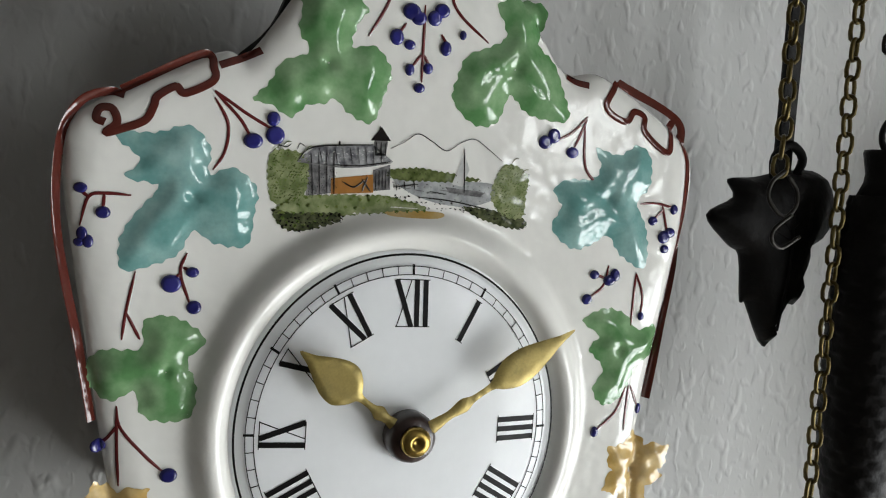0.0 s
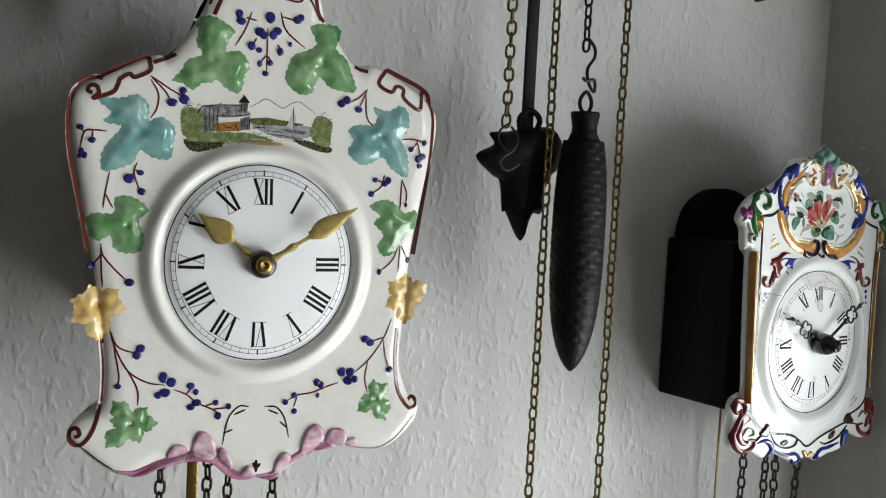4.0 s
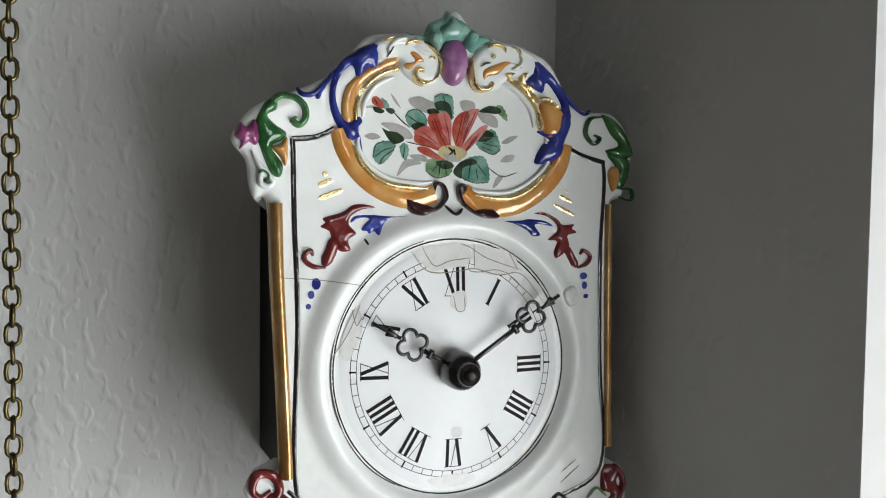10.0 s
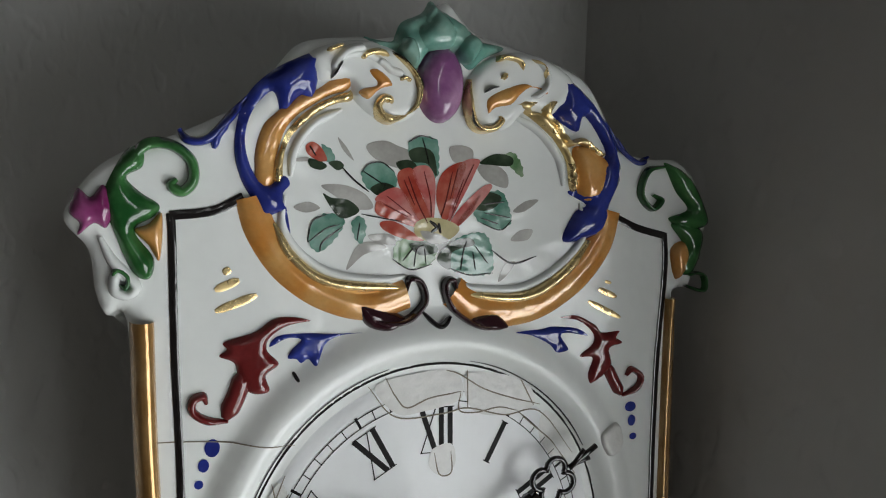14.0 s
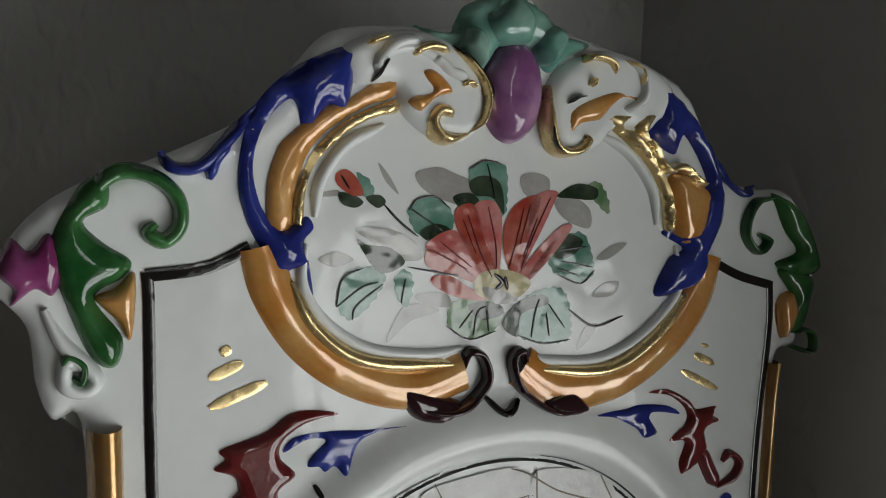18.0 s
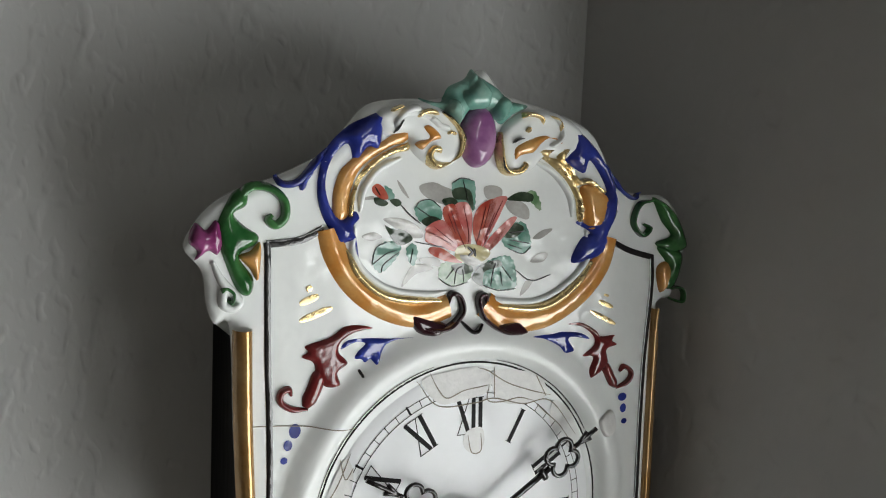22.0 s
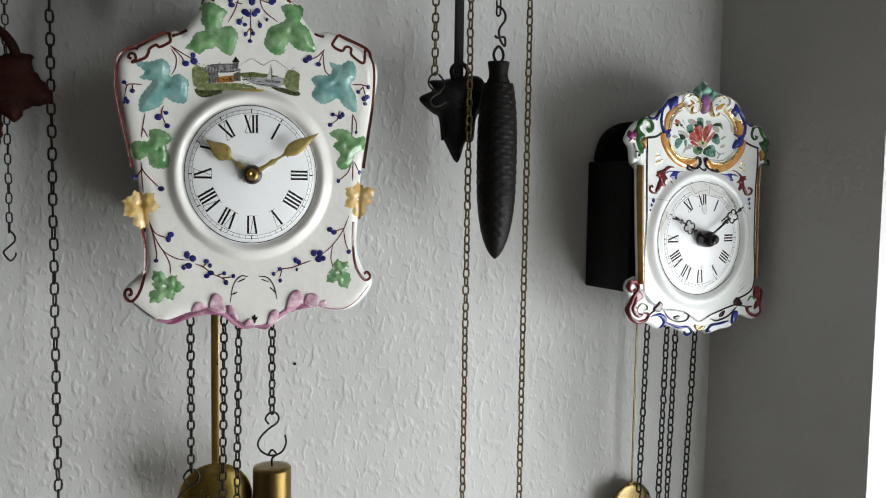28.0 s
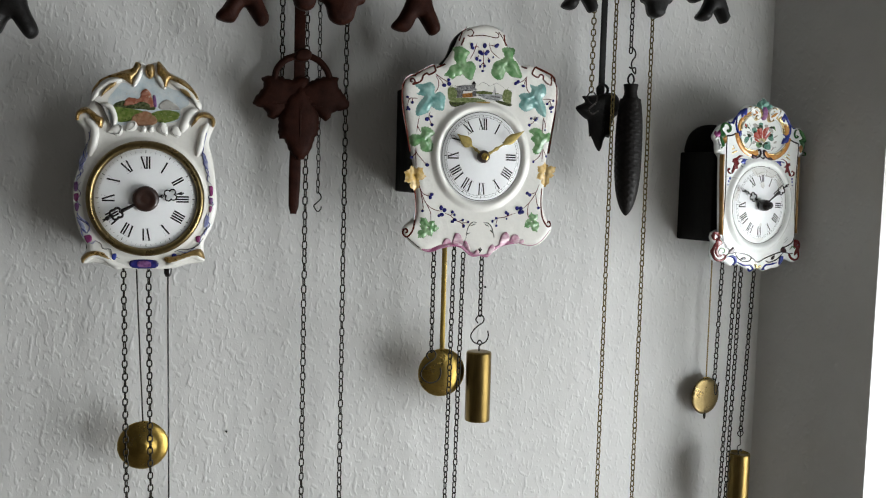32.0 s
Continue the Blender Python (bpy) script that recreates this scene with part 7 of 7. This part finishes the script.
blob(c1, "painted_flower", MAGENTA, [(-82, 3.6), (-76.6, 4.4), (-77.6, -4.5), (-81.4, -4)], 1.4)
blob(c1, "painted_flower", PURPLE, [(-81.6, -8.1), (-76.4, -7.1), (-77.2, -15.7), (-80.5, -15.7)], 1.4)
blob(c1, "painted_flower", MAGENTA, [(-71.1, -46.7), (-63.8, -44.6), (-61.9, -51.2), (-67.6, -54.6)], 1.4)
blob(c1, "painted_flower", MAGENTA, [(74.4, 16), (78.6, 16.1), (79, 6.4), (75.5, 4.9)], 1.2)
blob(c1, "painted_flower", PURPLE, [(74.7, 1.6), (78.5, 2), (77.9, -5.4), (74.7, -5.8)], 1.2)
blob(c1, "painted_flower", MAGENTA, [(74.6, -8.5), (78, -8.3), (77, -15.1), (74.6, -14.8)], 1.2)
blob(c1, "painted_flower", MAGENTA, [(58.6, -46.5), (63.7, -45.4), (63.4, -52.4), (59.6, -52.8)], 1.2)
blob(c1, "blue_leaf", PALEBLUE, [(-75.2, 46), (-69.8, 51.7), (-71.2, 36.2), (-76.6, 32.7)], 1.0)
blob(c1, "blue_leaf", PALEBLUE, [(-79.3, -23.8), (-72.1, -30.5), (-68, -41.6), (-75.2, -34.9)], 1.0)
blob(c1, "blue_leaf", PALEBLUE, [(65.9, 55.7), (70.3, 52.4), (73.2, 38.7), (68.8, 40.9)], 1.0)
blob(c1, "blue_leaf", PALEBLUE, [(70, -20.2), (74.9, -22.5), (72.2, -34.1), (67.8, -33)], 1.0)
blob(c1, "blue_leaf", BLUE, [(-39.3, -68.6), (-34.2, -67.5), (-35.1, -74.3), (-38.9, -74.3)], 1.2)
blob(c1, "blue_leaf", BLUE, [(30.5, -67.7), (35.6, -68.4), (34.5, -75.8), (30.5, -75.3)], 1.2)
blob(c1, "purple_plate", NAVY, [(-16.6, -75.5), (11.5, -75.7), (10.8, -85.3), (-16, -85.1)], 1.5)
blob(c1, "purple_flower", PURPLE, [(-10.1, -76.7), (-0.4, -75.2), (6.1, -77.9), (5, -84.4), (-9.1, -84.2)], 2.2)
blob(c1, "gold_foot", GOLDSOFT, [(-74.9, -73.4), (-68.2, -66.2), (-57.8, -64), (-47.3, -67.2), (-38.5, -75.8), (-46.3, -73.5), (-57.8, -70.1), (-67.2, -73.4), (-72.5, -79.2)], 5.5)
blob(c1, "gold_foot", GOLDSOFT, [(21.3, -72.3), (36.7, -69.4), (50, -64.8), (64.4, -61.6), (69.6, -74.2), (58.9, -70.4), (45.5, -74), (32.3, -78.6), (23.5, -78.1)], 5.5)
ink(c1, "foot", WHITE, [(-71, -77.2), (-60.6, -68.9), (-47.6, -71.8), (-35.8, -81.7), (-23.9, -83.2)], 9, 4)
ink(c1, "foot", WHITE, [(24.6, -82.1), (38.3, -75), (54.9, -69.4), (67.4, -75.2)], 9, 4)
loop_hand(c1, "hour_hand", 80, 45, 11, 29, 7.0, 1.35)
loop_hand(c1, "minute_hand", 241, 55, 13, 38, 6.5, 2.3)
spindle(c1, "hub", [(14, 7), (15.5, 10), (15.5, 13.5), (14, 16), (10, 17), (7.5, 15.5), (4, 16)], HUB, "large brown turned hub")
bm = bmesh.new()
box(bm, -0.070, 0.066, 0.010, 0.0895, -0.068, 0.080, 0.002)
part("case", bm, BLACK, c1_thing, "black wooden movement case", False)


# ---- chains, weights and pendulums ----
def link_mesh(pitch, wire_r, wide):
    bm = bmesh.new()
    a, b = wide / 2, pitch / 2 + wire_r * 0.6
    pts = []
    for k in range(12):
        t = 2 * math.pi * k / 12
        s, c = math.sin(t), math.cos(t)
        pts.append((a * c, 0, (b - a) * (1 if s > 0.1 else -1 if s < -0.1 else 0) + a * s))
    wire(bm, pts, wire_r, 6, 1, True)
    me = bpy.data.meshes.new("link")
    bm.to_mesh(me)
    bm.free()
    me.polygons.foreach_set("use_smooth", [True] * len(me.polygons))
    return me


LINKS = {}


def chain(x, y, z0, z1, material, label, pitch=0.0080, wire_r=0.00098, wide=0.0058, lean=0.0, turn=20, group="clock chains"):
    """A hanging chain: every other link is turned by a right angle."""
    key = (round(pitch, 5), material.name)
    if key not in LINKS:
        LINKS[key] = link_mesh(pitch, wire_r, wide)
        LINKS[key].materials.append(material)
    ob = thing("clock_chain", pose(x, y, z1), label, "chain", group)
    n = max(round((z1 - z0) / pitch), 1)
    pitch = (z1 - z0) / n
    rnd = random.Random(int(x * 10000))
    for i in range(n):
        l = new("link", LINKS[key])
        l.parent = ob
        l.matrix_local = pose(-lean * i * pitch + rnd.uniform(-1, 1) * 0.0002, 0, -(i + 0.5) * pitch, rnd.uniform(-3, 3), rnd.uniform(-3, 3), turn + 90 * (i % 2) + rnd.uniform(-12, 12))
    return ob


def hooked(name, x, y, z, pts, label, r=0.0008):
    bm = bmesh.new()
    wire(bm, [(px * MM, py * MM, pz * MM) for px, py, pz in pts], r, 7, 6)
    ob = part(name, bm, IRON)
    ob.matrix_world = pose(x, y, z)
    return tagged(ob, label, "hook")


OPEN_S = [(-3, 0, -11), (-6, 0, -6), (-3, 0, -1), (2, 0.5, 0), (6, 1, -4), (5, 1, -10), (-2, 1, -15), (-9, 0, -21), (-13, 0, -29), (-9, 0, -37), (0, 0, -41), (9, 0, -38), (13, 0, -30), (12, 0, -22)]

dark = "thin tarnished brass link chain hanging from a clock"
gold = "brass-coloured link chain hanging below the black cuckoo clock"
# the black cuckoo clock's chains
chain(0.205, -0.085, 0.88, 1.818, CHAINGOLD, gold)
chain(0.267, -0.076, 0.88, 1.818, CHAINGOLD, gold)
chain(0.236, -0.074, 1.7055, 1.818, CHAINDARK, "short dark link chain that carries the cone weight")
chain(0.171, -0.086, 1.646, 1.818, CHAINGOLD, "brass-coloured link chain ending in a wire hook", turn=60)
hooked("wire_hook", 0.172, -0.088, 1.648, [(0, 0, 0), (-6, 0, -5), (-7, 0, -12), (0, -1, -19), (6, -1, -15), (7, 0, -8), (2, 0, -2)], "round dark wire hook at the end of a chain", 0.0009)
hooked("wire_hook", 0.172, -0.090, 1.630, [(4, 0, 0), (-5, -1, -6), (-6, -1, -11), (0, 0, -14), (9, 0, -9)], "bent dark wire hook on the carved leaf", 0.0009)
# the brown cuckoo clock's chains
brown = "dark link chain hanging below the brown cuckoo clock"
big = {"pitch": 0.0100, "wire_r": 0.0010, "wide": 0.0064}
chain(-0.2172, -0.030, 0.88, 1.772, CHAINDARK, brown, **big)
chain(-0.1643, -0.030, 0.88, 1.772, CHAINDARK, brown, **big)
chain(-0.2497, -0.030, 1.650, 1.772, CHAINDARK, brown, **big)
chain(-0.2002, -0.030, 1.497, 1.772, CHAINDARK, "dark link chain ending in an open wire hook", pitch=0.0085, wire_r=0.0007, wide=0.005)
hooked("wire_hook", -0.2002, -0.030, 1.499, [(0, 0, 0), (4, 0, -5), (4, 0, -10), (-2, 0, -16), (-5, 0, -20), (0, 0, -27), (4, 0, -24), (5, 0, -20)], "open dark wire hook at the end of a chain", 0.0009)
# the middle clock
chain(-0.047, -0.072, 1.283, 1.440, CHAINDARK, dark)
chain(-0.0175, -0.070, 0.88, 1.440, CHAINDARK, dark, lean=0.012)
chain(-0.005, -0.072, 0.88, 1.420, CHAINDARK, dark, lean=0.012)
chain(0.0255, -0.062, 1.330, 1.425, CHAINDARK, dark)
hooked("s_hook", 0.0255, -0.062, 1.331, OPEN_S, "large dark wire S-hook holding the brass weight", 0.0010)
hooked("s_hook", -0.047, -0.072, 1.285, [(p[0] * 1.1, p[1], p[2] * 1.1) for p in OPEN_S], "empty dark wire S-hook before the brass pendulum", 0.0010)
# the clock beside the corner
chain(0.4085, -0.066, 1.226, 1.420, CHAINDARK, dark, lean=0.02)
chain(0.4314, -0.066, 0.88, 1.415, CHAINDARK, dark, lean=0.02)
chain(0.4416, -0.066, 0.88, 1.415, CHAINDARK, dark, lean=0.02)
chain(0.4648, -0.066, 1.142, 1.415, CHAINDARK, dark, lean=0.034)
hooked("s_hook", 0.4555, -0.066, 1.146, [(0, 0, 0), (-5, 0, -7), (0, 0, -12), (5, 0, -7), (1, 0, -1), (0, 0, -13), (1, 0, -24), (-3, 0, -27), (-4, 0, -32), (0, 0, -35), (4, 0, -32)], "dark bent wire hook holding the slim weight")
hooked("s_hook", 0.4068, -0.066, 1.224, [(0, 0, 1), (-1.5, 0, -10), (-1, 0, -18), (2, 0, -22), (4, 0, -12), (6, 0, -2)], "small dark wire hook before the pendulum bob")
# the clock with the castle painting
chain(-0.4455, -0.070, 0.88, 1.412, CHAINDARK, dark, lean=-0.01)
chain(-0.416, -0.070, 0.88, 1.412, CHAINDARK, dark, lean=-0.008)


def hung(name, x, y, z, label, category):
    return thing(name, pose(x, y, z), label, category)


cord = hung("pull_cord", -0.393, -0.070, 1.405, "black pull cord with a turned ferrule", "cord")
bm = bmesh.new()
wire(bm, [(0, 0, 0), (0.0008, 0, -0.15), (0.0015, 0, -0.3), (0.002, 0, -0.5)], 0.0011, 6, 4)
part("cord", bm, INK, cord)
bm = bmesh.new()
lathe(bm, [(0.003, -0.016), (0.0048, -0.012), (0.0052, 0.0), (0.0052, 0.012)], 16)
part("ferrule", bm, INK, cord, "black turned ferrule")

# brass weight of the middle clock
wt = hung("clock_weight", 0.0255, -0.062, 1.181, "plain cylindrical aged brass clock weight", "weight")
bm = bmesh.new()
lathe(bm, [(0.0150, 0.0), (0.0172, 0.0006), (0.0178, 0.002), (0.0178, 0.0965), (0.0170, 0.0985), (0.0120, 0.0992), (0.003, 0.0992)], 40)
part("cylinder", bm, BRONZE, wt)
bm = bmesh.new()
wire(bm, [(0, 0, 0.097), (0, 0, 0.106), (0.004, 0, 0.110), (0.0, 0, 0.1145), (-0.0035, 0, 0.110)], 0.0010, 6, 5)
part("eye", bm, IRON, wt, "dark wire eye")
wt3 = hung("clock_weight", 0.4555, -0.066, 0.985, "slim cylindrical aged brass clock weight", "weight")
bm = bmesh.new()
lathe(bm, [(0.0140, 0.0), (0.0162, 0.001), (0.0165, 0.003), (0.0165, 0.121), (0.0155, 0.1235), (0.0142, 0.1235), (0.0138, 0.121), (0.003, 0.121)], 36)
part("cylinder", bm, BRONZE, wt3)
bm = bmesh.new()
wire(bm, [(0, 0, 0.118), (-0.002, 0, 0.124), (0.0015, 0, 0.1285), (0.004, 0, 0.125)], 0.0009, 6, 5)
part("eye", bm, IRON, wt3)

# brass pendulums
def bob_mesh(profile, n=48):
    bm = bmesh.new()
    lathe(bm, profile, n)
    bmesh.ops.transform(bm, verts=bm.verts, matrix=Matrix.Rotation(math.pi / 2, 4, "X"))
    return bm


pd = hung("pendulum", -0.0255, -0.050, 1.249, "brass pendulum with a domed bob", "pendulum")
part("bob", bob_mesh([(0.030, -0.003), (0.0335, -0.001), (0.0340, 0.0005), (0.0325, 0.002), (0.026, 0.0052), (0.016, 0.0078), (0.004, 0.0088)]), BRASS, pd)
bm = bmesh.new()
box(bm, -0.0035, 0.0035, -0.0012, 0.0006, 0.030, 0.260, 0.0005)
part("rod", bm, BRASS, pd, "flat brass rod")
pd = hung("pendulum", -0.424, -0.042, 1.166, "brass pendulum with a stepped round bob", "pendulum")
part("bob", bob_mesh([(0.029, -0.003), (0.0315, -0.001), (0.0318, 0.0005), (0.030, 0.0022), (0.0200, 0.0068), (0.0170, 0.0064), (0.0150, 0.0086), (0.0100, 0.0082), (0.0082, 0.0105), (0.0030, 0.0115)]), BRASS, pd)
bm = bmesh.new()
wire(bm, [(0, 0.001, 0.028), (-0.004, 0.001, 0.13), (-0.0085, 0.001, 0.25)], 0.0010, 6, 4)
part("rod", bm, IRON, pd, "thin grey wire rod")
pd = thing("pendulum", pose(0.424, -0.014, 1.187, 0, 0, 13), "brass pendulum with a flat round bob", "pendulum")
part("bob", bob_mesh([(0.0275, -0.002), (0.0292, -0.001), (0.0296, 0.0), (0.0280, 0.0012), (0.022, 0.0018), (0.004, 0.0022)]), BRASSDULL, pd)
bm = bmesh.new()
box(bm, -0.0009, 0.0009, -0.0008, 0.0008, 0.027, 0.24, 0.0003)
part("rod", bm, BRASSDULL, pd, "thin dull brass rod")
bm = bmesh.new()
lathe(bm, [(0.0006, -0.038), (0.002, -0.035), (0.0022, -0.029), (0.002, -0.027)], 10)
part("nib", bm, IRON, pd, "dark adjusting nib")
bm = bmesh.new()
wire(bm, [(-0.006, -0.0005, 0.0295), (0.006, -0.0005, 0.0295)], 0.0010, 6, 3)
part("cross_pin", bm, BRASS, pd)

# ---- pine cone weight ----
pc = hung("cone_weight", 0.2345, -0.081, 1.4745, "dark brown cast-iron pine cone clock weight", "weight")
bm = bmesh.new()
prof = []
for k in range(210):
    u = k / 209
    r = 0.0187 * (1 - (1 - min(u / 0.6, 1)) ** 3) ** 0.62 * (1.0 - 0.24 * max(0, (u - 0.55) / 0.45) ** 3)
    prof.append((max(0.0012, r), 0.166 * u))


def scales(a, k, z):
    """Overlapping scales in staggered rows that climb round the cone, each thicker towards its lower tip."""
    best = 0.0
    for j in (0, 1):
        v = (z / 0.0094 + 0.5 * j + a / (2 * math.pi)) % 1.0
        side = 0.5 + 0.5 * math.cos(9 * a + j * math.pi)
        best = max(best, min(v / 0.12, 1.0) * (1.0 - v) ** 0.8 * side ** 0.3)
    return 0.985 + 0.06 * best * min(1.0, z / 0.02 + 0.2)


lathe(bm, prof, 112, shape=scales)
part("cone_body", bm, CONE, pc)
bm = bmesh.new()
lathe(bm, [(0.0135, 0.162), (0.0092, 0.172), (0.0088, 0.176), (0.0105, 0.185), (0.0102, 0.1865), (0.003, 0.1865)], 28)
part("cap", bm, CONE, pc, "flared cast cap")
bm = bmesh.new()
wire(bm, [(0.0, 0, 0.185), (0.0045, 0.001, 0.190), (0.0045, 0.001, 0.196), (0.0, 0, 0.201), (-0.0045, 0, 0.196), (-0.0045, 0, 0.190)], 0.0014, 7, 5, True)
part("eye", bm, CONE, pc)
hooked("cone_hook", 0.2355, -0.077, 1.714, [(0, 0, 0), (5.5, 0, -6), (6, 0, -13), (1, -1, -20), (-1, -3, -26), (1, -4, -34), (5, -4, -38), (4, -5, -30), (-3, -6, -31), (-6, -6, -29)], "black wire hook that carries the cone weight", 0.0012)

# ---- black pendulum with a carved leaf ----
bp = hung("carved_pendulum", 0.205, -0.048, 1.61, "black wooden cuckoo clock pendulum with a carved leaf", "pendulum")
bm = bmesh.new()
box(bm, -0.0045, 0.0045, -0.0015, 0.002, 0.030, 0.212, 0.0008)
part("rod", bm, CARVED, bp)
bm = bmesh.new()
plate(bm, [(-0.014, 0.036), (-0.029, 0.034), (-0.025, 0.026), (-0.039, 0.017), (-0.026, 0.004), (-0.019, -0.001), (-0.016, -0.022), (-0.013, -0.023), (0.000, -0.044), (0.008, -0.024), (0.016, -0.022), (0.019, 0.001), (0.028, 0.012), (0.030, 0.026), (0.022, 0.040), (0.003, 0.040)], -0.004, 0.002, 0.006, 4)
part("carved_leaf", bm, CARVED, bp)
bm = bmesh.new()
wire(bm, [(0.001, -0.0085, 0.030), (0.001, -0.0105, 0.0), (0.0, -0.007, -0.035)], 0.0008, 6, 5)
for a, b in (((0.0, 0.012), (0.022, 0.030)), ((0.0, 0.008), (0.024, 0.016)), ((0.0, 0.012), (-0.020, 0.028)), ((0.0, 0.008), (-0.028, 0.016))):
    wire(bm, [(a[0], -0.0098, a[1]), ((a[0] + b[0]) / 2, -0.0085, (a[1] + b[1]) / 2 + 0.002), (b[0], -0.0045, b[1])], 0.0007, 5, 4)
part("vein", bm, CARVED, bp)
bm = bmesh.new()
wire(bm, [(-0.006, -0.002, 0.036), (-0.008, -0.004, 0.046), (0.0, -0.004, 0.052), (0.008, -0.004, 0.046), (0.006, -0.002, 0.036)], 0.0022, 7, 4)
part("stem_loop", bm, CARVED, bp)

# ---- brown pendulum with three carved leaves ----
wp = hung("carved_pendulum", -0.228, -0.040, 1.600, "dark reddish-brown wooden cuckoo clock pendulum with three carved leaves", "pendulum")
bm = bmesh.new()
box(bm, -0.0070, 0.0070, -0.001, 0.004, 0.025, 0.17, 0.001)
part("rod", bm, BROWN, wp)
bm = bmesh.new()
plate(bm, [(-0.011, -0.042), (-0.012, -0.121), (-0.006, -0.131), (0.001, -0.121), (0.003, -0.042), (-0.005, -0.033)], -0.002, 0.004, 0.0, 2, 0.001)
part("rod_end", bm, BROWN, wp, "pointed rod end")
WOODEN_LEAVES = ([(0.007, 0.041), (-0.007, 0.044), (-0.014, 0.04), (-0.03, 0.044), (-0.046, 0.041), (-0.044, 0.031), (-0.056, 0.012), (-0.043, 0.005), (-0.036, -0.005), (-0.022, -0.001), (-0.009, 0.008), (0.007, 0.013)], [(0.001, 0.032), (0.011, 0.037), (0.023, 0.043), (0.037, 0.046), (0.048, 0.045), (0.048, 0.036), (0.061, 0.017), (0.057, 0.009), (0.043, 0.005), (0.035, -0.005), (0.021, 0.004), (0.007, 0.009), (0.0, 0.017)], [(0.002, 0.03), (-0.011, 0.021), (-0.018, 0.008), (-0.023, -0.006), (-0.023, -0.029), (-0.016, -0.033), (-0.01, -0.046), (0.001, -0.056), (0.012, -0.046), (0.018, -0.03), (0.022, -0.023), (0.022, -0.004), (0.015, 0.014)])
for pts, front, tip in zip(WOODEN_LEAVES, (-0.0055, -0.0065, -0.0095), ((-0.048, 0.010), (0.046, 0.010), (0.0, -0.05))):
    bm = bmesh.new()
    plate(bm, [(x * MM, z * MM) for x, z in toothed([((x * 1.14 - 0.14 * tip[0] * 0.55) / MM, (z * 1.14 - 0.14 * tip[1] * 0.55) / MM) for x, z in pts], 9.0, 1.0)], front, 0.0015, 0.0055, 2)
    carved = part("carved_leaf", bm, BROWN, wp)
    bm = bmesh.new()
    mx, mz = tip[0] * 0.1, 0.014 + tip[1] * 0.1
    wire(bm, [(mx, front - 0.0045, mz), ((mx + tip[0]) / 2, front - 0.0055, (mz + tip[1]) / 2), (tip[0], front - 0.001, tip[1])], 0.0011, 6, 5)
    part("midrib", bm, BROWN, carved)
bm = bmesh.new()
wire(bm, [(x, -0.005, z) for x, z in [(-0.033, 0.042), (-0.03, 0.057), (-0.019, 0.07), (-0.003, 0.076), (0.011, 0.077), (0.026, 0.07), (0.036, 0.058), (0.04, 0.044)]], 0.0044, 8, 5)
part("hoop", bm, BROWN, wp, "bent wooden hoop")
bm = bmesh.new()
plate(bm, [(-0.008, 0.072), (-0.004, 0.083), (0.006, 0.086), (0.014, 0.082), (0.013, 0.073), (0.003, 0.069)], -0.013, -0.001, 0.002, 3)
part("stem", bm, BROWN, wp)


# ---- carved cuckoo clocks, of which the lower leaves hang into view ----
def cuckoo(x, z, w, material, label, forks):
    ob = thing("cuckoo_clock", pose(x, 0, z), label, "cuckoo clock", "carved cuckoo clocks")
    bm = bmesh.new()
    box(bm, -w / 2, w / 2, -0.100, -0.0005, 0.062, 0.34, 0.003)
    part("case", bm, material, ob, "", False)
    for fx, fz, s, kind in forks:
        bm = bmesh.new()
        if kind == "fork":
            pts = [(-0.012, 0.07), (-0.014, 0.042), (-0.024, 0.018), (-0.034, 0.005), (-0.030, -0.001), (-0.013, -0.002), (-0.004, 0.013), (0.001, 0.017), (0.007, 0.009), (0.017, -0.004), (0.026, -0.002), (0.029, 0.008), (0.018, 0.034), (0.013, 0.07)]
        else:
            pts = [(-0.022, 0.06), (-0.030, 0.032), (-0.020, 0.024), (-0.014, 0.006), (0.0, 0.0), (0.014, 0.006), (0.020, 0.024), (0.030, 0.032), (0.022, 0.06)]
        plate(bm, [(fx + px * s, fz + pz * s) for px, pz in pts], -0.108, -0.094, 0.006, 4)
        part("carved_leaf", bm, material, ob)
    return ob


cuckoo(-0.200, 1.707, 0.18, BROWN, "dark brown carved wooden cuckoo clock with leaf ornament", [(-0.103, 0.000, 1.0, "fork"), (0.016, 0.004, 1.0, "lobe"), (-0.03, 0.018, 0.8, "lobe"), (0.116, 0.004, 1.0, "fork")])
cuckoo(0.250, 1.752, 0.17, CARVED, "black carved wooden cuckoo clock with leaf ornament", [(-0.106, 0.004, 0.8, "fork"), (0.008, 0.000, 0.75, "lobe"), (0.068, 0.026, 0.7, "lobe"), (0.100, 0.004, 0.8, "fork")])
cuckoo(-0.640, 1.690, 0.16, CARVED, "black carved wooden cuckoo clock with leaf ornament", [(0.075, -0.016, 1.0, "fork"), (0.0, 0.0, 1.0, "lobe"), (-0.075, -0.016, 1.0, "fork")])
for x, z in ((0.053, 1.363), (-0.317, 1.166)):
    bm = bmesh.new()
    lathe(bm, [(0.0008, -0.0005), (0.0016, 0.0), (0.0012, 0.0025), (0.0004, 0.0028)], 10)
    bmesh.ops.transform(bm, verts=bm.verts, matrix=Matrix.Rotation(math.pi / 2, 4, "X"))
    ob = part("nail", bm, IRON)
    ob.matrix_world = pose(x, 0, z)
    tagged(ob, "small dark nail head in the papered wall", "nail")
